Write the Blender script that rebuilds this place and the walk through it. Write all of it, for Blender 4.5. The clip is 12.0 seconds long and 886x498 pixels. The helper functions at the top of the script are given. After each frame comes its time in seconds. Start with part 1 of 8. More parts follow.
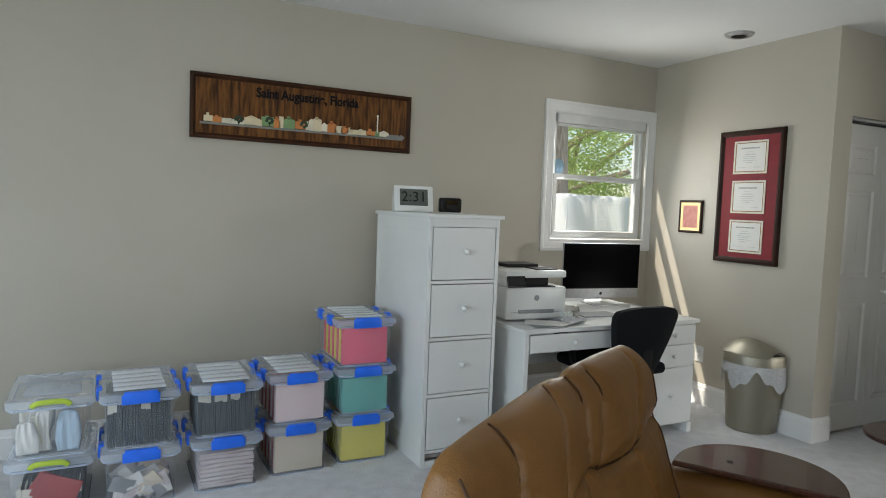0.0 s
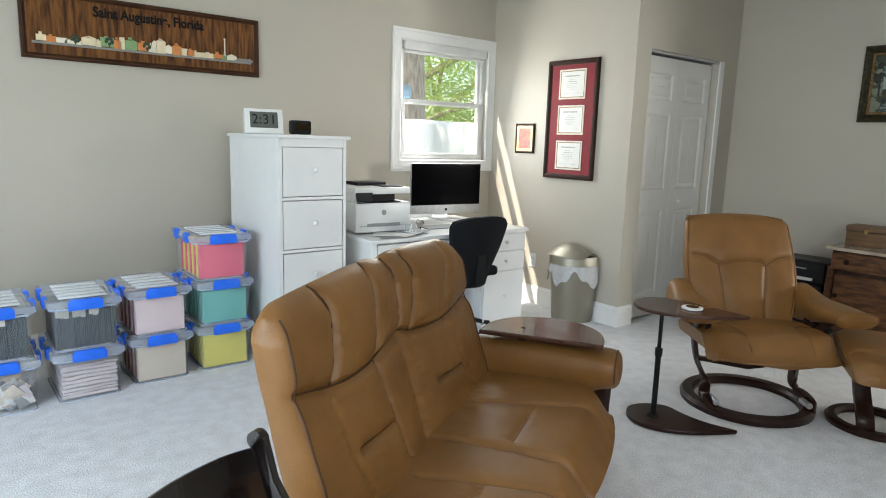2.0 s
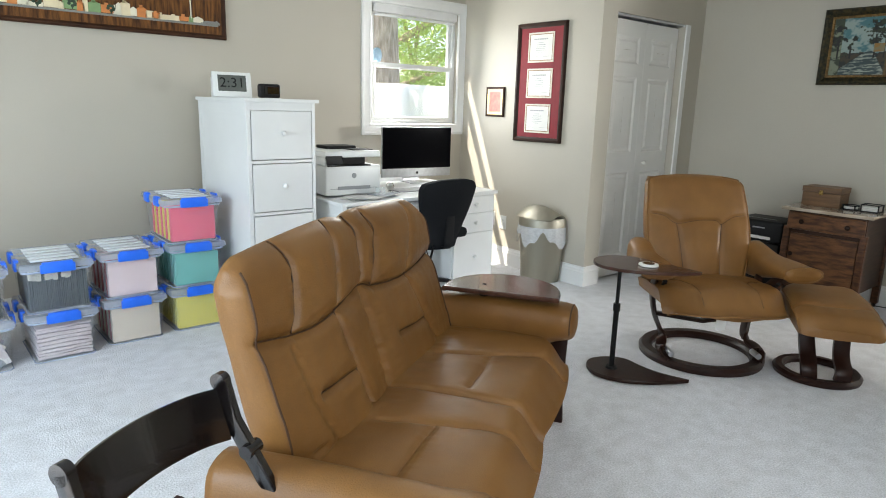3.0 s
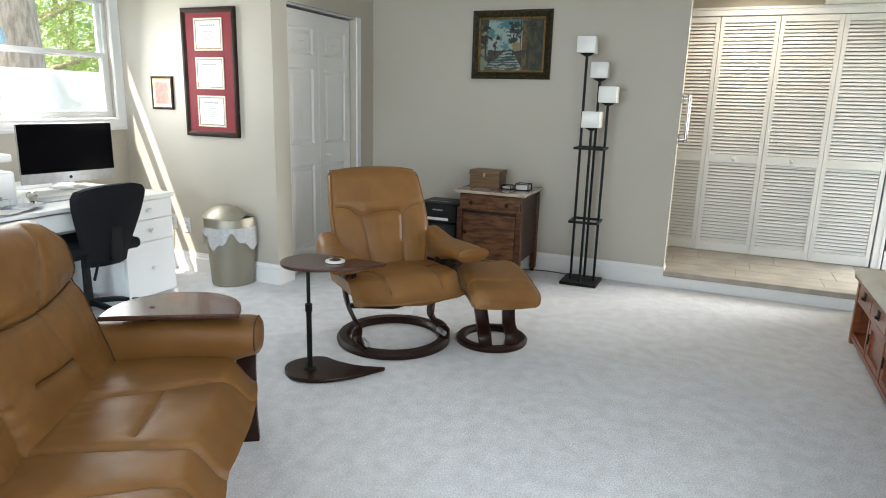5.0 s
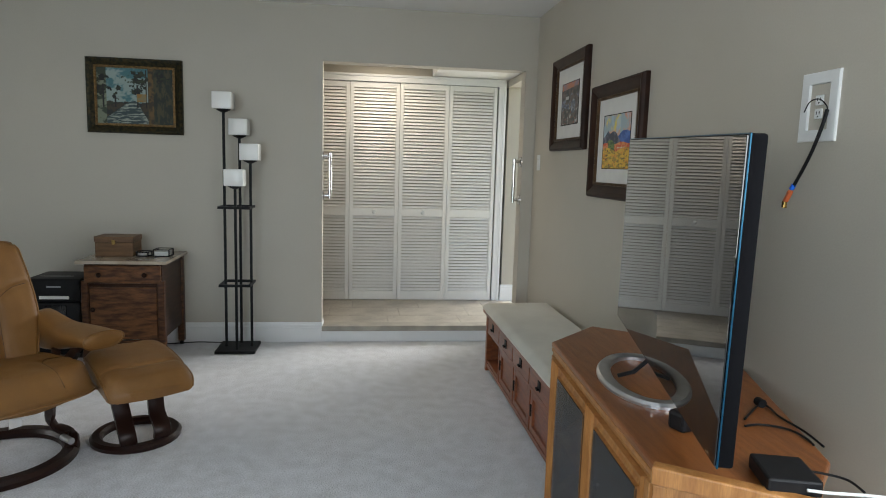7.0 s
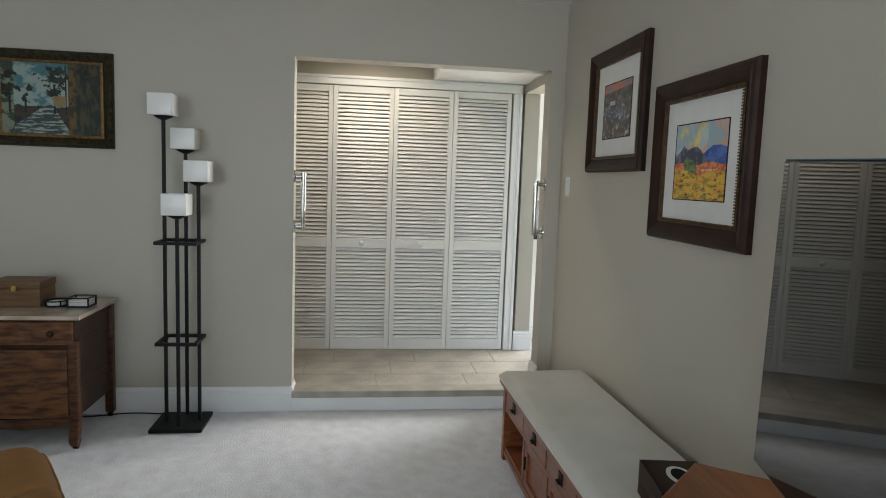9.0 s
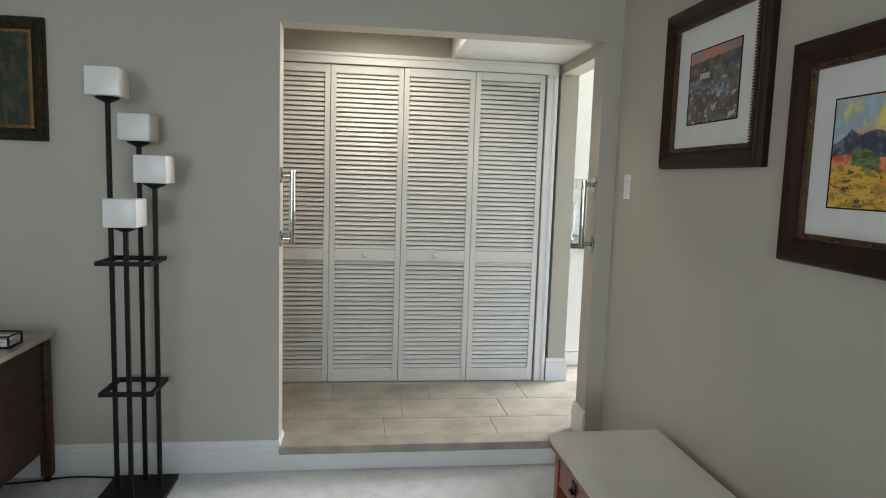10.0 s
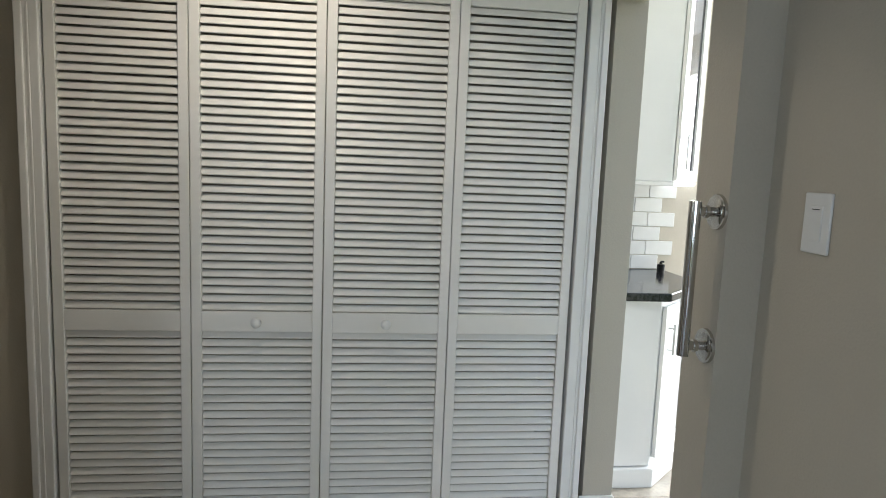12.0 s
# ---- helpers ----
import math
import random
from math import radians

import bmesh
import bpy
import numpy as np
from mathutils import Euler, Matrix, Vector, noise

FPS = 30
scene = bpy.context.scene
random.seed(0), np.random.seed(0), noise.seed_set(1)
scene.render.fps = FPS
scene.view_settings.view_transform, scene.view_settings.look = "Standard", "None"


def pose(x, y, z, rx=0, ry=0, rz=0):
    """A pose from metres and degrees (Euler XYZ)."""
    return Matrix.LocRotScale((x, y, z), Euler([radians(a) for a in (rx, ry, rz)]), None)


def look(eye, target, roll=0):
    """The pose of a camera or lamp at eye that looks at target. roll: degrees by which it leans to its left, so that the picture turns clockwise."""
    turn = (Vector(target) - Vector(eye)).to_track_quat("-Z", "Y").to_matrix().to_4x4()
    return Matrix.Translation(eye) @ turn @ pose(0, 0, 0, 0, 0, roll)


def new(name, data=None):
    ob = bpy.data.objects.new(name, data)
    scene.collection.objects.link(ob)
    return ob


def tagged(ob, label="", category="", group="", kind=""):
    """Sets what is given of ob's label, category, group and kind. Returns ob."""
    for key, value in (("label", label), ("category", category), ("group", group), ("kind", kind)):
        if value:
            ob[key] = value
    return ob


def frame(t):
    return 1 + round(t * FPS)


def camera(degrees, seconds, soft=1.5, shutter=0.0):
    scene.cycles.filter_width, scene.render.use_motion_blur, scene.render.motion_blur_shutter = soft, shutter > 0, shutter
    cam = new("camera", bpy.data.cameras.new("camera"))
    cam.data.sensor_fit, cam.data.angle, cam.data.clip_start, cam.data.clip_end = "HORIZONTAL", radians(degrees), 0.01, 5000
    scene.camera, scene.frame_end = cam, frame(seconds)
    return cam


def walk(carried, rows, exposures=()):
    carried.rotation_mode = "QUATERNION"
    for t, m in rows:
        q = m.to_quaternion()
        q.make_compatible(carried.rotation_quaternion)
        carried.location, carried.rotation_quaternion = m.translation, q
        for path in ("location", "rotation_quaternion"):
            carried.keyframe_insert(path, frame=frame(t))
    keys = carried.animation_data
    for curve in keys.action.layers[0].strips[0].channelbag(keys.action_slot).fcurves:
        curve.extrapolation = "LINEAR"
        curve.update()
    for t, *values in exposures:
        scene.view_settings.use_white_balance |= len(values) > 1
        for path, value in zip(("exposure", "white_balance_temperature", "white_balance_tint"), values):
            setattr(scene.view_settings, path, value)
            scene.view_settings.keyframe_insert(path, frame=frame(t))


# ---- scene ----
cam = camera(69.5, 12.0, soft=1.0)
PATH = [
    (0, (0.479, 0.265, 1.393), (1.391, 2.04, 1.259), 2.2),
    (0.5, (0.43, 0.131, 1.36), (1.417, 1.864, 1.214), 2.0),
    (1, (0.426, 0.019, 1.363), (1.46, 1.718, 1.147), 1.9),
    (1.5, (0.414, -0.056, 1.342), (1.564, 1.559, 1.078), 1.9),
    (2, (0.411, -0.129, 1.345), (1.645, 1.409, 1.011), 1.8),
    (2.5, (0.404, -0.211, 1.339), (1.65, 1.302, 0.939), 1.9),
    (2.7, (0.4, -0.242, 1.338), (1.646, 1.265, 0.919), 1.9),
    (4.3, (0.486, -0.265, 1.333), (2.071, 0.861, 0.862), 1.8),
    (4.5, (0.506, -0.278, 1.335), (2.148, 0.762, 0.866), 2.2),
    (5, (0.585, -0.272, 1.39), (2.368, 0.493, 0.938), 1.6),
    (5.5, (0.581, -0.116, 1.381), (2.505, 0.28, 1.005), 1.9),
    (6, (0.623, -0.14, 1.386), (2.594, -0.019, 1.071), 1.8),
    (6.5, (0.665, -0.185, 1.385), (2.641, -0.321, 1.107), 1.8),
    (7, (0.763, -0.249, 1.405), (2.73, -0.503, 1.147), 1.7),
    (9, (1.823, -0.344, 1.455), (3.795, -0.605, 1.244), 2.0),
    (9.5, (2.231, -0.354, 1.444), (4.203, -0.605, 1.23), 2.0),
    (10, (2.659, -0.328, 1.462), (4.63, -0.586, 1.243), 1.8),
    (10.5, (3.093, -0.423, 1.495), (5.064, -0.675, 1.267), 2.0),
    (11, (3.538, -0.506, 1.503), (5.509, -0.754, 1.27), 1.8),
    (11.5, (4.002, -0.627, 1.495), (5.974, -0.869, 1.266), 2.0),
    (12, (4.470, -0.735, 1.525), (6.439, -0.975, 1.277), 2.3),
]
EXPOSURES = [(t, e, k, 9) for t, e, k in ((0.0, 0.46, 7000), (1.0, 0.70, 7000), (1.8, 1.12, 6950), (2.5, 1.42, 6900), (4.5, 1.32, 6850), (5.0, 1.58, 6800), (5.5, 1.58, 6850), (6.0, 1.34, 6850), (6.5, 1.16, 6800), (7.0, 0.98, 6700), (9.5, 0.90, 6650), (10.5, 0.94, 6550), (12.0, 0.64, 6350))]
walk(cam, [(t, look(eye, target, roll)) for t, eye, target, roll in PATH], EXPOSURES)

# ---- light ----
SUN = Vector((1.2, -1.0, -2.45)).normalized()
world = bpy.data.worlds.new("sky")
scene.world = world
world.use_nodes = True
sky = world.node_tree.nodes.new("ShaderNodeTexSky")
sky.sky_type, sky.sun_disc = "NISHITA", False
sky.sun_elevation, sky.sun_rotation = radians(57.5), radians(-50)
back = world.node_tree.nodes["Background"]
back.inputs["Strength"].default_value = 0.15
world.node_tree.links.new(sky.outputs[0], back.inputs["Color"])


def lamp(name, kind, energy, m, color=(1, 1, 1), **more):
    data = bpy.data.lights.new(name, kind)
    data.energy, data.color = energy, color
    for k, v in more.items():
        setattr(data, k, v)
    ob = new(name, data)
    ob.matrix_world = m
    return ob


lamp("sun", "SUN", 5.0, look((0, 0, 8), Vector((0, 0, 8)) + SUN), (1.0, 0.95, 0.87), angle=radians(0.5))
lamp("window_daylight_west", "AREA", 43, look((-1.60, 1.35, 1.40), (1.5, 1.60, 0.05)), (0.70, 0.845, 1.0), shape="RECTANGLE", size=2.2, size_y=1.5)
# added fill from the unseen south side, brightens the recliner and east wall
lamp("window_daylight_south", "AREA", 16, look((0.95, -1.50, 1.5), (3.8, 1.2, 0.6)), (0.86, 0.93, 1.0), shape="RECTANGLE", size=1.2, size_y=1.1)
lamp("window_daylight_north", "AREA", 9, look((3.72, 4.12, 1.60), (2.6, 0.0, 1.0)), (0.93, 0.97, 1.0), shape="RECTANGLE", size=0.75, size_y=0.75)
lamp("hall_downlight", "SPOT", 15, look((6.22, -0.42, 2.50), (6.26, -0.42, 0.0)), (1.0, 0.88, 0.72), spot_size=radians(150), spot_blend=0.8, shadow_soft_size=0.05)
lamp("kitchen_daylight", "AREA", 150, look((7.9, -4.2, 1.7), (7.0, -1.6, 1.1)), (0.95, 0.98, 1.0), shape="RECTANGLE", size=1.6, size_y=1.4)


# ---- materials ----
def mat(name, color, rough=0.5, metal=0.0, color2=None, scale=8.0, detail=4.0, amount=0.5, bump=0.0, bump_scale=None, stretch=(1, 1, 1),
        coat=0.0, object_random=0.0, fine=0.0, stops=(0.35, 0.65), sheen=0.0, spec=0.5):
    """A procedural surface: two colours mixed by noise at two scales, with relief."""
    m = bpy.data.materials.new(name)
    m.use_nodes = True
    nt = m.node_tree
    b = nt.nodes["Principled BSDF"]
    b.inputs["Roughness"].default_value, b.inputs["Metallic"].default_value = rough, metal
    b.inputs["Coat Weight"].default_value = coat
    b.inputs["Sheen Weight"].default_value = sheen
    b.inputs["Specular IOR Level"].default_value = spec
    tc = nt.nodes.new("ShaderNodeTexCoord")
    mp = nt.nodes.new("ShaderNodeMapping")
    mp.inputs["Scale"].default_value = stretch
    nt.links.new(tc.outputs["Object"], mp.inputs["Vector"])
    n = nt.nodes.new("ShaderNodeTexNoise")
    n.inputs["Scale"].default_value, n.inputs["Detail"].default_value = scale, detail
    nt.links.new(mp.outputs[0], n.inputs["Vector"])
    c2 = color2 or tuple(c * 0.88 for c in color)
    r = nt.nodes.new("ShaderNodeValToRGB")
    r.color_ramp.elements[0].position, r.color_ramp.elements[1].position = stops
    r.color_ramp.elements[0].color, r.color_ramp.elements[1].color = (*color, 1), (*c2, 1)
    nt.links.new(n.outputs["Fac"], r.inputs["Fac"])
    out = r.outputs["Color"]
    n2 = nt.nodes.new("ShaderNodeTexNoise")
    n2.inputs["Scale"].default_value, n2.inputs["Detail"].default_value = bump_scale or scale * 12, 3
    nt.links.new(mp.outputs[0], n2.inputs["Vector"])
    if fine:
        mx = nt.nodes.new("ShaderNodeMix")
        mx.data_type, mx.blend_type = "RGBA", "MULTIPLY"
        mx.inputs["Factor"].default_value = 1.0
        rr = nt.nodes.new("ShaderNodeMapRange")
        rr.inputs["From Min"].default_value, rr.inputs["From Max"].default_value = 0.3, 0.7
        rr.inputs["To Min"].default_value, rr.inputs["To Max"].default_value = 1 - fine, 1 + fine
        nt.links.new(n2.outputs["Fac"], rr.inputs["Value"])
        nt.links.new(out, mx.inputs["A"])
        nt.links.new(rr.outputs[0], mx.inputs["B"])
        out = mx.outputs["Result"]
    if object_random:
        oi = nt.nodes.new("ShaderNodeObjectInfo")
        hs = nt.nodes.new("ShaderNodeHueSaturation")
        rr = nt.nodes.new("ShaderNodeMapRange")
        rr.inputs["To Min"].default_value, rr.inputs["To Max"].default_value = 1 - object_random, 1 + object_random
        nt.links.new(oi.outputs["Random"], rr.inputs["Value"])
        nt.links.new(rr.outputs[0], hs.inputs["Value"])
        nt.links.new(out, hs.inputs["Color"])
        out = hs.outputs[0]
    nt.links.new(out, b.inputs["Base Color"])
    if bump:
        bp = nt.nodes.new("ShaderNodeBump")
        bp.inputs["Strength"].default_value, bp.inputs["Distance"].default_value = 1.0, bump
        nt.links.new(n2.outputs["Fac"], bp.inputs["Height"])
        nt.links.new(bp.outputs[0], b.inputs["Normal"])
    return m


def clear(name, tint, density, rough=0.12):
    """Thin clear or milky plastic: part of the light goes straight through."""
    m = bpy.data.materials.new(name)
    m.use_nodes = True
    nt = m.node_tree
    b = nt.nodes["Principled BSDF"]
    b.inputs["Base Color"].default_value, b.inputs["Roughness"].default_value = (*tint, 1), rough
    n = nt.nodes.new("ShaderNodeTexNoise")
    n.inputs["Scale"].default_value = 14
    rr = nt.nodes.new("ShaderNodeMapRange")
    rr.inputs["To Min"].default_value, rr.inputs["To Max"].default_value = density * 0.8, density * 1.2
    t = nt.nodes.new("ShaderNodeBsdfTransparent")
    mx = nt.nodes.new("ShaderNodeMixShader")
    nt.links.new(n.outputs["Fac"], rr.inputs["Value"])
    nt.links.new(rr.outputs[0], mx.inputs["Fac"])
    nt.links.new(t.outputs[0], mx.inputs[1])
    nt.links.new(b.outputs[0], mx.inputs[2])
    nt.links.new(mx.outputs[0], nt.nodes["Material Output"].inputs["Surface"])
    return m


def painted(name, rough=0.5):
    """Paint whose pattern is held by the mesh's colours."""
    m = bpy.data.materials.new(name)
    m.use_nodes = True
    b = m.node_tree.nodes["Principled BSDF"]
    a = m.node_tree.nodes.new("ShaderNodeVertexColor")
    a.layer_name = "paint"
    m.node_tree.links.new(a.outputs[0], b.inputs["Base Color"])
    b.inputs["Roughness"].default_value = rough
    return m


WALL = mat("greige_wall_paint", (0.485, 0.449, 0.38), 0.5, color2=(0.46, 0.426, 0.36), scale=1.2, bump=0.0006, bump_scale=160, fine=0.02)
CEIL = mat("white_ceiling_paint", (0.80, 0.80, 0.79), 0.8, scale=1.5, color2=(0.77, 0.77, 0.76), bump=0.0008, bump_scale=90)
TRIM = mat("white_trim_paint", (0.80, 0.80, 0.79), 0.35, scale=3, color2=(0.76, 0.76, 0.75), bump=0.0002, bump_scale=60)
WHITE = mat("white_furniture_paint", (0.78, 0.79, 0.78), 0.35, scale=3, color2=(0.74, 0.75, 0.745), bump=0.0002, bump_scale=50)
DOORW = mat("white_door_paint", (0.78, 0.77, 0.74), 0.38, scale=2.5, color2=(0.74, 0.73, 0.70), bump=0.0003, bump_scale=70)
CARPET = mat("pale_grey_carpet", (0.73, 0.735, 0.76), 0.97, color2=(0.62, 0.62, 0.635), scale=13, detail=15, bump=0.005, bump_scale=140, fine=0.17, stops=(0.36, 0.70), sheen=0.15, spec=0.1)
TILE = mat("beige_stone_tile", (0.43, 0.39, 0.33), 0.35, color2=(0.27, 0.243, 0.205), scale=4, detail=12, bump=0.0004, object_random=0.07, fine=0.12, stops=(0.40, 0.68))
GROUT = mat("grey_grout", (0.30, 0.28, 0.25), 0.9, scale=30)
LEATHER = mat("tan_leather", (0.235, 0.110, 0.030), 0.43, color2=(0.185, 0.083, 0.021), scale=5, bump=0.0008, bump_scale=240, fine=0.07, spec=0.38)
SEAM = mat("dark_tan_stitching", (0.065, 0.027, 0.010), 0.7, scale=40)
ESPRESSO = mat("espresso_stained_wood", (0.018, 0.007, 0.005), 0.34, color2=(0.024, 0.009, 0.006), scale=6, stretch=(1, 6, 6), bump=0.0003, spec=0.28)
MAHOG = mat("mahogany_wood_top", (0.048, 0.018, 0.012), 0.24, color2=(0.078, 0.030, 0.019), scale=5, stretch=(1, 8, 1), coat=0.2)
OAK = mat("honey_oak_wood", (0.46, 0.215, 0.065), 0.42, color2=(0.33, 0.135, 0.035), scale=4, detail=7, stretch=(10, 10, 1.2), bump=0.0004, bump_scale=30, coat=0.1, fine=0.14)
OAKTOP = mat("brown_oak_top", (0.285, 0.098, 0.026), 0.34, color2=(0.20, 0.064, 0.017), scale=4, detail=7, stretch=(1.2, 14, 2), bump=0.0003, coat=0.1, fine=0.12, spec=0.4)
CHERRY = mat("red_brown_bench_wood", (0.26, 0.075, 0.025), 0.35, color2=(0.17, 0.045, 0.016), scale=5, detail=6, stretch=(2, 2, 12), bump=0.0003, coat=0.3, fine=0.08)
WALNUT = mat("old_dark_oak_wood", (0.110, 0.046, 0.020), 0.42, color2=(0.036, 0.015, 0.008), scale=6, detail=8, stretch=(1, 2, 9), bump=0.0006, bump_scale=40, fine=0.16, spec=0.25)
PLAQUEW = mat("reddish_stained_oak_board", (0.20, 0.080, 0.020), 0.5, color2=(0.040, 0.014, 0.005), scale=5, detail=8, stretch=(10, 1, 1.2), bump=0.0005, coat=0.0, spec=0.2, fine=0.12)
WALNUTL = mat("figured_brown_oak", (0.17, 0.072, 0.028), 0.40, color2=(0.055, 0.022, 0.010), scale=7, detail=9, stretch=(1, 1.2, 5), bump=0.0004, bump_scale=40, fine=0.16, spec=0.3, stops=(0.40, 0.62))
BOXWOOD = mat("brown_planked_wood", (0.20, 0.105, 0.045), 0.5, color2=(0.11, 0.055, 0.022), scale=5, detail=8, stretch=(1, 1, 10), bump=0.0006, fine=0.1)
FRAMEW = mat("dark_walnut_frame", (0.020, 0.009, 0.006), 0.45, color2=(0.036, 0.015, 0.009), scale=8, bump=0.0003, spec=0.15)
GILT = mat("antique_gilt", (0.33, 0.20, 0.075), 0.4, 0.6, color2=(0.16, 0.09, 0.035), scale=60, bump=0.0008)
BRONZE = mat("dark_bronze_gilt", (0.115, 0.062, 0.026), 0.4, 0.5, color2=(0.05, 0.027, 0.012), scale=50, bump=0.0006)
GREENGILT = mat("aged_green_gilt", (0.055, 0.040, 0.015), 0.5, 0.3, color2=(0.010, 0.013, 0.008), scale=45, spec=0.3, bump=0.0012)
BLACK = mat("black_painted_metal", (0.008, 0.008, 0.0085), 0.5, spec=0.22, scale=20, bump=0.0002)
GLOSSBLK = mat("glossy_black_lacquer", (0.007, 0.005, 0.005), 0.20, spec=0.45, scale=20, coat=0.3)
BLKPL = mat("black_plastic", (0.007, 0.007, 0.008), 0.46, scale=30, color2=(0.010, 0.010, 0.011), spec=0.22)
MESH = mat("black_mesh_fabric", (0.008, 0.009, 0.011), 0.85, spec=0.2, scale=60, bump=0.0015, bump_scale=300)
GREYPL = mat("grey_plastic", (0.30, 0.31, 0.32), 0.4, scale=20)
WHITEPL = mat("white_plastic", (0.75, 0.76, 0.75), 0.3, scale=10, color2=(0.72, 0.73, 0.72))
BLUEPL = mat("blue_plastic", (0.010, 0.17, 0.90), 0.35, scale=15, color2=(0.008, 0.14, 0.80))
LIMEPL = mat("lime_plastic", (0.45, 0.60, 0.06), 0.4, scale=15)
STEEL = mat("champagne_brushed_steel", (0.36, 0.335, 0.27), 0.46, 0.9, color2=(0.30, 0.28, 0.23), scale=9, stretch=(1, 1, 0.1), bump=0.0001)
CHROME = mat("polished_nickel", (0.50, 0.49, 0.47), 0.08, 1.0, scale=30, color2=(0.56, 0.55, 0.53))
ALU = mat("silver_aluminium", (0.62, 0.63, 0.65), 0.3, 0.9, scale=30)
BRASS = mat("brass", (0.55, 0.36, 0.12), 0.25, 1.0, scale=30)
SCREEN = mat("black_screen_glass", (0.004, 0.004, 0.005), 0.02, spec=0.9, scale=2, color2=(0.007, 0.007, 0.008))
SMOKE = mat("dark_glazing", (0.012, 0.013, 0.014), 0.05, scale=2)
MARBLE = mat("cream_marble_slab", (0.50, 0.42, 0.33), 0.18, color2=(0.36, 0.28, 0.21), scale=7, detail=9, coat=0.3)
GRANITE = mat("black_granite", (0.012, 0.013, 0.014), 0.12, color2=(0.05, 0.05, 0.055), scale=90, detail=8)
CANVAS = mat("cream_cushion_fabric", (0.60, 0.575, 0.50), 0.9, color2=(0.55, 0.525, 0.455), scale=6, bump=0.0012, bump_scale=220, sheen=0.2)
PAPER = mat("white_paper", (0.74, 0.73, 0.70), 0.7, scale=12, color2=(0.70, 0.69, 0.66))
CREAM = mat("cream_mat_board", (0.70, 0.67, 0.57), 0.8, scale=20)
MAROON = mat("maroon_mat_board", (0.22, 0.010, 0.018), 0.7, scale=20)
# black of print and slots, and of the shade drawn on the box lids
INK_AND_SHADE = mat("ink_and_gap_shade", (0.012, 0.011, 0.012), 0.8, spec=0.15)
OPAL = mat("white_opal_glass", (0.82, 0.81, 0.78), 0.25, scale=5, color2=(0.80, 0.79, 0.76))
PALEBLUE = mat("pale_lcd", (0.11, 0.12, 0.11), 0.2, scale=5)
CLEAR = clear("clear_box_plastic", (0.66, 0.72, 0.82), 0.065, 0.08)
CLEARLID = clear("milky_lid_plastic", (0.72, 0.80, 0.92), 0.36, 0.15)
RIBM = clear("white_lid_rib_plastic", (0.86, 0.89, 0.94), 0.80, 0.25)
RIMM = clear("thick_rim_plastic", (0.62, 0.72, 0.90), 0.50, 0.12)
BAG = clear("white_bin_liner", (0.75, 0.77, 0.80), 0.55, 0.3)
GLASS = clear("window_glass", (0.9, 0.95, 0.95), 0.04, 0.02)
CABGLASS = clear("cabinet_glass", (0.02, 0.022, 0.025), 0.62, 0.04)
BARK = mat("tree_bark", (0.60, 0.48, 0.38), 0.95, color2=(0.34, 0.26, 0.19), scale=9, stretch=(3, 3, 0.6), bump=0.02, bump_scale=20)
LEAF = mat("green_leaves", (0.09, 0.17, 0.03), 0.6, color2=(0.20, 0.28, 0.05), scale=3)
FENCE = mat("white_vinyl_fence", (0.82, 0.82, 0.82), 0.5, scale=3)
for thin_, amount_, tone_ in ((LEAF, 0.7, (0.70, 0.82, 0.30)), (FENCE, 0.9, (0.95, 0.96, 0.97))):
    # light that comes through from behind
    nt_ = thin_.node_tree
    tr_, mx_ = nt_.nodes.new("ShaderNodeBsdfTranslucent"), nt_.nodes.new("ShaderNodeMixShader")
    tr_.inputs["Color"].default_value = (*tone_, 1)
    mx_.inputs["Fac"].default_value = amount_
    nt_.links.new(nt_.nodes["Principled BSDF"].outputs[0], mx_.inputs[1])
    nt_.links.new(tr_.outputs[0], mx_.inputs[2])
    nt_.links.new(mx_.outputs[0], nt_.nodes["Material Output"].inputs["Surface"])
GRASS = mat("lawn_grass", (0.06, 0.10, 0.025), 0.95, color2=(0.09, 0.11, 0.04), scale=2, bump=0.02)
PAINT = painted("painted_picture", 0.55)
BLIND = mat("white_roller_fabric", (0.78, 0.78, 0.78), 0.7, scale=5)


# ---- mesh helpers ----
def thing(name, label="", category="", group="", kind="", at=(0, 0, 0), turn=0.0):
    ob = new(name)
    ob.empty_display_size = 0.1
    ob.matrix_world = pose(*at, 0, 0, turn)
    return tagged(ob, label, category, group, kind)


def part(name, bm, material, parent=None, label="", smooth=False, m=None):
    me = bpy.data.meshes.new(name)
    bm.normal_update()
    bm.to_mesh(me)
    bm.free()
    for mm in (material if isinstance(material, (list, tuple)) else [material]):
        me.materials.append(mm)
    if smooth:
        for p in me.polygons:
            p.use_smooth = True
        if smooth != "all":
            me.set_sharp_from_angle(angle=radians(40))
    ob = new(name, me)
    if parent:
        ob.parent = parent
    if m is not None:
        ob.matrix_basis = m
    if label:
        ob["label"] = label
    return ob


def box(bm, x0, x1, y0, y1, z0, z1, bevel=0.0, seg=2, m=None):
    r = bmesh.ops.create_cube(bm, size=1)["verts"]
    bmesh.ops.scale(bm, vec=(abs(x1 - x0), abs(y1 - y0), abs(z1 - z0)), verts=r)
    bmesh.ops.translate(bm, vec=((x0 + x1) / 2, (y0 + y1) / 2, (z0 + z1) / 2), verts=r)
    if bevel:
        es = {e for v in r for e in v.link_edges}
        out = bmesh.ops.bevel(bm, geom=list(es), offset=bevel, segments=seg, profile=0.5, affect="EDGES")
        r = list({v for f in out["faces"] for v in f.verts} | {v for v in r if v.is_valid})
    if m is not None:
        bmesh.ops.transform(bm, matrix=m, verts=r)
    return r


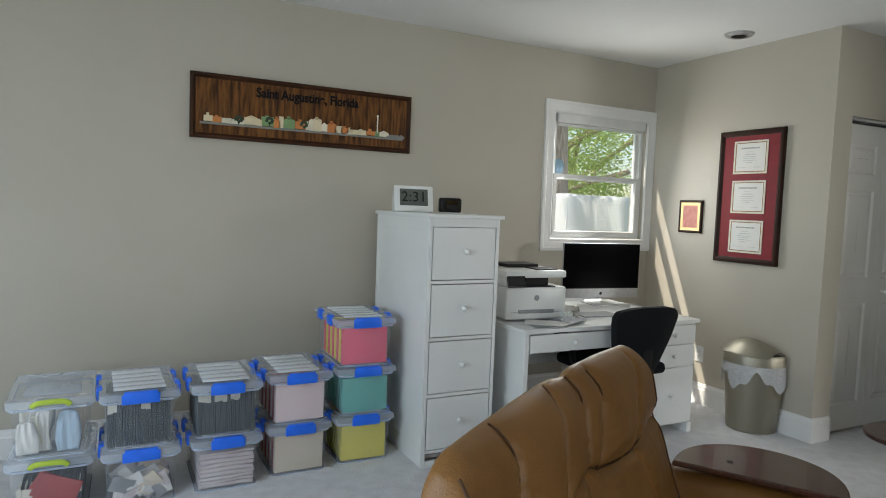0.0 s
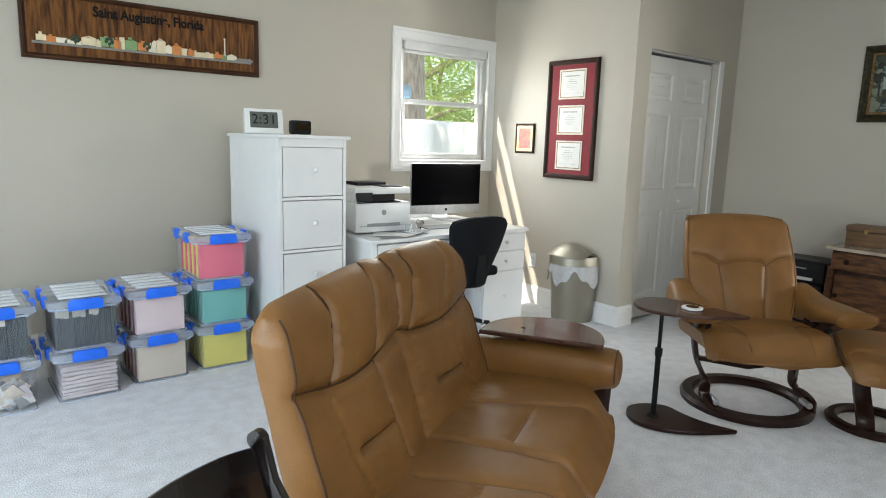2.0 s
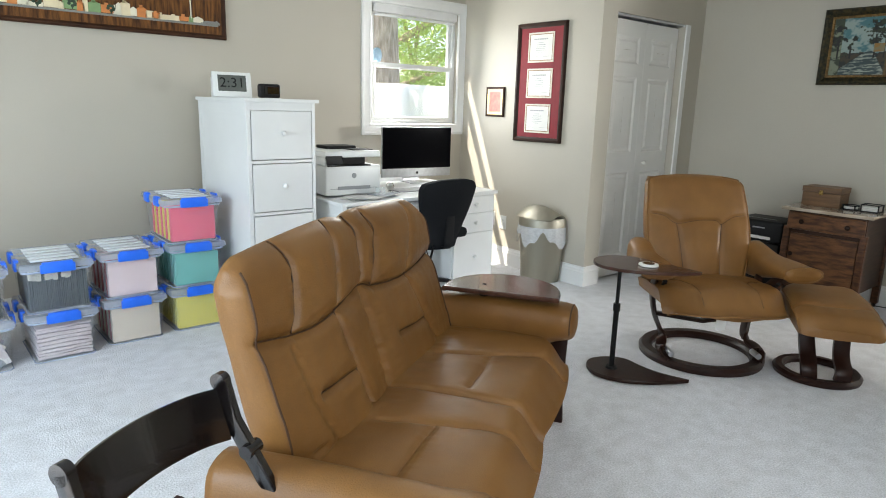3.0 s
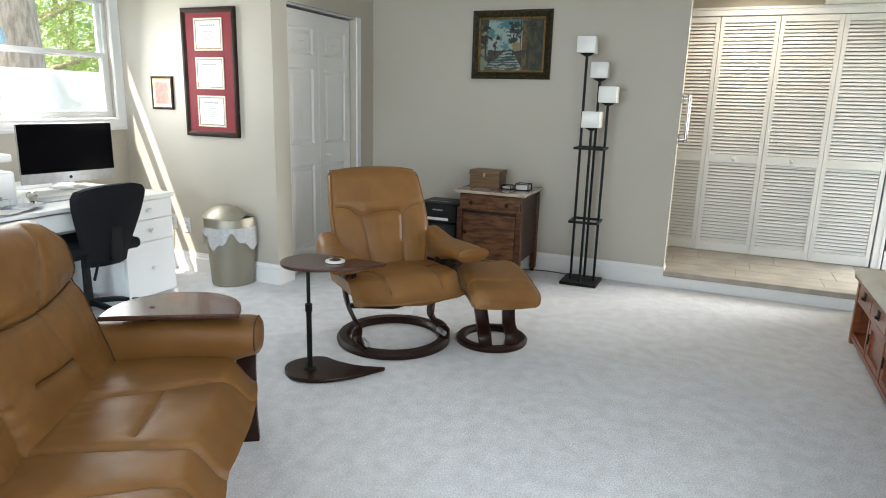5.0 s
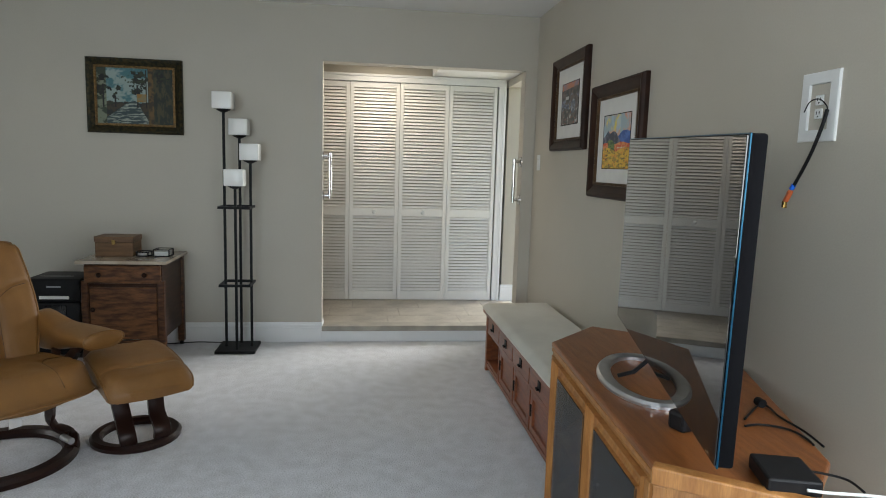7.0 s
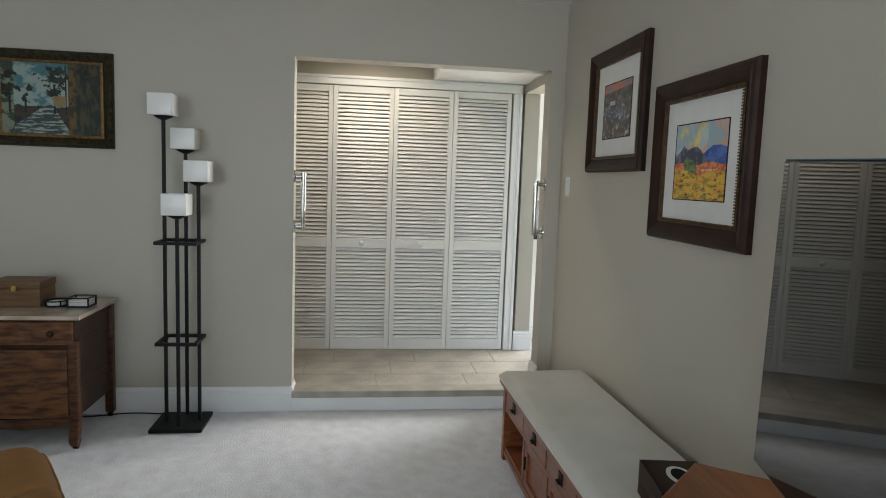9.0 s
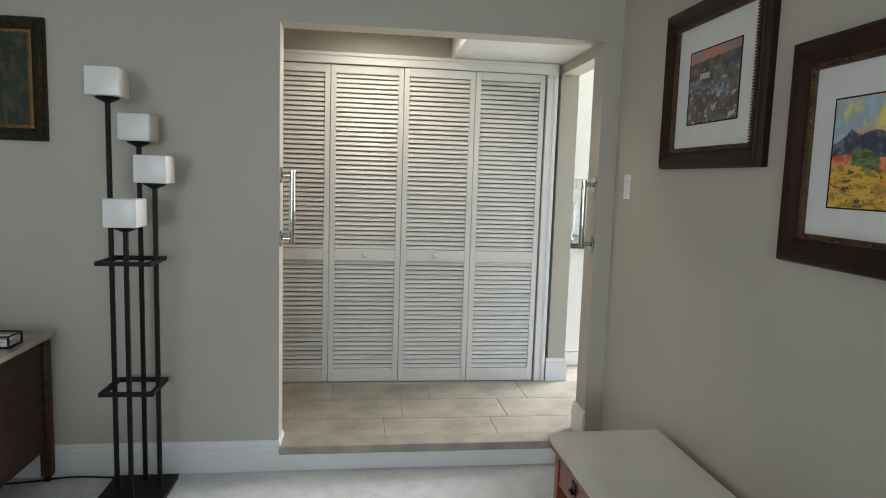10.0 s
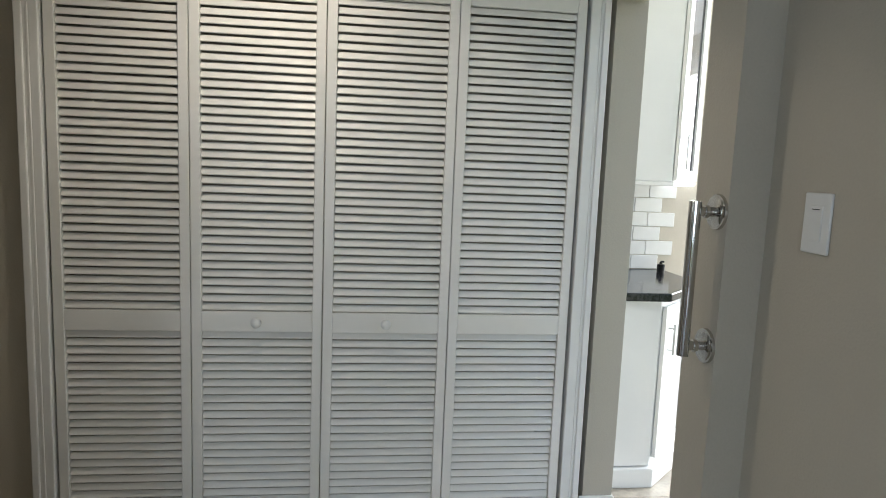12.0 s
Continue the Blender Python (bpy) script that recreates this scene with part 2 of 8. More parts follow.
def cyl(bm, p, q, r0, r1=None, seg=20):
    p, q = Vector(p), Vector(q)
    m = Matrix.Translation((p + q) / 2) @ (q - p).to_track_quat("Z", "Y").to_matrix().to_4x4()
    return bmesh.ops.create_cone(bm, cap_ends=True, segments=seg, radius1=r0, radius2=r0 if r1 is None else r1, depth=(q - p).length, matrix=m)["verts"]


def ball(bm, c, r, squash=(1, 1, 1), seg=16):
    return bmesh.ops.create_uvsphere(bm, u_segments=seg, v_segments=seg // 2, radius=r, matrix=Matrix.Translation(c) @ Matrix.Diagonal((*squash, 1)))["verts"]


def lathe(bm, prof, seg=24, at=(0, 0, 0)):
    """A turned shape from (radius, height) pairs."""
    rings = []
    for r, z in prof:
        rings.append([bm.verts.new((at[0] + r * math.cos(2 * math.pi * i / seg), at[1] + r * math.sin(2 * math.pi * i / seg), at[2] + z)) for i in range(seg)])
    for a, b in zip(rings, rings[1:]):
        for i in range(seg):
            bm.faces.new((a[i], a[(i + 1) % seg], b[(i + 1) % seg], b[i]))
    bm.faces.new(rings[0][::-1])
    bm.faces.new(rings[-1])


def prism(bm, pts, z0, z1, bevel=0.0):
    """An upright slab over a plan outline."""
    a = [bm.verts.new((x, y, z0)) for x, y in pts]
    b = [bm.verts.new((x, y, z1)) for x, y in pts]
    n = len(pts)
    fs = [bm.faces.new(a[::-1]), bm.faces.new(b)]
    for i in range(n):
        fs.append(bm.faces.new((a[i], a[(i + 1) % n], b[(i + 1) % n], b[i])))
    bmesh.ops.recalc_face_normals(bm, faces=fs)
    if bevel:
        es = [e for f in fs[:2] for e in f.edges]
        bmesh.ops.bevel(bm, geom=list(set(es)), offset=bevel, segments=2, profile=0.5, affect="EDGES")


def ribbon(bm, pts, width, thick, side=(0, 1, 0), radius=None, closed=False):
    """A bar of rectangular section swept along points; side: the direction of its width."""
    pts = [Vector(p) for p in pts]
    rings = []
    n = len(pts)
    for i, p in enumerate(pts):
        a, b = pts[(i - 1) % n] if closed or i else p, pts[(i + 1) % n] if closed or i < n - 1 else p
        d = (b - a).normalized()
        s = Vector(side)
        s = (s - d * s.dot(d)).normalized()
        u = d.cross(s)
        w = width[i] if isinstance(width, (list, tuple)) else width
        t = thick[i] if isinstance(thick, (list, tuple)) else thick
        if radius:
            rings.append([bm.verts.new(p + (s * math.cos(k * math.pi / 4) * w + u * math.sin(k * math.pi / 4) * t) / 2) for k in range(8)])
        else:
            c = 0.25
            cs = [(1, 1 - c), (1 - c, 1), (-1 + c, 1), (-1, 1 - c), (-1, -1 + c), (-1 + c, -1), (1 - c, -1), (1, -1 + c)]
            rings.append([bm.verts.new(p + s * x * w / 2 + u * y * t / 2) for x, y in cs])
    for i in range(n if closed else n - 1):
        a, b = rings[i], rings[(i + 1) % n]
        for k in range(8):
            bm.faces.new((a[k], b[k], b[(k + 1) % 8], a[(k + 1) % 8]))
    if not closed:
        bm.faces.new(rings[0][::-1])
        bm.faces.new(rings[-1])
    bmesh.ops.recalc_face_normals(bm, faces=bm.faces[:])


def smooth_line(pts, n=8):
    """Catmull-Rom through points."""
    pts = [Vector(p) for p in pts]
    out = []
    for i in range(len(pts) - 1):
        p0, p1, p2, p3 = pts[max(i - 1, 0)], pts[i], pts[i + 1], pts[min(i + 2, len(pts) - 1)]
        for k in range(n):
            t = k / n
            out.append(0.5 * ((2 * p1) + (p2 - p0) * t + (2 * p0 - 5 * p1 + 4 * p2 - p3) * t * t + (3 * p1 - p0 - 3 * p2 + p3) * t ** 3))
    out.append(pts[-1])
    return out


def cable(name, pts, r, material, parent=None, label="", **tags):
    bm = bmesh.new()
    ribbon(bm, smooth_line(pts, 8), 2 * r, 2 * r, side=(0.2, 0.3, 1), radius=True)
    ob = part(name, bm, material, parent, label, smooth="all")
    return tagged(ob, label, **tags) if tags else ob


def moulding(bm, w, h, loops):
    """A mitred rectangular frame in the xz plane, facing -y: loops of (inset, depth towards -y), from outside in."""
    rings = []
    for inset, d in loops:
        x, z = w / 2 - inset, h / 2 - inset
        rings.append([bm.verts.new((sx * x, -d, sz * z)) for sx, sz in ((-1, -1), (1, -1), (1, 1), (-1, 1))])
    for a, b in zip(rings, rings[1:]):
        for i in range(4):
            bm.faces.new((a[i], a[(i + 1) % 4], b[(i + 1) % 4], b[i]))


def text(name, words, size, material, parent, m, label="", spacing=1.0, extrude=0.0005, bold=0.0):
    cu = bpy.data.curves.new(name, "FONT")
    cu.body, cu.size, cu.align_x, cu.align_y, cu.extrude, cu.space_character = words, size, "CENTER", "CENTER", extrude, spacing
    cu.offset = bold
    tmp = bpy.data.objects.new(name, cu)
    me = bpy.data.meshes.new_from_object(tmp)
    bpy.data.objects.remove(tmp)
    me.materials.clear()
    me.materials.append(material)
    ob = new(name, me)
    ob.parent = parent
    ob.matrix_basis = m
    if label:
        ob["label"] = label
    return ob


def picture(name, w, h, nu, nv, fn, parent, m, label=""):
    """A painted sheet in the xz plane facing -y, coloured by fn(u, v) with u to the right and v up, both 0 to 1."""
    xs, zs = np.linspace(-w / 2, w / 2, nu + 1), np.linspace(-h / 2, h / 2, nv + 1)
    verts = [(x, 0, z) for z in zs for x in xs]
    faces = [(j * (nu + 1) + i, j * (nu + 1) + i + 1, (j + 1) * (nu + 1) + i + 1, (j + 1) * (nu + 1) + i) for j in range(nv) for i in range(nu)]
    me = bpy.data.meshes.new(name)
    me.from_pydata(verts, [], faces)
    at = me.color_attributes.new("paint", "FLOAT_COLOR", "POINT")
    cols = np.ones((len(verts), 4), dtype=np.float32)
    k = 0
    for j in range(nv + 1):
        for i in range(nu + 1):
            cols[k, :3] = fn(i / nu, j / nv)
            k += 1
    at.data.foreach_set("color", cols.ravel())
    me.materials.append(PAINT)
    ob = new(name, me)
    ob.parent = parent
    ob.matrix_basis = m
    if label:
        ob["label"] = label
    return ob


def smoothstep(a, b, x):
    t = min(max((x - a) / (b - a), 0), 1)
    return t * t * (3 - 2 * t)


def seg_distance(px, py, line):
    best = 9.0
    for (ax, ay), (bx, by) in zip(line, line[1:]):
        dx, dy = bx - ax, by - ay
        t = max(0, min(1, ((px - ax) * dx + (py - ay) * dy) / (dx * dx + dy * dy + 1e-12)))
        best = min(best, math.hypot(px - ax - t * dx, py - ay - t * dy))
    return best


def blob_sheet(bm, nu, nv, front, back_):
    """A closed cushion: front(i, j) and back(i, j) sheets over a grid, joined round the rim."""
    f = [[bm.verts.new(front(i / nu, j / nv)) for j in range(nv + 1)] for i in range(nu + 1)]
    b = [[bm.verts.new(back_(i / nu, j / nv)) for j in range(nv + 1)] for i in range(nu + 1)]
    for i in range(nu):
        for j in range(nv):
            bm.faces.new((f[i][j], f[i + 1][j], f[i + 1][j + 1], f[i][j + 1]))
            bm.faces.new((b[i][j + 1], b[i + 1][j + 1], b[i + 1][j], b[i][j]))
    for i in range(nu):
        bm.faces.new((f[i + 1][0], f[i][0], b[i][0], b[i + 1][0]))
        bm.faces.new((f[i][nv], f[i + 1][nv], b[i + 1][nv], b[i][nv]))
    for j in range(nv):
        bm.faces.new((f[0][j], f[0][j + 1], b[0][j + 1], b[0][j]))
        bm.faces.new((f[nu][j + 1], f[nu][j], b[nu][j], b[nu][j + 1]))
    bmesh.ops.recalc_face_normals(bm, faces=bm.faces[:])


# ---- the room's shell ----
XW, XC, XE, YN, YC, YS, ZC = -1.70, 4.353, 5.765, 4.15, 2.68, -1.60, 2.565
OY0, OY1, OZ = -1.508, 0.054, 2.158
HX, HZ = 6.745, 0.125
T = 0.14


def wall(name, boxes, material=WALL, label="painted plaster wall"):
    bm = bmesh.new()
    for b in boxes:
        box(bm, *b)
    return tagged(part(name, bm, material), label, "wall", kind="structure")


WX0, WX1, WZ0, WZ1 = 3.368, 4.272, 1.178, 2.122
bm = bmesh.new()
box(bm, XW - T, XE + T + 0.0, YS - T, YN + T, -0.12, 0)
tagged(part("floor", bm, CARPET), "pale grey cut-pile carpet with faint tread marks", "floor", kind="structure")
bm = bmesh.new()
box(bm, XW - T, XE, YS - T, YN + T, ZC, ZC + 0.12)
tagged(part("ceiling", bm, CEIL), "smooth white painted ceiling", "ceiling", kind="structure")
wall("wall_north", [(XW, WX0, YN, YN + T, 0, ZC), (WX1, XE, YN, YN + T, 0, ZC), (WX0, WX1, YN, YN + T, 0, WZ0), (WX0, WX1, YN, YN + T, WZ1, ZC)], label="warm greige painted wall behind the desk and storage boxes")
DX0, DX1, DZ = 4.53, 5.47, 2.045
wall("wall_closet_side", [(XC, XC + 0.11, YC, YN, 0, ZC)], label="warm greige painted side wall of the closet")
wall("wall_closet_front", [(XC + 0.11, DX0, YC, YC + 0.11, 0, ZC), (DX1, XE, YC, YC + 0.11, 0, ZC), (DX0, DX1, YC, YC + 0.11, DZ, ZC)], label="warm greige painted closet front wall")
wall("wall_east", [(XE, XE + T, OY1, YN, 0, ZC), (XE, XE + T, YS - T, OY0, 0, ZC), (XE, XE + T, OY0, OY1, OZ, ZC), (XE, XE + T, OY0, OY1, -0.12, 0.0)], label="warm greige painted wall with a wide cased opening")
# the unseen opening is assumed, placed round the added south fill light
wall("wall_south", [(XW, 0.35, YS - T, YS, 0, ZC), (1.55, XE, YS - T, YS, 0, ZC), (0.35, 1.55, YS - T, YS, 0, 0.9), (0.35, 1.55, YS - T, YS, 2.1, ZC)], label="warm greige painted wall")
wall("wall_west", [(XW - T, XW, YS - T, 0.2, 0, ZC), (XW - T, XW, 2.5, YN + T, 0, ZC), (XW - T, XW, 0.2, 2.5, 2.2, ZC), (XW - T, XW, 0.2, 2.5, 0, 0.3)], label="warm greige painted wall")

# hall
bm = bmesh.new()
box(bm, XE + 0.002, 7.98, -5.0, 1.4, -0.1, HZ - 0.006)
tagged(part("hall_floor", bm, GROUT), "grey grout bed under stone-look hall tiles", "floor", kind="structure")
wall("wall_hall_east", [(HX + 0.03, HX + 0.14, 0.42, 2.0, 0, 2.6), (HX, HX + 0.14, -1.718, -1.60, 0, 2.45), (XE + T, HX, -1.715, -1.597, 2.150, 2.45), (HX + 0.03, HX + 0.14, -1.60, 0.42, 2.155, 2.6)], label="warm greige painted hall wall above and beside the closet")
wall("wall_closet_back", [(HX + 0.62, HX + 0.7, -1.6, 0.5, 0, 2.6), (HX + 0.14, HX + 0.62, 0.42, 0.5, 0, 2.6), (HX + 0.14, HX + 0.62, -1.65, -1.57, 0, 2.6)], label="inner walls of the hall closet")
wall("wall_hall_north", [(XE + T, HX + 0.03, 1.3, 1.4, 0, 2.6)], label="warm greige painted hall end wall")
wall("wall_kitchen", [(7.76, 7.86, -3.0, -1.65, 0, 2.6), (XE + T, XE + T + 0.1, -5.0, -3.2, 0, 2.6), (XE + T, 7.86, -5.1, -5.0, 0, 2.6), (7.86, 7.96, -5.0, -3.0, 0, 0.9), (7.86, 7.96, -5.0, -3.0, 2.2, 2.6)], label="pale painted kitchen wall")
bm = bmesh.new()
box(bm, XE, 8.0, -5.0, 2.0, 2.58, 2.68)
box(bm, XE + T, HX + 0.03, -1.716, -0.88, 2.215, 2.58)
box(bm, HX + 0.03, 8.0, -5.0, -1.65, 2.45, 2.58)
tagged(part("hall_ceiling", bm, CEIL), "white hall ceiling with a dropped soffit", "ceiling", kind="structure")


def baseboard(name, p, q, normal, z=0.0, h=0.155, label="white moulded baseboard"):
    """A moulded board along p-q, proud of the wall towards normal."""
    p, q, n = Vector((*p, z)), Vector((*q, z)), Vector((*normal, 0))
    prof = [(0.0, 0.0), (0.015, 0.0), (0.015, h * 0.72), (0.011, h * 0.76), (0.011, h * 0.86), (0.006, h * 0.93), (0.005, h), (0.0, h)]
    bm = bmesh.new()
    a = [bm.verts.new(p + n * d + Vector((0, 0, zz))) for d, zz in prof]
    b = [bm.verts.new(q + n * d + Vector((0, 0, zz))) for d, zz in prof]
    for i in range(len(prof)):
        k = (i + 1) % len(prof)
        bm.faces.new((a[i], a[k], b[k], b[i]))
    bm.faces.new(a[::-1])
    bm.faces.new(b)
    bmesh.ops.recalc_face_normals(bm, faces=bm.faces[:])
    return tagged(part(name, bm, TRIM), label, "baseboard", kind="structure")


baseboard("baseboard_north", (XW, YN), (XC, YN), (0, -1))
baseboard("baseboard_closet_side", (XC, YN), (XC, YC - 0.015), (-1, 0))
baseboard("baseboard_closet_front", (XC, YC), (4.53, YC), (0, -1))
baseboard("baseboard_closet_right", (5.535, YC), (XE, YC), (0, -1))
baseboard("baseboard_east", (XE, YC), (XE, OY1), (-1, 0))
baseboard("baseboard_east_return", (XE - 0.015, OY1), (XE + T, OY1), (0, -1))
baseboard("baseboard_east_short", (XE, OY0), (XE, YS), (-1, 0))
baseboard("baseboard_opening_south", (XE - 0.015, OY0), (XE + T + 0.02, OY0), (0, 1), z=HZ)
baseboard("baseboard_south", (XE, YS), (XW, YS), (0, 1))
baseboard("baseboard_west_a", (XW, YS), (XW, 0.2), (1, 0))
baseboard("baseboard_west_b", (XW, 2.5), (XW, YN), (1, 0))
baseboard("baseboard_hall_corner", (HX, -1.585), (HX, -1.718), (-1, 0), z=HZ)
baseboard("baseboard_hall_corner_return", (HX - 0.015, -1.718), (HX + 0.14, -1.718), (0, -1), z=HZ)
bm = bmesh.new()
box(bm, XE - 0.016, XE + 0.0, OY0, OY1, 0, 0.085, 0.003)
tagged(part("threshold_step", bm, [TRIM]), "white painted step riser", "step", kind="structure")
bm = bmesh.new()
box(bm, XE - 0.026, XE + 0.10, OY0, OY1 - 0.002, 0.086, HZ + 0.004, 0.006)
tagged(part("threshold_nosing", bm, [mat("pale_stone_nosing", (0.40, 0.365, 0.305), 0.4, color2=(0.31, 0.28, 0.235), scale=9, detail=9)]), "pale stone nosing on the step", "step", kind="structure")


# ---- window and closet doors ----
win = thing("window_1", "white double-hung window with a raised shade", "window", kind="structure", at=((WX0 + WX1) / 2, YN, (WZ0 + WZ1) / 2))
w, h = WX1 - WX0, WZ1 - WZ0
bm = bmesh.new()
moulding(bm, w + 0.19, h + 0.17, [(0.0, -0.0), (0.0, 0.019), (0.018, 0.022), (0.03, 0.017), (0.07, 0.014), (0.085, 0.017), (0.094, 0.008), (0.094, -0.10)])
part("window_casing", bm, TRIM, win)
bm = bmesh.new()
moulding(bm, w - 0.002, h - 0.002, [(0.0, -0.03), (0.028, -0.03), (0.028, -0.10), (0.0, -0.10)])
part("window_frame", bm, WHITEPL, win)
for nm, z0, z1, yy in (("upper_sash", -0.02, h / 2 - 0.03, 0.075), ("lower_sash", -h / 2 + 0.03, 0.02, 0.045)):
    bm = bmesh.new()
    sw, sh = w - 0.06, z1 - z0
    moulding(bm, sw, sh, [(0.0, 0.0), (0.0, 0.022), (0.028, 0.022), (0.034, 0.014), (0.034, 0.0)])
    bmesh.ops.translate(bm, vec=(0, yy, (z0 + z1) / 2), verts=bm.verts)
    s = part(nm, bm, WHITEPL, win)
    bm = bmesh.new()
    box(bm, -sw / 2 + 0.03, sw / 2 - 0.03, yy - 0.012, yy - 0.008, z0 + 0.03, z1 - 0.03)
    g = part("pane", bm, GLASS, win)
    g.visible_shadow = False
bm = bmesh.new()
box(bm, -w / 2 + 0.02, w / 2 - 0.02, -0.02, 0.03, h / 2 - 0.075, h / 2 - 0.005, 0.012)
box(bm, -w / 2 + 0.035, w / 2 - 0.035, 0.0, 0.02, h / 2 - 0.10, h / 2 - 0.078, 0.006)
part("roller_shade", bm, BLIND, win, "white rolled-up shade cassette")
bm = bmesh.new()
cyl(bm, (-0.40, 0.092, 0.11), (-0.40, 0.098, 0.11), 0.055, seg=24)
bmesh.ops.scale(bm, vec=(0.85, 1, 1.15), verts=bm.verts)
tagged(part("window_hanging", bm, clear("blue_glass", (0.25, 0.45, 0.62), 0.6), None, m=Matrix.Translation((3.83, YN, 1.60))), "blue glass disc hanging in the window", "ornament")

door = thing("door_1", "white six-panel bifold closet door, shut, in a recessed opening", "door", kind="structure", at=(DX0, YC + 0.055, 0))
dw, dh = (DX1 - DX0) - 0.02, DZ - 0.03
for k in range(2):
    leaf_w = dw / 2 - 0.002
    x0 = 0.01 + k * (dw / 2)
    bm = bmesh.new()
    rows_ = [(0.19, 0.86), (1.02, 1.60), (1.70, 1.90)]
    px0, px1 = x0 + 0.075, x0 + leaf_w - 0.075
    box(bm, x0, px0, 0, 0.032, 0.015, dh)
    box(bm, px1, x0 + leaf_w, 0, 0.032, 0.015, dh)
    zz = 0.015
    for z0, z1 in rows_ + [(dh, dh)]:
        box(bm, px0, px1, 0, 0.032, zz, z0)
        zz = z1
    leaf = part("door_leaf", bm, DOORW, door)
    for z0, z1 in rows_:
        bm = bmesh.new()
        moulding(bm, px1 - px0, z1 - z0, [(0.0, 0.0), (0.014, -0.010), (0.028, -0.010), (0.046, -0.002), (min(px1 - px0, z1 - z0) / 2 - 0.001, -0.002)])
        part("panel", bm, DOORW, leaf, m=Matrix.Translation(((px0 + px1) / 2, 0, (z0 + z1) / 2)))
bm = bmesh.new()
cyl(bm, (0.565, 0, 0.93), (0.565, -0.02, 0.93), 0.006, seg=12)
ball(bm, (0.565, -0.03, 0.93), 0.016)
part("door_knob", bm, DOORW, door, smooth=True)
bm = bmesh.new()
dww = DX1 - DX0
box(bm, dww + 0.002, dww + 0.065, -0.068, -0.054, 0, DZ + 0.0, 0.003)
part("door_casing", bm, TRIM, door)
bm = bmesh.new()
box(bm, 0.002, dww - 0.002, -0.052, 0.05, DZ - 0.018, DZ - 0.003)
part("door_track", bm, ALU, door, "metal bifold track")

# ---- hall closet with louvred doors ----
LY1, LW, LZ0, LZ1 = 0.320, 0.4540, 0.129, 2.141
for k in range(4):
    y1 = LY1 - k * LW
    y0 = y1 - LW + 0.003
    prot = 0.0 if k < 2 else -0.004
    d = thing("bifold_door", "white louvred bifold closet door leaf, shut" + (", with a round white knob" if k in (1, 2) else ""), "door", "louvred closet door leaves", at=(HX + prot, (y0 + y1) / 2, 0))
    hw = (y1 - y0) / 2
    for sgn in (-1, 1):
        bm = bmesh.new()
        box(bm, 0, 0.028, sgn * hw - (0.034 if sgn > 0 else 0), sgn * hw + (0.034 if sgn < 0 else 0), LZ0, LZ1, 0.002, 1)
        part("stile", bm, DOORW, d)
    for z0, z1 in ((LZ0, LZ0 + 0.085), (0.925, 0.998), (LZ1 - 0.05, LZ1)):
        bm = bmesh.new()
        box(bm, 0.001, 0.027, -hw + 0.034, hw - 0.034, z0, z1, 0.0015, 1)
        part("rail", bm, DOORW, d)
    bm = bmesh.new()
    box(bm, -0.0127, 0.0127, -hw + 0.034, hw - 0.034, -0.0027, 0.0027, 0.0015, 1, m=Matrix.Rotation(radians(-64), 4, "Y"))
    first = None
    for z0, z1, n in ((LZ0 + 0.085, 0.925, 24), (0.998, LZ1 - 0.05, 37)):
        for i in range(n):
            z = z0 + (i + 0.5) * (z1 - z0) / n
            if first is None:
                first = part("slat", bm, DOORW, d)
                s = first
            else:
                s = new("slat", first.data)
                s.parent = d
            s.location = (0.0145, 0, z)
    if k in (1, 2):
        bm = bmesh.new()
        cyl(bm, (0, 0, 0.963), (-0.018, 0, 0.963), 0.008, seg=14)
        ball(bm, (-0.026, 0, 0.963), 0.019, (0.75, 1, 1))
        part("knob", bm, WHITEPL, d, "round white knob", smooth=True)
bm = bmesh.new()
y0, y1 = LY1 - 4 * LW - 0.008, LY1 + 0.008
for a, b in ((y0 - 0.07, y0), (y1, y1 + 0.07)):
    box(bm, HX - 0.016, HX + 0.03, a, b, HZ, 2.145, 0.004)
    box(bm, HX - 0.024, HX - 0.014, a + (0 if a < 0 else 0.045), b - (0.045 if a < 0 else 0), HZ, 2.145, 0.004)
    box(bm, HX - 0.019, HX - 0.013, a + 0.028, b - 0.034, HZ, 2.145, 0.002)
box(bm, HX - 0.016, HX + 0.03, y0 - 0.07, y1 + 0.07, 2.145, 2.212, 0.004)
box(bm, HX - 0.024, HX - 0.014, y0 - 0.07, y1 + 0.07, 2.19, 2.212, 0.004)
tagged(part("closet_casing", bm, TRIM), "white moulded casing round the louvred closet doors", "trim", kind="structure")
bm = bmesh.new()
box(bm, HX + 0.012, HX + 0.12, y0, y1, 2.1415, 2.148)
tagged(part("closet_track", bm, BLACK), "dark track over the louvred doors", "trim", kind="structure")

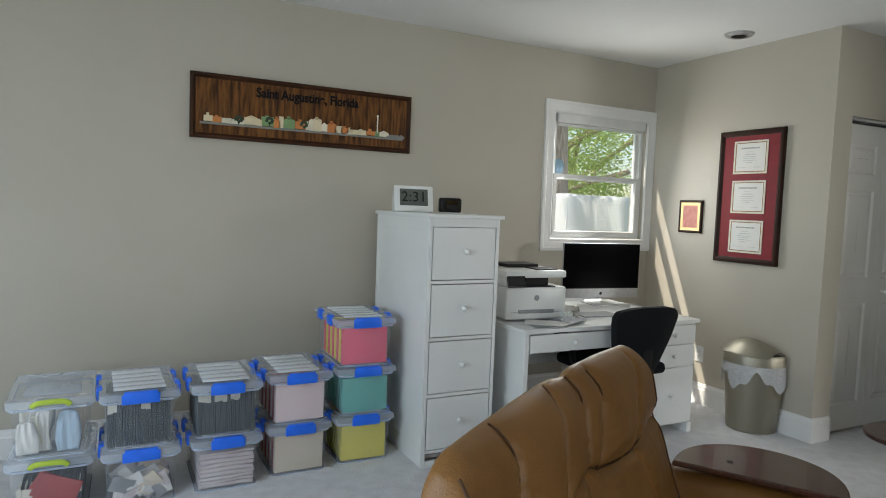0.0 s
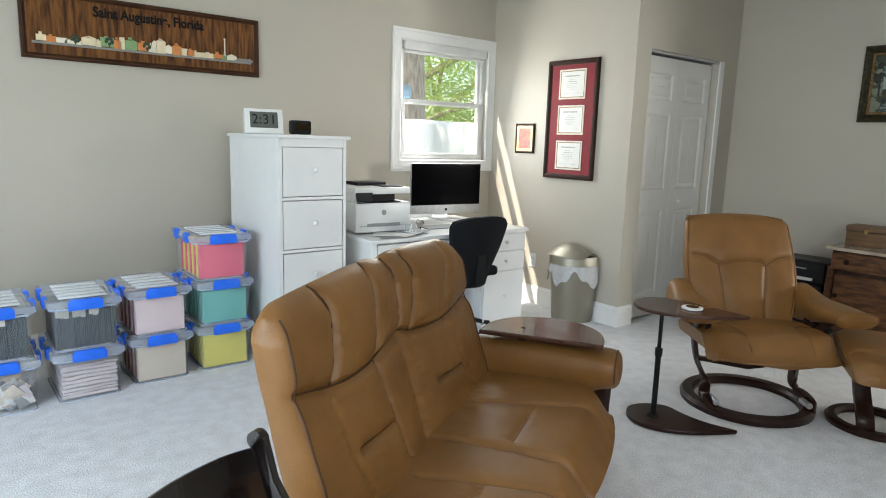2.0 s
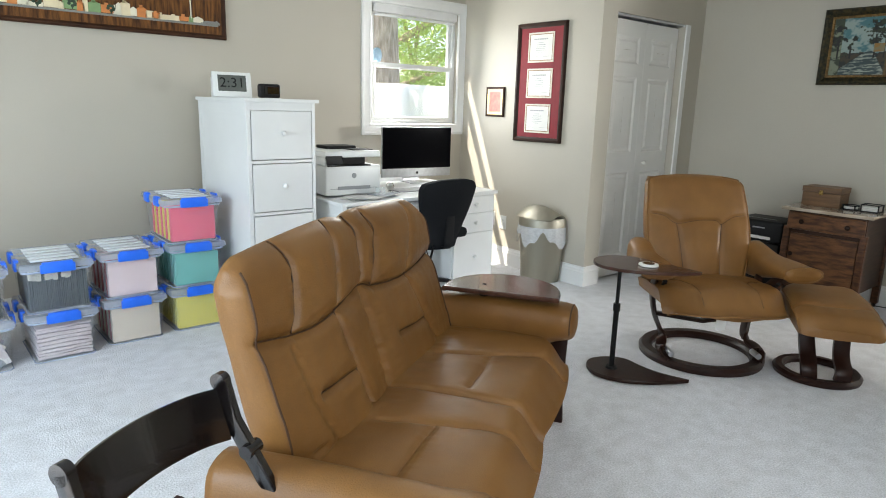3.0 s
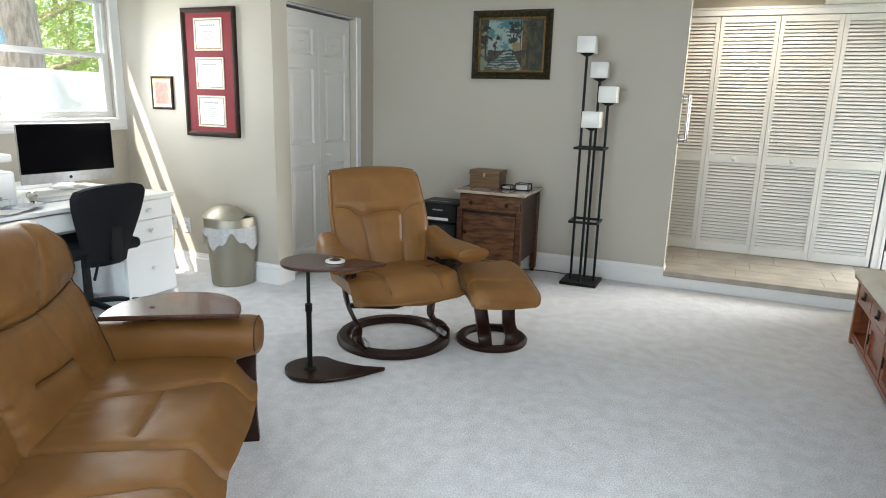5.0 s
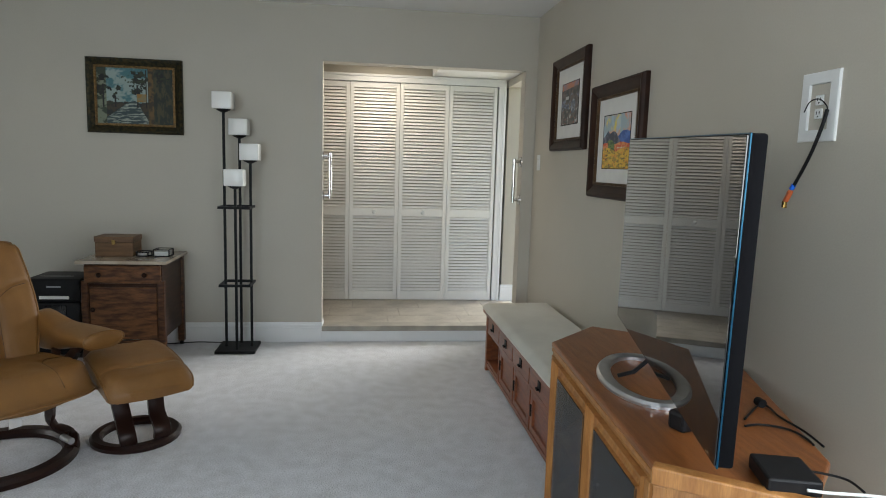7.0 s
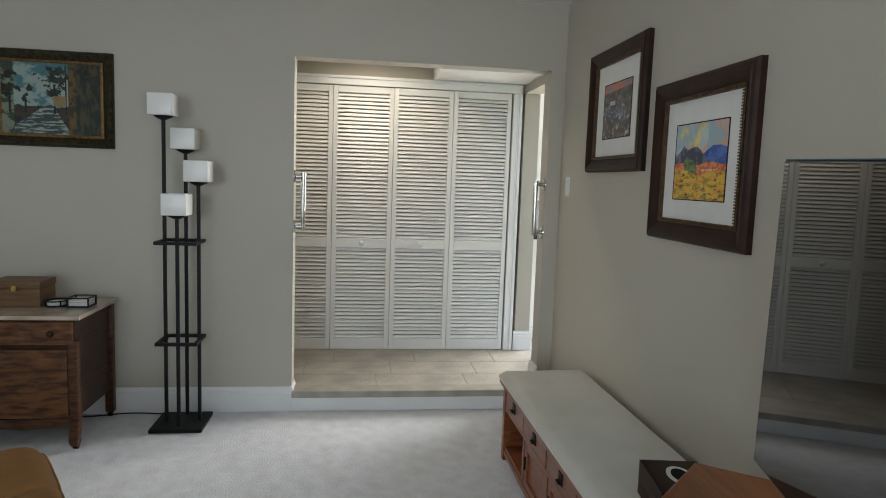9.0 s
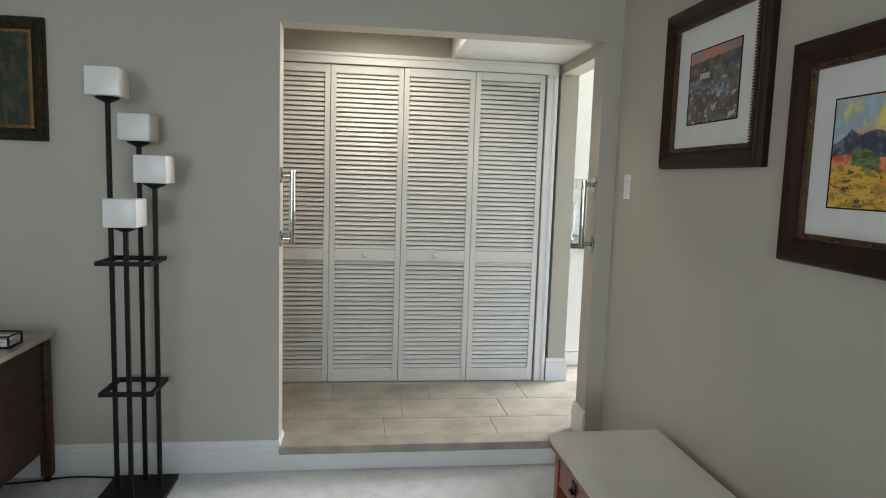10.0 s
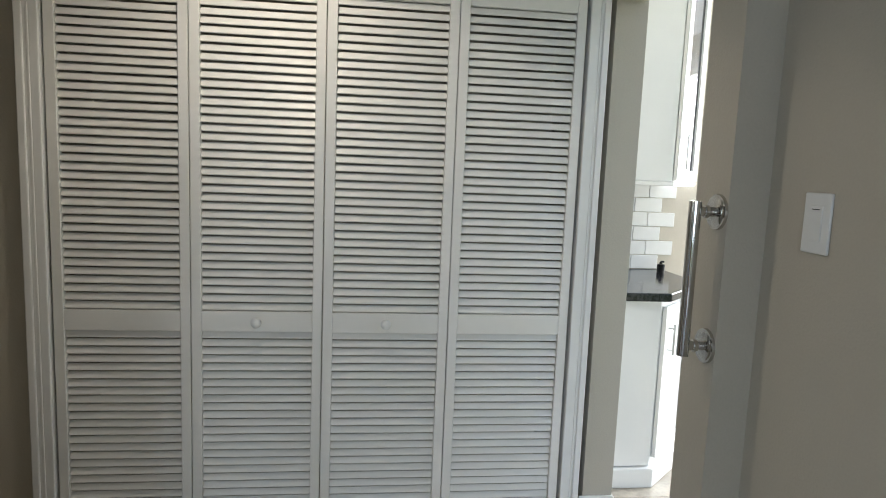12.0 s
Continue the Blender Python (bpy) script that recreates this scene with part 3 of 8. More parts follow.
# grab bars on the sides of the opening
for yy, s in ((OY1, -1), (OY0, 1)):
    gb = thing("grab_bar", "polished nickel vertical grab handle screwed to the side of the opening", "handle", "grab handles in the opening", at=(XE + 0.038, yy, 1.303))
    for sz in (-1, 1):
        bm = bmesh.new()
        cyl(bm, (0, 0, sz * 0.152), (0, s * 0.007, sz * 0.152), 0.040, 0.039, 28)
        cyl(bm, (0, s * 0.007, sz * 0.152), (0, s * 0.010, sz * 0.152), 0.034, 0.028, 28)
        part("flange", bm, CHROME, gb, smooth=True)
        bm = bmesh.new()
        cyl(bm, (0, s * 0.008, sz * 0.152), (0, s * 0.048, sz * 0.152), 0.011, seg=18)
        cyl(bm, (0, s * 0.025, sz * 0.152), (0, s * 0.033, sz * 0.152), 0.014, seg=18)
        part("post", bm, CHROME, gb, smooth=True)
    bm = bmesh.new()
    cyl(bm, (0, s * 0.055, -0.175), (0, s * 0.055, 0.175), 0.0135, seg=20)
    part("bar", bm, CHROME, gb, smooth=True)


def plate(name, label, at, turn, w=0.073, h=0.117, kind_="switch"):
    o = thing(name, label, "light switch" if kind_ == "switch" else "power outlet", at=at, turn=turn)
    bm = bmesh.new()
    box(bm, -w / 2, w / 2, -0.006, 0, -h / 2, h / 2, 0.002)
    part("cover_plate", bm, WHITEPL, o)
    bm = bmesh.new()
    if kind_ == "switch":
        box(bm, -0.017, 0.017, -0.008, -0.005, -0.034, 0.034, 0.001)
        part("rocker", bm, WHITEPL, o)
        bm = bmesh.new()
        box(bm, -0.011, 0.011, -0.0088, -0.0082, 0.026, 0.0275)
        part("slot", bm, INK_AND_SHADE, o)
    else:
        n = max(1, round(w / 0.075))
        for k in range(n):
            cx = (k - (n - 1) / 2) * 0.045
            for z in (-0.019, 0.019):
                box(bm, cx - 0.016, cx + 0.016, -0.009, -0.005, z - 0.014, z + 0.014, 0.003)
        part("socket", bm, WHITEPL, o)
        for z in (-0.019, 0.019):
            for dx in (-0.006, 0.006):
                bm = bmesh.new()
                box(bm, dx - 0.001, dx + 0.001, -0.0098, -0.0092, z - 0.002, z + 0.006)
                part("slot", bm, INK_AND_SHADE, o)
    return o


plate("light_switch", "white dimmer switch in a white cover plate", (5.605, YS, 1.45), 180)
PLUGGED = plate("wall_outlet", "white outlet on the side wall with a black plug", (XC, 3.70, 0.39), -90, kind_="outlet")
plate("wall_outlet", "white cable outlet beside another low on the closet side wall", (XC, 3.56, 0.37), -90, kind_="outlet")
plate("wall_outlet", "white outlet on the wall near the floor", (XE, 2.06, 0.42), -90, kind_="outlet")
bm = bmesh.new()
cyl(bm, (4.03, 3.14, ZC - 0.012), (4.03, 3.14, ZC), 0.085, 0.09, 28)
for r in (0.07, 0.05):
    cyl(bm, (4.03, 3.14, ZC - 0.012 - 0.004), (4.03, 3.14, ZC - 0.012), r, r + 0.006, 28)
vent = tagged(part("ceiling_vent", bm, ALU, None, smooth=True), "round metal ceiling register", "vent")
bm = bmesh.new()
cyl(bm, (4.02, 3.14, ZC - 0.0185), (4.02, 3.14, ZC - 0.0165), 0.04, 0.04, 20)
bm2 = part("throat", bm, INK_AND_SHADE, vent)

# ---- outside the north window ----
bm = bmesh.new()
box(bm, -60, 60, -60, 90, -0.55, -0.45)
tagged(part("ground", bm, GRASS), "lawn outside the house", "ground", kind="structure")
fence = thing("fence", "tall white vinyl fence", "fence", at=(4.0, 6.6, -0.45))
for i in range(9):
    x = -4.3 + i * 1.45
    bm = bmesh.new()
    box(bm, x - 0.072, x + 1.374, -0.02, 0.02, 0.05, 2.05, 0.002)
    part("fence_panel", bm, FENCE, fence)
    bm = bmesh.new()
    box(bm, x - 0.065, x + 0.065, 0.022, 0.152, 0, 2.03, 0.004)
    box(bm, x - 0.085, x + 0.085, 0.022, 0.172, 2.03, 2.06, 0.006)
    part("fence_post", bm, FENCE, fence)


def tree(at, height, r, crown_r, clumps, seed, label):
    rnd = random.Random(seed)
    t = thing("tree", label, "tree", at=at)
    bm = bmesh.new()
    prof = [(r * (1.25 - 0.55 * (k / 12)) * (1.3 if k == 0 else 1), height * k / 12) for k in range(13)]
    lathe(bm, prof, 20)
    for v in bm.verts:
        v.co.x += 0.03 * noise.noise(v.co * 3)
        v.co.y += 0.03 * noise.noise(v.co * 3 + Vector((9, 0, 0)))
    for k in range(7):
        a = rnd.uniform(0, 6.28)
        z = height * rnd.uniform(0.45, 0.95)
        d = Vector((math.cos(a), math.sin(a), rnd.uniform(0.2, 0.8)))
        ribbon(bm, smooth_line([Vector((0, 0, z)), Vector((0, 0, z)) + d * crown_r * 0.5, Vector((0, 0, z)) + d * crown_r + Vector((0, 0, -0.2))], 4), [0.14] * 9, [0.14] * 9, side=(0.1, 0.2, 1), radius=True)
    part("trunk", bm, BARK, t, smooth="all")
    verts, faces = [], []
    for c in range(clumps):
        a, q, rr = rnd.uniform(0, 6.28), rnd.uniform(-0.75, 1), crown_r * rnd.uniform(0.35, 1.0)
        s_ = math.sqrt(max(0, 1 - q * q))
        c0 = Vector((math.cos(a) * s_ * rr, math.sin(a) * s_ * rr, height + q * crown_r * 0.8))
        for k in range(60):
            p = c0 + Vector([rnd.gauss(0, 0.19) for _ in range(3)])
            u = Vector([rnd.gauss(0, 1) for _ in range(3)]).normalized() * 0.05
            w_ = u.orthogonal().normalized() * 0.028
            i = len(verts)
            verts += [p - u, p + w_, p + u, p - w_]
            faces.append((i, i + 1, i + 2, i + 3))
    me = bpy.data.meshes.new("crown")
    me.from_pydata([tuple(v) for v in verts], [], faces)
    me.materials.append(LEAF)
    o = new("crown", me)
    o.parent = t
    return t


tree((5.72, 7.5, -0.45), 6.0, 0.30, 2.6, 110, 3, "big tree with a thick rough trunk behind the fence")
tree((10.3, 15.0, -0.45), 3.2, 0.20, 3.3, 560, 4, "leafy green tree beyond the fence")
tree((14.5, 18.0, -0.45), 3.4, 0.22, 3.6, 420, 5, "leafy green tree beyond the fence")


# ---- storage boxes ----
def storage_box(label, at, clip, contents, seed, turn=0.0, h=0.262, w=0.30, dep=0.44, green=False):
    """A clear lidded file box with clips. contents: a function that adds parts."""
    o = thing("storage_box", label, "storage box", "stacked storage boxes", at=at, turn=turn)
    bm = bmesh.new()
    taper = 0.012
    for a, b, inner in ((w / 2, dep / 2, 0), (w / 2 - 0.003, dep / 2 - 0.003, 1)):
        lo = [bm.verts.new((sx * (a - taper), sy * (b - taper), 0.004 + 0.004 * inner)) for sx, sy in ((-1, -1), (1, -1), (1, 1), (-1, 1))]
        hi = [bm.verts.new((sx * a, sy * b, h - 0.028)) for sx, sy in ((-1, -1), (1, -1), (1, 1), (-1, 1))]
        for i in range(4):
            f = (lo[i], lo[(i + 1) % 4], hi[(i + 1) % 4], hi[i])
            bm.faces.new(f if not inner else f[::-1])
        bm.faces.new(lo[::-1] if not inner else lo)
    es = [e for e in bm.edges if abs(e.verts[0].co.z - e.verts[1].co.z) > 0.1]
    bmesh.ops.bevel(bm, geom=es, offset=0.02, segments=3, profile=0.5, affect="EDGES")
    part("bin_body", bm, CLEAR, o, smooth=True)
    bm = bmesh.new()
    for z_, g_, t_ in ((h - 0.046, 0.004, 0.010), (0.004, -taper + 0.001, 0.005)):
        ring = [(sx * (w / 2 + g_ - c1), sy * (dep / 2 + g_ - c2)) for sx, sy, c1, c2 in ((-1, -1, 0.02, 0), (1, -1, 0.02, 0), (1, -1, 0, 0.02), (1, 1, 0, 0.02), (1, 1, 0.02, 0), (-1, 1, 0.02, 0), (-1, 1, 0, 0.02), (-1, -1, 0, 0.02))]
        ribbon(bm, [(px_, py_, z_) for px_, py_ in ring], t_, 0.005, side=(0, 0, 1), closed=True)
    part("rim", bm, RIMM, o, smooth=True)
    bm = bmesh.new()
    moulding_loops = [(-0.010, h - 0.034), (-0.016, h - 0.034), (-0.016, h - 0.022), (-0.012, h - 0.006), (0.0, h - 0.003), (0.012, h - 0.001), (0.03, h - 0.006)]
    rings = []
    for inset, z in moulding_loops:
        rings.append([bm.verts.new((sx * (w / 2 - inset), sy * (dep / 2 - inset), z)) for sx, sy in ((-1, -1), (1, -1), (1, 1), (-1, 1))])
    for a, b in zip(rings, rings[1:]):
        for i in range(4):
            bm.faces.new((a[i], a[(i + 1) % 4], b[(i + 1) % 4], b[i]))
    bm.faces.new(rings[-1])
    es = [e for e in bm.edges if e.verts[0].co.z != e.verts[1].co.z or True]
    es = [e for e in es if (e.verts[0].co.xy - e.verts[1].co.xy).length < 0.03 and abs(e.verts[0].co.x - e.verts[1].co.x) + abs(e.verts[0].co.y - e.verts[1].co.y) > -1]
    bmesh.ops.bevel(bm, geom=[e for e in es if len(e.link_faces) == 2], offset=0.014, segments=2, profile=0.5, affect="EDGES", clamp_overlap=True)
    lid = part("lid", bm, CLEARLID, o, smooth=True)
    bm = bmesh.new()
    if not green:
        for k in range(5):
            y = (k - 2) * dep * 0.165
            box(bm, -w * 0.36, w * 0.36, y - dep * 0.055, y + dep * 0.055, h - 0.006, h + 0.002, 0.003)
        part("lid_ribs", bm, RIBM, lid, smooth=True)
        # dark bars stand in for the shade in the gaps between ribs
        for k in range(4):
            for xx in (-1, 1):
                y = (k - 1.5) * dep * 0.165
                if k == 0 and xx == -1:
                    bm = bmesh.new()
                    box(bm, -w * 0.115, w * 0.115, -0.003, 0.003, -0.001, 0.001)
                    slot = part("lid_slot", bm, INK_AND_SHADE, lid)
                    me = slot.data
                else:
                    slot = new("lid_slot", me)
                    slot.parent = lid
                slot.location = (xx * w * 0.17, y, h - 0.0035)
    else:
        box(bm, -w * 0.36, w * 0.36, -dep * 0.36, dep * 0.36, h - 0.006, h + 0.001, 0.004)
        part("lid_panel", bm, CLEARLID, lid, smooth=True)
    places = [(0, -dep / 2 - 0.017, 0)] + ([] if green else [(-w / 2 - 0.017, -dep * 0.22, 90), (-w / 2 - 0.017, dep * 0.22, 90), (w / 2 + 0.017, -dep * 0.22, 90), (w / 2 + 0.017, dep * 0.22, 90)])
    for x, y, a in places:
        cw = 0.155 if a == 0 else 0.080
        bm = bmesh.new()
        if green:
            ribbon(bm, smooth_line([(-0.07, -0.002, h - 0.030), (-0.05, -0.008, h - 0.014), (0, -0.012, h - 0.010), (0.05, -0.008, h - 0.014), (0.07, -0.002, h - 0.030)], 5), 0.014, 0.020, side=(0, 1, 0))
        else:
            box(bm, -cw / 2, cw / 2, -0.008, 0.006, h - 0.052, h - 0.006, 0.005)
            box(bm, -cw / 2 + 0.01, cw / 2 - 0.01, -0.006, 0.016, h - 0.012, h + 0.003, 0.003)
        s_ = 1 if x <= 0 else -1
        part("clip", bm, clip, o, m=pose(x, y, 0, 0, 0, -90 * (1 if x < 0 else -1) if a else 0), smooth=True)
    contents(o, random.Random(seed), w - 0.03, dep - 0.03, h - 0.05)
    return o


def c_files(col, bright=False):
    def fn(o, r, w, d, h):
        x = -w / 2 + 0.004
        while x < w / 2 - 0.008:
            t = r.uniform(0.004, 0.008)
            bm = bmesh.new()
            z1 = 0.012 + h * r.uniform(0.86, 0.91)
            box(bm, x, x + t, -d / 2 + 0.008, d / 2 - 0.008, 0.012, z1)
            part("folder", bm, col, o)
            if r.random() < 0.22:
                bm = bmesh.new()
                y = r.uniform(-d / 2 + 0.01, -d / 2 + 0.05)
                box(bm, x, x + t * 0.7, y, y + 0.06, z1, z1 + 0.014)
                part("tab", bm, CREAM, o)
                bm = bmesh.new()
                box(bm, x - 0.008, x + 0.012, -d / 2 + 0.002, -d / 2 + 0.006, z1 - 0.03, z1 + 0.008)
                part("tab", bm, CREAM, o)
            x += t + r.uniform(0.001, 0.004)
    return fn


def c_block(col, top=0.9, second=None):
    def fn(o, r, w, d, h):
        bm = bmesh.new()
        box(bm, -w / 2 + 0.012, w / 2 - 0.010, -d / 2 + 0.004, -d / 2 + 0.012, 0.012, 0.012 + h * top, 0.002)
        part("folder", bm, col, o)
        n = 9
        for k in range(n):
            bm = bmesh.new()
            y = -d / 2 + 0.02 + k * (d - 0.04) / n
            box(bm, -w / 2 + 0.012, w / 2 - 0.012, y, y + 0.022, 0.012, 0.012 + h * (top - r.uniform(0.0, 0.05)), 0.003)
            part("folder", bm, (second or col) if k % 2 else col, o)
    return fn


def c_stack(o, r, w, d, h):
    z = 0.012
    while z < h * 0.82:
        t = r.uniform(0.012, 0.024)
        bm = bmesh.new()
        n0 = r.random() * 9
        box(bm, -w / 2 + 0.01, w / 2 - 0.01, -d / 2 + 0.006, d / 2 - 0.01, z, z + t - 0.003, 0.004)
        bmesh.ops.subdivide_edges(bm, edges=[e for e in bm.edges if abs(e.verts[0].co.x - e.verts[1].co.x) > 0.1], cuts=7)
        for v in bm.verts:
            v.co.z += 0.006 * noise.noise(Vector((v.co.x * 12, n0, v.co.y * 3)))
        part("paper_bundle", bm, PINKISH, o, m=pose(0, 0, 0, 0, 0, r.uniform(-2, 2)), smooth=True)
        z += t


PINKISH = mat("pinkish_white_packet", (0.66, 0.60, 0.60), 0.6, color2=(0.56, 0.47, 0.48), scale=9)


def c_loose(cols, top=0.9, n=80):
    def fn(o, r, w, d, h):
        for k in range(n):
            bm = bmesh.new()
            a = r.uniform(0.025, 0.055)
            box(bm, -a, a, -0.004, 0.004, -a * 0.7, a * 0.7, 0.002)
            bmesh.ops.subdivide_edges(bm, edges=[e for e in bm.edges if e.calc_length() > 0.03], cuts=3)
            for v in bm.verts:
                v.co.y += 0.018 * noise.noise(v.co * 22 + Vector((k, 0, 0)))
            front_ = k % 2 == 0
            x = r.uniform(-w / 2 + a, w / 2 - a)
            y = -d / 2 + r.uniform(0.022, 0.04) if front_ else r.uniform(-d / 2 + 0.05, d / 2 - 0.05)
            z = r.uniform(0.012 + a, max(0.012 + a + 0.001, h * top))
            z = min(z, h - a * 0.9)
            part("item", bm, r.choice(cols), o, m=pose(x, y, z, r.uniform(-10, 10), r.uniform(-70, 70), r.uniform(-8, 8)), smooth=True)
    return fn


def c_bags(cols, n=11):
    """Soft bags and folded things standing on edge."""
    def fn(o, r, w, d, h):
        for k in range(n):
            hh, ww = h * r.uniform(0.62, 0.93), r.uniform(0.045, 0.10)
            x = -w / 2 + ww * 0.5 + (w - ww) * ((k * 0.37) % 1.0)
            y = -d / 2 + 0.022 + 0.028 * (k % 5) + (0.10 if k > 6 else 0)
            sd = r.uniform(0, 9)
            lean_ = r.uniform(-0.10, 0.10)

            def sheet(a, b, back=0.0):
                u_ = 2 * a - 1
                fold = 0.010 * noise.noise(Vector((u_ * 3 + sd, b * 2, sd))) + 0.004 * noise.noise(Vector((u_ * 9, b * 5, sd)))
                wd = ww * (0.75 + 0.25 * math.sin(b * 3 + sd))
                return (min(max(x + u_ * wd / 2 + lean_ * b * hh, -w / 2 + 0.004), w / 2 - 0.004), y + fold + back, 0.014 + b * hh * (1 - 0.08 * u_ * u_))
            bm = bmesh.new()
            blob_sheet(bm, 10, 12, sheet, lambda a, b: sheet(a, b, 0.012))
            part("bag", bm, r.choice(cols), o, smooth="all")
    return fn


def c_red(o, r, w, d, h):
    c_files(DKG)(o, r, w * 0.9, d * 0.9, h * 0.55)
    for k in range(3):
        bm = bmesh.new()
        box(bm, -w * 0.30, w * 0.30, -0.004, 0.004, -h * 0.26, h * 0.26, 0.002)
        part("folder", bm, RED, o, m=pose(0.03 - 0.012 * k, -d / 2 + 0.014 + 0.010 * k, h * 0.52, 0, 22 + 5 * k, 0))


PINKM = mat("pink_folder", (0.85, 0.12, 0.20), 0.6, scale=4)
LPINK = mat("pale_pink_folder", (0.80, 0.64, 0.64), 0.6, scale=4)
TEAL = mat("teal_folder", (0.13, 0.50, 0.44), 0.6, scale=4)
YEL = mat("yellow_folder", (0.80, 0.70, 0.12), 0.6, scale=4)
BUFF = mat("buff_folder", (0.72, 0.62, 0.50), 0.6, scale=4)
DKG = mat("dark_green_hanging_folder", (0.035, 0.048, 0.045), 0.6, scale=9)
RED = mat("red_folder", (0.40, 0.045, 0.04), 0.55, scale=5)
PALEYEL = mat("pale_yellow_bag", (0.72, 0.68, 0.36), 0.6, scale=9)
PALEB = mat("pale_blue_bag", (0.45, 0.58, 0.70), 0.6, scale=9)
BROWN = mat("brown_card", (0.30, 0.20, 0.12), 0.7, scale=9)
BH = 0.262
storage_box("clear plastic box with lime clips full of loose papers and bags", (0.235, 3.58, BH), LIMEPL, c_bags([PAPER, CREAM, BUFF, PAPER, GREYPL, PALEYEL, PALEB], 16), 1, 1, green=True)
storage_box("clear plastic box with lime clips holding red folders", (0.235, 3.58, 0), LIMEPL, c_red, 2, -1, green=True)
storage_box("clear plastic box with blue clips full of dark hanging folders", (0.575, 3.56, BH), BLUEPL, c_files(DKG), 3, 1.5)
storage_box("clear plastic box with blue clips holding loose white packets", (0.585, 3.56, 0), BLUEPL, c_loose([PAPER, PAPER, GREYPL, BUFF, PINKISH], 0.50, 34), 4, 0)
storage_box("clear box with blue clips full of dark folders with white tabs", (0.955, 3.575, BH), BLUEPL, c_files(DKG), 5, -0.5)
storage_box("clear plastic box with blue clips stacked with white paper bundles", (0.955, 3.575, 0), BLUEPL, c_stack, 6, 0.5)
storage_box("clear plastic box with blue clips holding pale pink folders", (1.315, 3.63, BH), BLUEPL, c_block(LPINK, 0.9, RED), 7, 1)
storage_box("clear plastic box with blue clips holding cream folders", (1.318, 3.63, 0), BLUEPL, c_block(BUFF, 0.9, RED), 8, 0)
storage_box("clear plastic box with blue clips holding bright pink folders", (1.672, 3.65, 2 * BH), BLUEPL, c_block(PINKM, 0.93, YEL), 9, -1)
storage_box("clear plastic box with blue clips holding teal folders", (1.677, 3.65, BH), BLUEPL, c_block(TEAL, 0.88, TEAL), 10, 0.5)
storage_box("clear plastic box with blue clips holding yellow folders", (1.677, 3.65, 0), BLUEPL, c_block(YEL, 0.9, YEL), 11, -0.5)


# ---- file cabinet ----
cx0, cx1, cy0, cy1, cz = 1.905, 2.362, 3.215, 3.965, 1.352
cab = thing("file_cabinet", "tall white four-drawer wooden file cabinet with round knobs", "file cabinet", at=(cx0, cy0, 0))
W, D = cx1 - cx0 - 0.03, cy1 - cy0 - 0.02
ox, oy = 0.015, 0.015
for nm_, b_ in [("side_panel", (ox, ox + 0.02, oy, oy + D, 0, cz - 0.02)), ("side_panel", (ox + W - 0.02, ox + W, oy, oy + D, 0, cz - 0.02)),
                ("back_panel", (ox + 0.02, ox + W - 0.02, oy + D - 0.02, oy + D, 0.02, cz - 0.02)), ("bottom_board", (ox + 0.02, ox + W - 0.02, oy + 0.05, oy + D - 0.02, 0.03, 0.05)),
                ("top_rail", (ox + 0.02, ox + W - 0.02, oy + 0.001, oy + 0.03, 1.2850, cz - 0.02)), ("kick_board", (ox + 0.02, ox + W - 0.02, oy - 0.002, oy + 0.018, 0.0, 0.035))] + \
               [("rail", (ox + 0.02, ox + W - 0.02, oy + 0.004, oy + 0.05, 0.082 + k * 0.3035 - 0.009, 0.082 + k * 0.3035 + 0.009)) for k in range(4)] + \
               [("side_stile", (ox - 0.004, ox, y_, y_ + 0.04, 0.0, cz - 0.02)) for y_ in (oy, oy + D - 0.04)] + \
               [("side_rail", (ox - 0.004, ox, oy + 0.04, oy + D - 0.04, z0_, z1_)) for z0_, z1_ in ((0.05, 0.11), (cz - 0.09, cz - 0.03))]:
    bm = bmesh.new()
    box(bm, *b_, 0.001, 1)
    part(nm_, bm, WHITE, cab)
bm = bmesh.new()
box(bm, -0.004, cx1 - cx0 + 0.004, -0.004, cy1 - cy0, cz - 0.02, cz, 0.003)
part("top", bm, WHITE, cab)
for k in range(4):
    z0_ = 0.0960 + k * 0.3035
    bm = bmesh.new()
    box(bm, ox + 0.0255, ox + W - 0.0255, oy - 0.001, oy + 0.018, z0_, z0_ + 0.276, 0.002)
    box(bm, ox + 0.03, ox + W - 0.03, oy + 0.018, oy + 0.5, z0_ + 0.01, z0_ + 0.2)
    dr = part("drawer", bm, WHITE, cab)
    bm = bmesh.new()
    cyl(bm, (cx1 / 2 - cx0 / 2, oy, z0_ + 0.15), (cx1 / 2 - cx0 / 2, oy - 0.016, z0_ + 0.15), 0.007, seg=14)
    ball(bm, (cx1 / 2 - cx0 / 2, oy - 0.024, z0_ + 0.15), 0.016, (1, 0.8, 1))
    part("knob", bm, WHITEPL, dr, smooth=True)

# on the cabinet
ck = thing("digital_clock", "silver digital desk clock reading 2:31 on the white cabinet", "clock", at=(2.04, 3.70, cz), turn=-10)
bm = bmesh.new()
box(bm, -0.118, 0.118, -0.012, 0.012, 0.0, 0.155, 0.006, m=Matrix.Rotation(radians(-12), 4, "X"))
box(bm, -0.112, -0.105, 0.01, 0.09, 0.0, 0.12, 0.002)
part("case", bm, WHITEPL, ck, smooth=True)
bm = bmesh.new()
box(bm, -0.085, 0.085, -0.0145, -0.011, 0.036, 0.135, 0.002, m=Matrix.Rotation(radians(-12), 4, "X"))
part("display", bm, PALEBLUE, ck)
text("digits", "2:31", 0.085, INK_AND_SHADE, ck, Matrix.Rotation(radians(-12), 4, "X") @ pose(0, -0.0155, 0.086, 90), spacing=1.05)
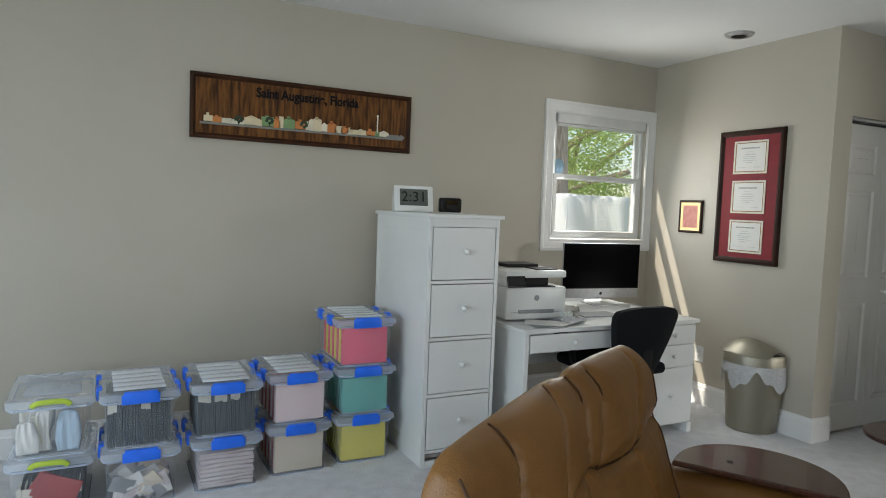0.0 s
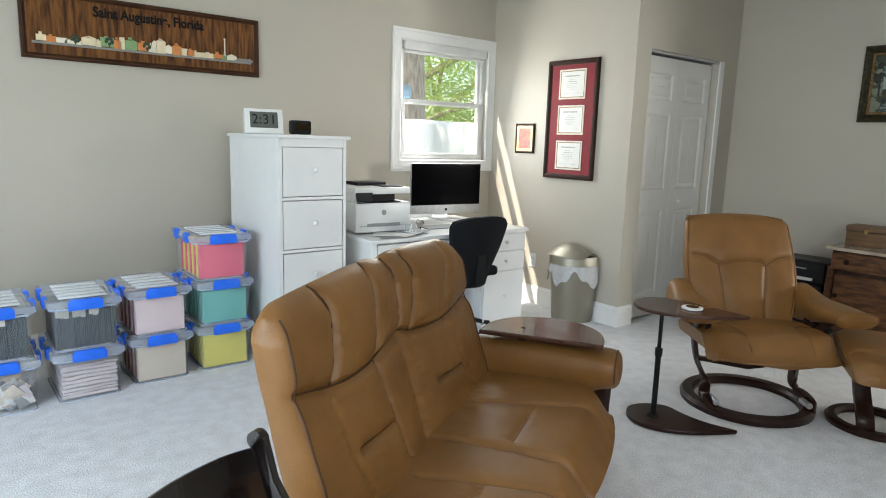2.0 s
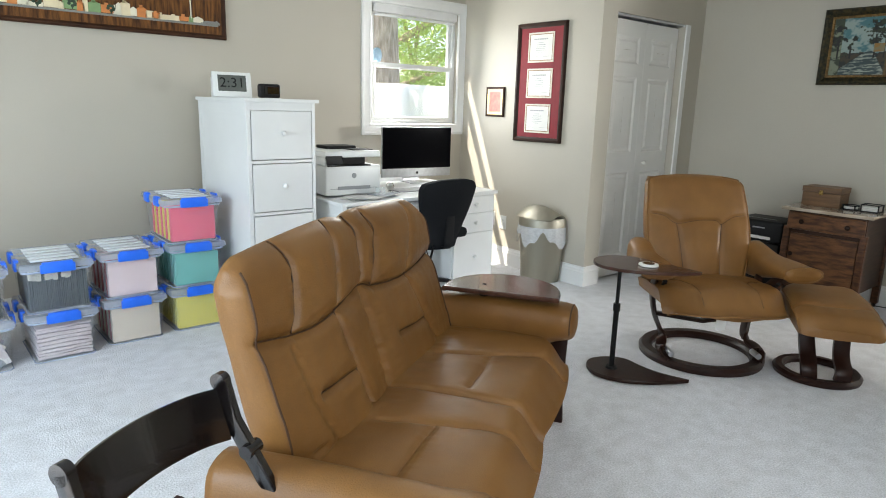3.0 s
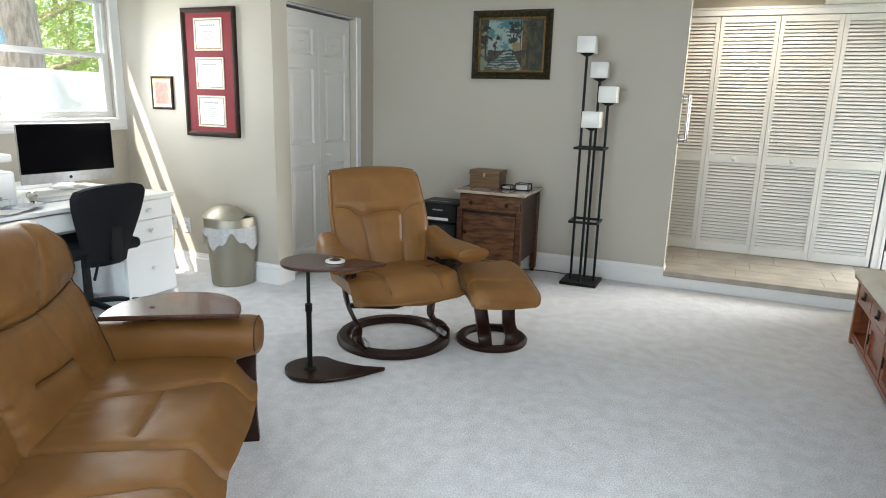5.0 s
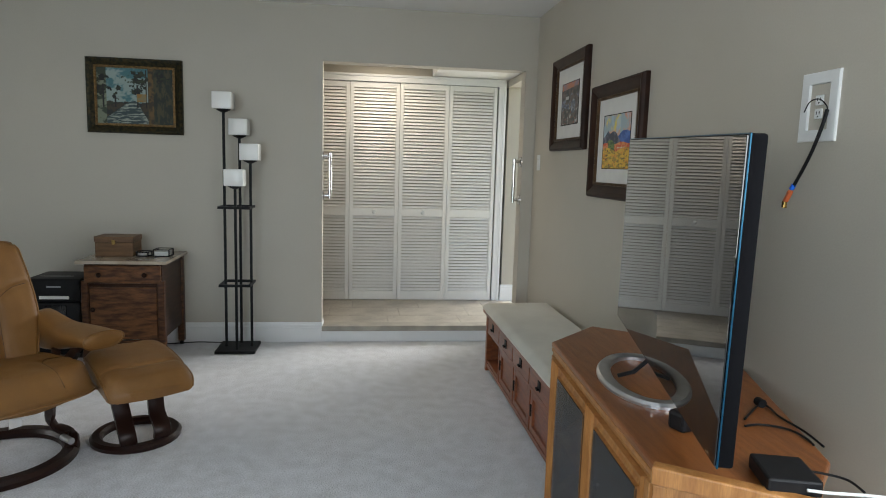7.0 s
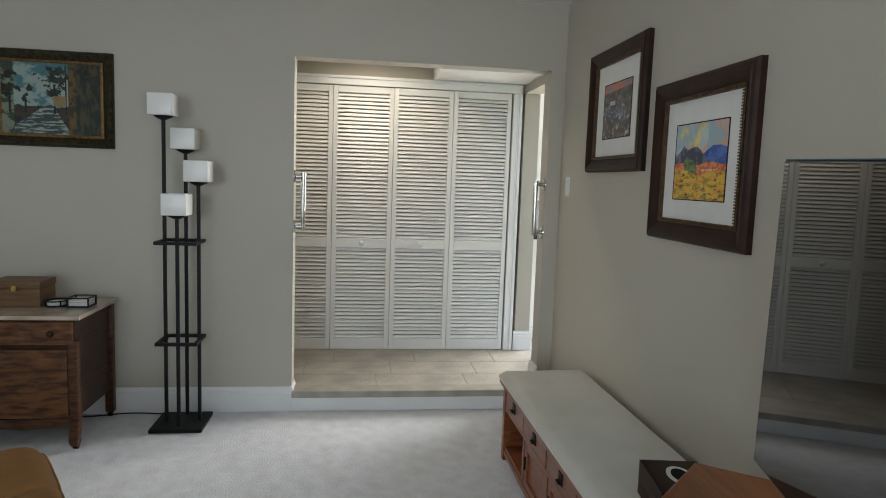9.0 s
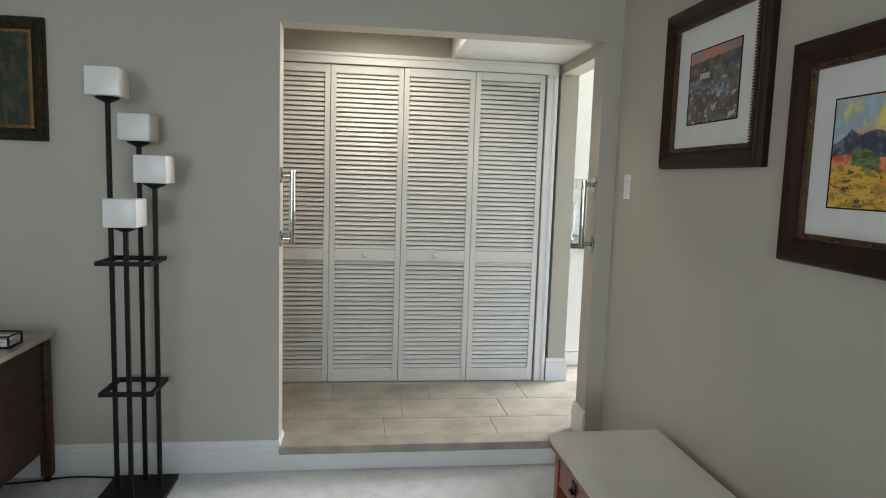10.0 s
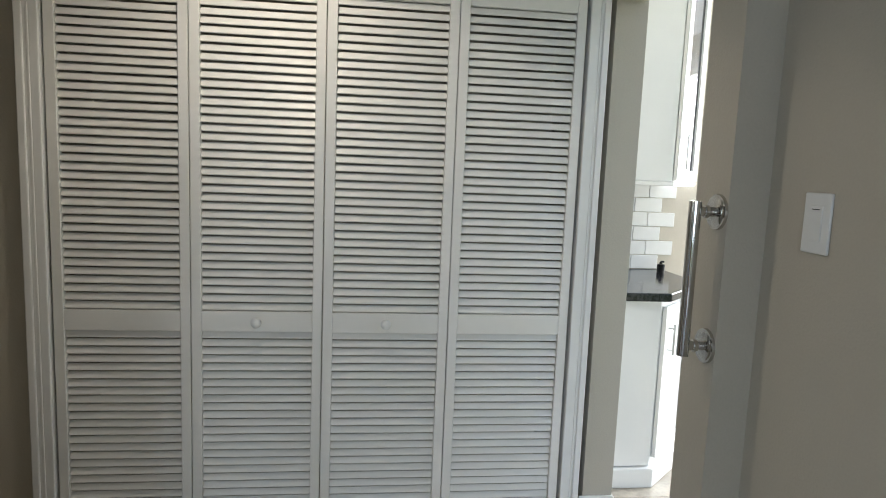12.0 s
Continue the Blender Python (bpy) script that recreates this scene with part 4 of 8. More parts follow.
rd = thing("travel_clock", "small black travel clock on the white cabinet", "clock", at=(2.275, 3.69, cz), turn=-4)
bm = bmesh.new()
box(bm, -0.070, 0.070, -0.025, 0.025, 0.004, 0.092, 0.014, 3)
part("case", bm, BLKPL, rd, smooth=True)
bm = bmesh.new()
box(bm, -0.040, 0.060, -0.0275, -0.024, 0.024, 0.078, 0.004)
part("dial", bm, SCREEN, rd)
bm = bmesh.new()
box(bm, -0.05, 0.07, -0.035, -0.030, 0.0, 0.004)
part("foot", bm, WHITEPL, rd)

# ---- sign ----
sg = thing("wall_sign", "long dark-stained oak sign with a carved city skyline", "sign", at=(1.516, YN, 1.909))
SW_, SH_ = 1.345, 0.365
bm = bmesh.new()
moulding(bm, SW_, SH_, [(0, 0), (0, 0.028), (0.008, 0.034), (0.018, 0.034), (0.026, 0.024), (0.034, 0.022)])
part("frame", bm, mat("dark_stained_sign_frame", (0.060, 0.022, 0.009), 0.45, color2=(0.030, 0.011, 0.005), scale=9, spec=0.2), sg)
bm = bmesh.new()
box(bm, -SW_ / 2 + 0.02, SW_ / 2 - 0.02, -0.023, -0.003, -SH_ / 2 + 0.02, SH_ / 2 - 0.02)
part("board", bm, PLAQUEW, sg, "dark oak board with strong grain")
lt = text("lettering", "Saint Augustine, Florida", 0.078, INK_AND_SHADE, sg, pose(0.0, -0.0245, 0.100, 90), "dark carved lettering", 1.0, 0.0025, 0.0022)
tw_ = max(v.co.x for v in lt.data.vertices) - min(v.co.x for v in lt.data.vertices)
lt.scale = (0.625 / tw_, 1, 1)
rnd = random.Random(11)
DKT = mat("dark_green_cut_out", (0.02, 0.05, 0.025), 0.5, scale=20)
sk = [mat("cut_out_" + n_, c_, 0.5, scale=20) for n_, c_ in (("cream", (0.80, 0.68, 0.46)), ("tan", (0.62, 0.42, 0.20)), ("orange", (0.62, 0.22, 0.06)), ("green", (0.22, 0.36, 0.16)), ("grey", (0.24, 0.24, 0.22)), ("ivory", (0.82, 0.76, 0.60)))]
x = -0.60
while x < 0.60:
    ww = rnd.uniform(0.024, 0.078)
    hh = rnd.uniform(0.020, 0.052) * (1.5 if -0.33 < x < 0.12 else 0.85)
    if x > 0.38:
        hh *= 0.6
    bm = bmesh.new()
    z0_ = -0.092 + rnd.uniform(0, 0.006)
    box(bm, x, x + ww, -0.030, -0.022, z0_, z0_ + hh, 0.001, 1)
    if rnd.random() < 0.5:
        box(bm, x + ww * 0.3, x + ww * 0.6, -0.029, -0.022, z0_ + hh, z0_ + hh + rnd.uniform(0.006, 0.022), 0.001, 1)
    if rnd.random() < 0.4:
        a_ = [bm.verts.new((x + ww * f_, yy_, z0_ + hh + zz_)) for yy_ in (-0.029, -0.022) for f_, zz_ in ((0, 0), (1, 0), (0.5, 0.014))]
        bm.faces.new(a_[:3]); bm.faces.new(a_[3:][::-1])
        bm.faces.new((a_[0], a_[3], a_[4], a_[1])); bm.faces.new((a_[1], a_[4], a_[5], a_[2])); bm.faces.new((a_[2], a_[5], a_[3], a_[0]))
    col_ = sk[4] if x > 0.47 else sk[rnd.choice([0, 0, 1, 5, 5, 2, 3])]
    part("building", bm, col_, sg)
    x += ww * rnd.uniform(0.75, 1.05)
bm = bmesh.new()
box(bm, 0.44, 0.447, -0.030, -0.022, -0.085, 0.035, 0.001, 1)
ball(bm, (0.4435, -0.026, 0.038), 0.007)
part("lighthouse", bm, sk[5], sg)
for x_, z_ in ((-0.41, -0.070), (-0.235, -0.062), (-0.03, -0.066)):
    bm = bmesh.new()
    for k in range(7):
        ball(bm, (x_ + 0.016 * math.cos(k * 2.4), -0.030, z_ + 0.014 * math.sin(k * 2.4) + 0.008), 0.010, (1, 0.3, 0.9), 8)
    box(bm, x_ - 0.003, x_ + 0.003, -0.032, -0.024, z_ - 0.024, z_)
    part("tree_cutout", bm, DKT, sg)
bm = bmesh.new()
box(bm, -0.62, 0.62, -0.027, -0.022, -0.103, -0.090, 0.001, 1)
part("waterline", bm, sk[4], sg)


# ---- framed pictures ----
def diploma(o, z):
    bm = bmesh.new()
    moulding(bm, 0.262, 0.262 * 0.86, [(0, 0.0), (0.0, 0.0045), (0.012, 0.0045), (0.012, 0.0)])
    part("mat_border", bm, CREAM, o, m=Matrix.Translation((0, -0.012, z)))
    bm = bmesh.new()
    moulding(bm, 0.238, 0.238 * 0.85, [(0, 0.0), (0.0, 0.003), (0.006, 0.003), (0.006, 0.0)])
    part("gilt_border", bm, GILT, o, m=Matrix.Translation((0, -0.0125, z)))
    bm = bmesh.new()
    box(bm, -0.115, 0.115, -0.0145, -0.012, z - 0.098, z + 0.098)
    sh = part("sheet", bm, PAPER, o, "printed certificate")
    bm = bmesh.new()
    for dz, hw, t_ in ((0.062, 0.075, 0.010), (0.036, 0.03, 0.003), (0.020, 0.045, 0.004), (0.004, 0.06, 0.0025), (-0.008, 0.05, 0.0025), (-0.022, 0.055, 0.0025), (-0.036, 0.035, 0.003)):
        n = int(hw * 2 / 0.018)
        for k in range(n):
            box(bm, -hw + k * 0.018, -hw + k * 0.018 + 0.013, -0.0153, -0.0147, z + dz - t_ / 2, z + dz + t_ / 2)
    for sx in (-0.06, 0.055):
        box(bm, sx - 0.03, sx + 0.03, -0.0153, -0.0147, z - 0.070, z - 0.0685)
    part("printing", bm, GREYPL, sh)


dp = thing("diploma_frame", "tall black frame with three certificates on maroon matting", "framed certificates", at=(XC, 3.232, 1.535), turn=-90)
FW, FH = 0.50, 0.915
bm = bmesh.new()
moulding(bm, FW, FH, [(0, 0), (0, 0.018), (0.006, 0.026), (0.020, 0.026), (0.030, 0.018), (0.038, 0.014), (0.038, 0.005)])
part("frame", bm, FRAMEW, dp)
bm = bmesh.new()
box(bm, -FW / 2 + 0.03, FW / 2 - 0.03, -0.012, -0.002, -FH / 2 + 0.03, FH / 2 - 0.03)
part("mat_board", bm, MAROON, dp)
for z in (0.272, 0.0, -0.272):
    diploma(dp, z)
pq = thing("wall_plaque", "small dark wooden plaque with a pink gold-bordered panel", "plaque", at=(XC, 3.718, 1.386), turn=-90)
bm = bmesh.new()
moulding(bm, 0.215, 0.245, [(0, 0), (0, 0.014), (0.006, 0.018), (0.014, 0.018), (0.018, 0.012)])
part("frame", bm, FRAMEW, pq)
bm = bmesh.new()
moulding(bm, 0.180, 0.21, [(0, 0), (0, 0.014), (0.022, 0.013), (0.022, 0.0)])
part("gold_border", bm, mat("pale_gold", (0.62, 0.45, 0.20), 0.35, 0.3), pq)
bm = bmesh.new()
box(bm, -0.07, 0.07, -0.0115, -0.002, -0.085, 0.085)
part("panel", bm, mat("dusty_rose_panel", (0.50, 0.16, 0.13), 0.5, scale=30, color2=(0.56, 0.22, 0.17)), pq)


def framed(name, label, at, turn, W_, H_, frame_w, frame_mat, inner_mat, mat_w, fn, pic_w, pic_h, res, beads=True, dz=0.0):
    o = thing(name, label, "framed picture", at=at, turn=turn)
    bm = bmesh.new()
    fw = frame_w
    moulding(bm, W_, H_, [(0, 0), (0, 0.022), (0.006, 0.034), (fw * 0.22, 0.040), (fw * 0.5, 0.034), (fw * 0.8, 0.022), (fw, 0.016), (fw, 0.008)])
    part("frame", bm, frame_mat, o)
    bm = bmesh.new()
    iw = 0.016
    a, b = W_ - 2 * fw + 0.002, H_ - 2 * fw + 0.002
    moulding(bm, a, b, [(0, 0.008), (0.0, 0.020), (iw * 0.4, 0.023), (iw, 0.014), (iw, 0.006)])
    ins = part("inner_moulding", bm, inner_mat, o)
    if beads:
        bm = bmesh.new()
        n1, n2 = int(a / 0.010), int(b / 0.010)
        for k in range(n2):
            z = -b / 2 + (k + 0.5) * b / n2
            for sx in (-1, 1):
                box(bm, sx * (a / 2 - 0.009) - 0.0055, sx * (a / 2 - 0.009) + 0.0055, -0.0255, -0.018, z - 0.0028, z + 0.0028, 0.001, 1)
        for k in range(n1):
            x = -a / 2 + (k + 0.5) * a / n1
            for sz in (-1, 1):
                box(bm, x - 0.0028, x + 0.0028, -0.0255, -0.018, sz * (b / 2 - 0.009) - 0.0055, sz * (b / 2 - 0.009) + 0.0055, 0.001, 1)
        part("beading", bm, inner_mat, ins)
    bm = bmesh.new()
    box(bm, -a / 2 + 0.004, a / 2 - 0.004, -0.009, -0.001, -b / 2 + 0.004, b / 2 - 0.004)
    part("mat_board" if mat_w else "backing", bm, PAPER, o)
    if mat_w:
        bm = bmesh.new()
        moulding(bm, pic_w + 0.008, pic_h + 0.008, [(0, 0.0), (0, 0.0115), (0.004, 0.0115), (0.004, 0.0)])
        part("fillet", bm, INK_AND_SHADE, o, m=Matrix.Translation((0, 0, dz)))
    picture("picture", pic_w, pic_h, *res, fn, o, Matrix.Translation((0, -0.0105, dz)))
    return o


def lerp(a, b, t):
    return tuple(x + (y - x) * t for x, y in zip(a, b))


def nz(u, v, s=1.0, k=0.0):
    return noise.fractal(Vector((u * s, v * s, k)), 0.6, 2.0, 4)


def desert(u, v):
    n_ = nz(u, v, 6)
    grey = 0.56 + 0.20 * math.exp(-abs(u - 0.17) / 0.10) * 0.75 + 0.12 * math.exp(-((u - 0.42) / 0.17) ** 2) - 0.12 * smoothstep(0.45, 0.85, u) + 0.008 * n_
    blue = 0.58 + 0.12 * smoothstep(0.50, 0.78, u) - 0.03 * smoothstep(0.85, 1.0, u)
    green = 0.44 + 0.10 * math.exp(-((u - 0.28) / 0.16) ** 2) - 0.10 * smoothstep(0.45, 0.7, u)
    if v < 0.36 + 0.03 * math.sin(u * 9):
        c = lerp((0.74, 0.46, 0.06), (0.70, 0.30, 0.05), smoothstep(-0.1, 0.6, nz(u, v * 3, 5, 5)))
        c = lerp(c, (0.34, 0.24, 0.05), smoothstep(0.10, 0.34, nz(u, v * 2.6, 7, 2)))
        return lerp(c, (0.10, 0.06, 0.04), smoothstep(0.36, 0.50, nz(u, v * 2.2, 9, 8)))
    if v < 0.47 + 0.02 * math.sin(u * 11) and (u > 0.45 or u < 0.2):
        if 0.55 < u < 0.85 and 0.37 < v < 0.40 and nz(u, 0, 20) > -0.1:
            return (0.72, 0.62, 0.50)
        return lerp((0.62, 0.10, 0.05), (0.74, 0.30, 0.12), smoothstep(-0.3, 0.3, nz(u, v, 14)))
    if v < green:
        return lerp((0.06, 0.11, 0.05), (0.17, 0.25, 0.08), smoothstep(-0.3, 0.3, nz(u, v * 2, 7)))
    if v < grey:
        return lerp((0.045, 0.055, 0.09), (0.16, 0.17, 0.24), smoothstep(-0.2, 0.35, nz(u * 1.5, v, 6, 4)))
    if v < blue:
        return lerp((0.03, 0.09, 0.34), (0.07, 0.17, 0.50), smoothstep(-0.2, 0.3, n_))
    c = lerp((0.36, 0.46, 0.50), (0.82, 0.66, 0.14), smoothstep(-0.1, 0.45, nz(u * 1.4, v * 0.7, 3, 3) + 0.42 - abs(u - 0.40) * 2.4))
    c = lerp(c, (0.72, 0.36, 0.22), 0.85 * smoothstep(0.0, 0.45, nz(u, v, 4, 7) + 0.5 * smoothstep(0.6, 1.0, u) - 0.15))
    return lerp(c, (0.42, 0.56, 0.68), 0.7 * smoothstep(0.1, 0.4, nz(u, v * 0.6, 5, 12)))


def night(u, v):
    n_ = nz(u, v, 5)
    if v < 0.80 and math.hypot((u - 0.70) * 1.3, v - 0.42) < 0.17 and abs(n_) > 0.05:
        return lerp((0.12, 0.15, 0.20), (0.42, 0.46, 0.50), smoothstep(-0.1, 0.5, nz(u, v, 9, 4)))
    if abs(v - 0.50 + 0.2 * u) < 0.05 and u < 0.45:
        return lerp((0.09, 0.10, 0.13), (0.22, 0.25, 0.33), smoothstep(-0.1, 0.3, nz(u, v, 9, 6)))
    if v > 0.84 + 0.05 * u:
        return lerp((0.50, 0.20, 0.12), (0.30, 0.22, 0.24), smoothstep(-0.3, 0.3, n_))
    c = lerp((0.075, 0.075, 0.07), (0.16, 0.13, 0.115), smoothstep(-0.3, 0.4, n_))
    if abs(v - 0.55) < 0.2 and nz(u, v, 8, 9) > 0.45:
        c = (0.22, 0.25, 0.34)
    if v < 0.5 and nz(u * 1.4, v, 8, 4) > 0.50:
        c = (0.50, 0.50, 0.48)
    if v < 0.35 and nz(u, v, 10, 8) > 0.50:
        c = (0.32, 0.14, 0.10)
    if abs(u - 0.62 + (0.8 - v) * 0.35) < 0.012 and v > 0.35:
        c = (0.26, 0.18, 0.15)
    if 0.22 < u < 0.42 and 0.60 < v < 0.68:
        c = (0.50, 0.50, 0.50)
    return c


def street(u, v):
    n_ = nz(u, v, 7)
    c = lerp((0.16, 0.38, 0.42), (0.58, 0.70, 0.66), smoothstep(-0.25, 0.3, nz(u, v, 5, 2) + 0.35 - abs(v - 0.6)))
    if v < 0.40 + 0.05 * n_:
        c = lerp((0.03, 0.05, 0.045), (0.14, 0.10, 0.05), smoothstep(-0.3, 0.3, n_))
        if abs(u - 0.44 + (0.30 - v) * 0.3) < 0.05 + (0.40 - v) * 0.75:
            c = lerp((0.10, 0.16, 0.17), (0.62, 0.68, 0.60), smoothstep(0.02, 0.30, nz(u * 0.6, v * 4, 6, 6)))
    if u > 0.66:
        c = lerp((0.17, 0.14, 0.06), (0.035, 0.065, 0.035), smoothstep(-0.25, 0.25, nz(u * 3, v, 6, 3) + (u - 0.8) * 1.5))
        if abs(u - 0.70) < 0.035:
            c = lerp((0.32, 0.20, 0.06), (0.12, 0.08, 0.03), smoothstep(-0.2, 0.3, n_))
    if u < 0.14:
        c = lerp((0.10, 0.13, 0.08), (0.42, 0.46, 0.34), smoothstep(-0.2, 0.2, n_ + 0.1 - v * 0.3))
    for cx_, cy_, r_ in ((0.09, 0.70, 0.11), (0.52, 0.76, 0.13), (0.56, 0.62, 0.09), (0.47, 0.66, 0.07), (0.06, 0.62, 0.10), (0.82, 0.82, 0.09), (0.25, 0.50, 0.05), (0.29, 0.62, 0.035), (0.20, 0.38, 0.05)):
        if math.hypot((u - cx_) * 1.25, v - cy_) < r_ * (1 + 1.2 * nz(u, v, 9, cx_)):
            c = lerp((0.010, 0.018, 0.008), (0.07, 0.10, 0.03), smoothstep(-0.05, 0.4, nz(u, v, 18, 1)))
    for cx_, top_ in ((0.10, 0.7), (0.53, 0.7), (0.25, 0.5), (0.64, 0.95)):
        if abs(u - cx_) < 0.009 and 0.30 < v < top_:
            c = (0.02, 0.018, 0.01)
    if 0.52 < u < 0.64 and 0.40 < v < 0.54:
        c = lerp((0.62, 0.36, 0.10), (0.50, 0.42, 0.24), smoothstep(-0.2, 0.2, n_))
    return tuple(x ** 1.30 * 0.52 for x in c)


framed("painting", "oil painting of a palm street in an antique gilt frame", (XE, 1.395, 1.84), -90, 0.665, 0.535, 0.055, GREENGILT, GILT, 0, street, 0.55, 0.42, (140, 110))
framed("framed_print", "dark night watercolour under cream matting in a dark walnut frame", (4.890, YS, 1.840), 180, 0.685, 0.620, 0.066, FRAMEW, BRONZE, 1, night, 0.335, 0.268, (110, 90), dz=-0.006)
framed("framed_print", "bright desert watercolour under cream matting in a dark walnut frame", (4.075, YS, 1.567), 180, 0.70, 0.630, 0.072, FRAMEW, BRONZE, 1, desert, 0.362, 0.285, (150, 120), dz=-0.006)


# ---- leather furniture ----
def groove(px, py, lines, width=0.010):
    """How deep a stitched seam pulls the leather in at (px, py): 1 on the seam, falling to 0."""
    g = 0.0
    for ln, wd in lines:
        d = seg_distance(px, py, ln)
        g = max(g, 0.65 * math.exp(-(d / (width * wd)) ** 2) + 0.35 * math.exp(-(d / (width * 3.5 * wd)) ** 2))
    return g


def piping(name, pts, r, parent, material=None):
    bm = bmesh.new()
    ribbon(bm, pts, 2 * r, 2 * r, side=(0.2, 0.3, 1), radius=True)
    return part(name, bm, material or SEAM, parent, smooth="all")


def sofa():
    o = thing("loveseat", "tan leather two-seat sofa with stitched back and dark legs", "sofa", at=(1.589, 1.329, 0), turn=32)
    # local x runs along the seat, -y faces the front
    back_x, top = 0.655, 0.990
    # the panels of both seats run the same way
    seams = [([(-0.645, 0.770), (-0.58, 0.758), (-0.490, 0.742), (-0.36, 0.731), (-0.240, 0.736), (-0.12, 0.747), (-0.004, 0.757)], 1.0),
             ([(0.075, 0.737), (0.20, 0.722), (0.335, 0.717), (0.50, 0.722), (0.655, 0.735)], 1.0),
             ([(-0.450, 0.995), (-0.430, 0.91), (-0.445, 0.83), (-0.485, 0.742)], 1.2), ([(-0.145, 0.995), (-0.160, 0.87), (-0.230, 0.737)], 0.9),
             ([(0.005, 0.99), (0.035, 0.90), (-0.004, 0.757)], 0.9), ([(0.130, 0.975), (0.150, 0.89), (0.075, 0.737)], 1.3),
             ([(0.470, 0.955), (0.445, 0.86), (0.335, 0.717)], 0.9),
             ([(-0.235, 0.736), (-0.203, 0.557), (-0.180, 0.42)], 0.8), ([(-0.203, 0.557), (-0.32, 0.560), (-0.447, 0.567)], 0.7),
             ([(0.335, 0.717), (0.401, 0.535), (0.468, 0.40)], 0.8), ([(0.401, 0.535), (0.28, 0.541), (0.155, 0.551)], 0.7),
             ([(-0.004, 0.757), (0.035, 0.752), (0.075, 0.737)], 0.9), ([(0, 0.75), (0.004, 0.60), (0, 0.38)], 1.9)]
    seams = [([(x_ * (0.93 if x_ < 0 else 1.0), z_) for x_, z_ in ln_], wd_) for ln_, wd_ in seams]
    creases = [([(-0.485, 0.742), (-0.455, 0.58), (-0.40, 0.42)], 1.4), ([(-0.60, 0.45), (-0.50, 0.425), (-0.40, 0.43)], 1.2), ([(-0.62, 0.50), (-0.54, 0.46), (-0.47, 0.455)], 1.0)]

    def outline(a, b):
        """Plan position on the back: across and height, with rounded top corners."""
        x = (a * 2 - 1) * back_x
        x *= 0.945 if x < 0 else 1.0
        crown = 0.030 * (1 - (abs(x) / back_x) ** 2)
        corner = 0.040 * smoothstep(0.84, 1.0, abs(x) / back_x) ** 1.5
        tp = top - 0.03 + crown - corner
        # a slight dip between the two halves
        tp -= 0.012 * math.exp(-(x / 0.05) ** 2)
        z = 0.33 + (tp - 0.33) * b
        xx = x * (1.0 - 0.03 * smoothstep(0.9, 1.0, b)) * (1 - 0.02 * (1 - smoothstep(0.0, 0.35, b)))
        return xx, z, tp

    def lean(z):
        return 0.02 + (z - 0.42) * 0.33 - 0.10 * max(0, z - 0.80)

    def rounding(a, b):
        e1 = min(1, (1 - b) / 0.11)
        e2 = min(1, (1 - abs(2 * a - 1)) / 0.022)
        return max(0.10, math.sqrt(max(0, 1 - (1 - e1) ** 2)) * math.sqrt(max(0, 1 - (1 - e2) ** 2)))

    def thick(z):
        return 0.100 - 0.022 * smoothstep(0.5, 1.0, z)

    def front(a, b):
        x, z, tp = outline(a, b)
        puff = 0.020 * math.cos(min(1, abs(abs(x) - 0.35) / 0.33) * math.pi / 2) + 0.012 * smoothstep(0.74, 0.80, z) * (1 - 0.6 * smoothstep(0.9, 1.0, z))
        r = rounding(a, b)
        g = groove(x, z, seams)
        g = max(g, 0.35 * groove(x, z, creases))
        wr = 0.0034 * noise.noise(Vector((x * 7, z * 9, 1))) + 0.0016 * noise.noise(Vector((x * 26, z * 20, 5)))
        wr += 0.016 * noise.noise(Vector((x * 12, z * 58, 7))) * g * (1.2 - g) + 0.004 * noise.noise(Vector((x * 5, z * 24, 3))) * smoothstep(0.62, 0.40, z)
        t = thick(z)
        return (x, lean(z) + t / 2 - (t / 2 + puff) * r + (0.028 * g + wr) * r, z)

    def backs(a, b):
        x, z, tp = outline(a, b)
        t = thick(z)
        return (x, lean(z) + t / 2 + (t / 2) * rounding(a, b) + 0.003 * noise.noise(Vector((x * 8, z * 6, 9))), z)

    bm = bmesh.new()
    blob_sheet(bm, 230, 120, front, backs)
    bk = part("backrest", bm, LEATHER, o, smooth="all")
    for ln, wd in seams[:-1]:
        pts = smooth_line([Vector((x, 0, z)) for x, z in ln], 5)
        out = []
        for p in pts:
            w_ = (0.945 if p.x < 0 else 1.0) * back_x
            b = (p.z - 0.33) / (outline(min(max((p.x / w_ + 1) / 2, 0), 1), 1.0)[2] - 0.33)
            w_ *= (1.0 - 0.03 * smoothstep(0.9, 1.0, b)) * (1 - 0.02 * (1 - smoothstep(0.0, 0.35, b)))
            a = (p.x / w_ + 1) / 2
            f = Vector(front(min(max(a, 0), 1), min(b, 1)))
            out.append(Vector((f.x, f.y - 0.0042, f.z)))
        piping("seam", out, 0.0024, bk)
    for s in (-1, 1):
        pts = []
        for k in range(25):
            b = 0.12 + 0.86 * k / 24
            f = Vector(front(0.5 + s * 0.488, b))
            pts.append(f + Vector((s * 0.001, -0.001, 0)))
        piping("edge_piping", pts, 0.003, bk, SEAM)

    # seat: two cushions
    for s in (-1, 1):
        x0 = 0.002 * s
        x1 = 0.632 * s
        sl = ([([(0.25, 0.36), (0.225, 0.19), (0.192, 0.07), (0.200, -0.055)], 1.0), ([(0.225, 0.19), (0.40, 0.198), (0.60, 0.20)], 1.0)] if s < 0 else
              [([(0.30, 0.36), (0.350, 0.165), (0.415, 0.03), (0.440, -0.055)], 1.0), ([(0.350, 0.165), (0.20, 0.163), (0.06, 0.17)], 1.0)])

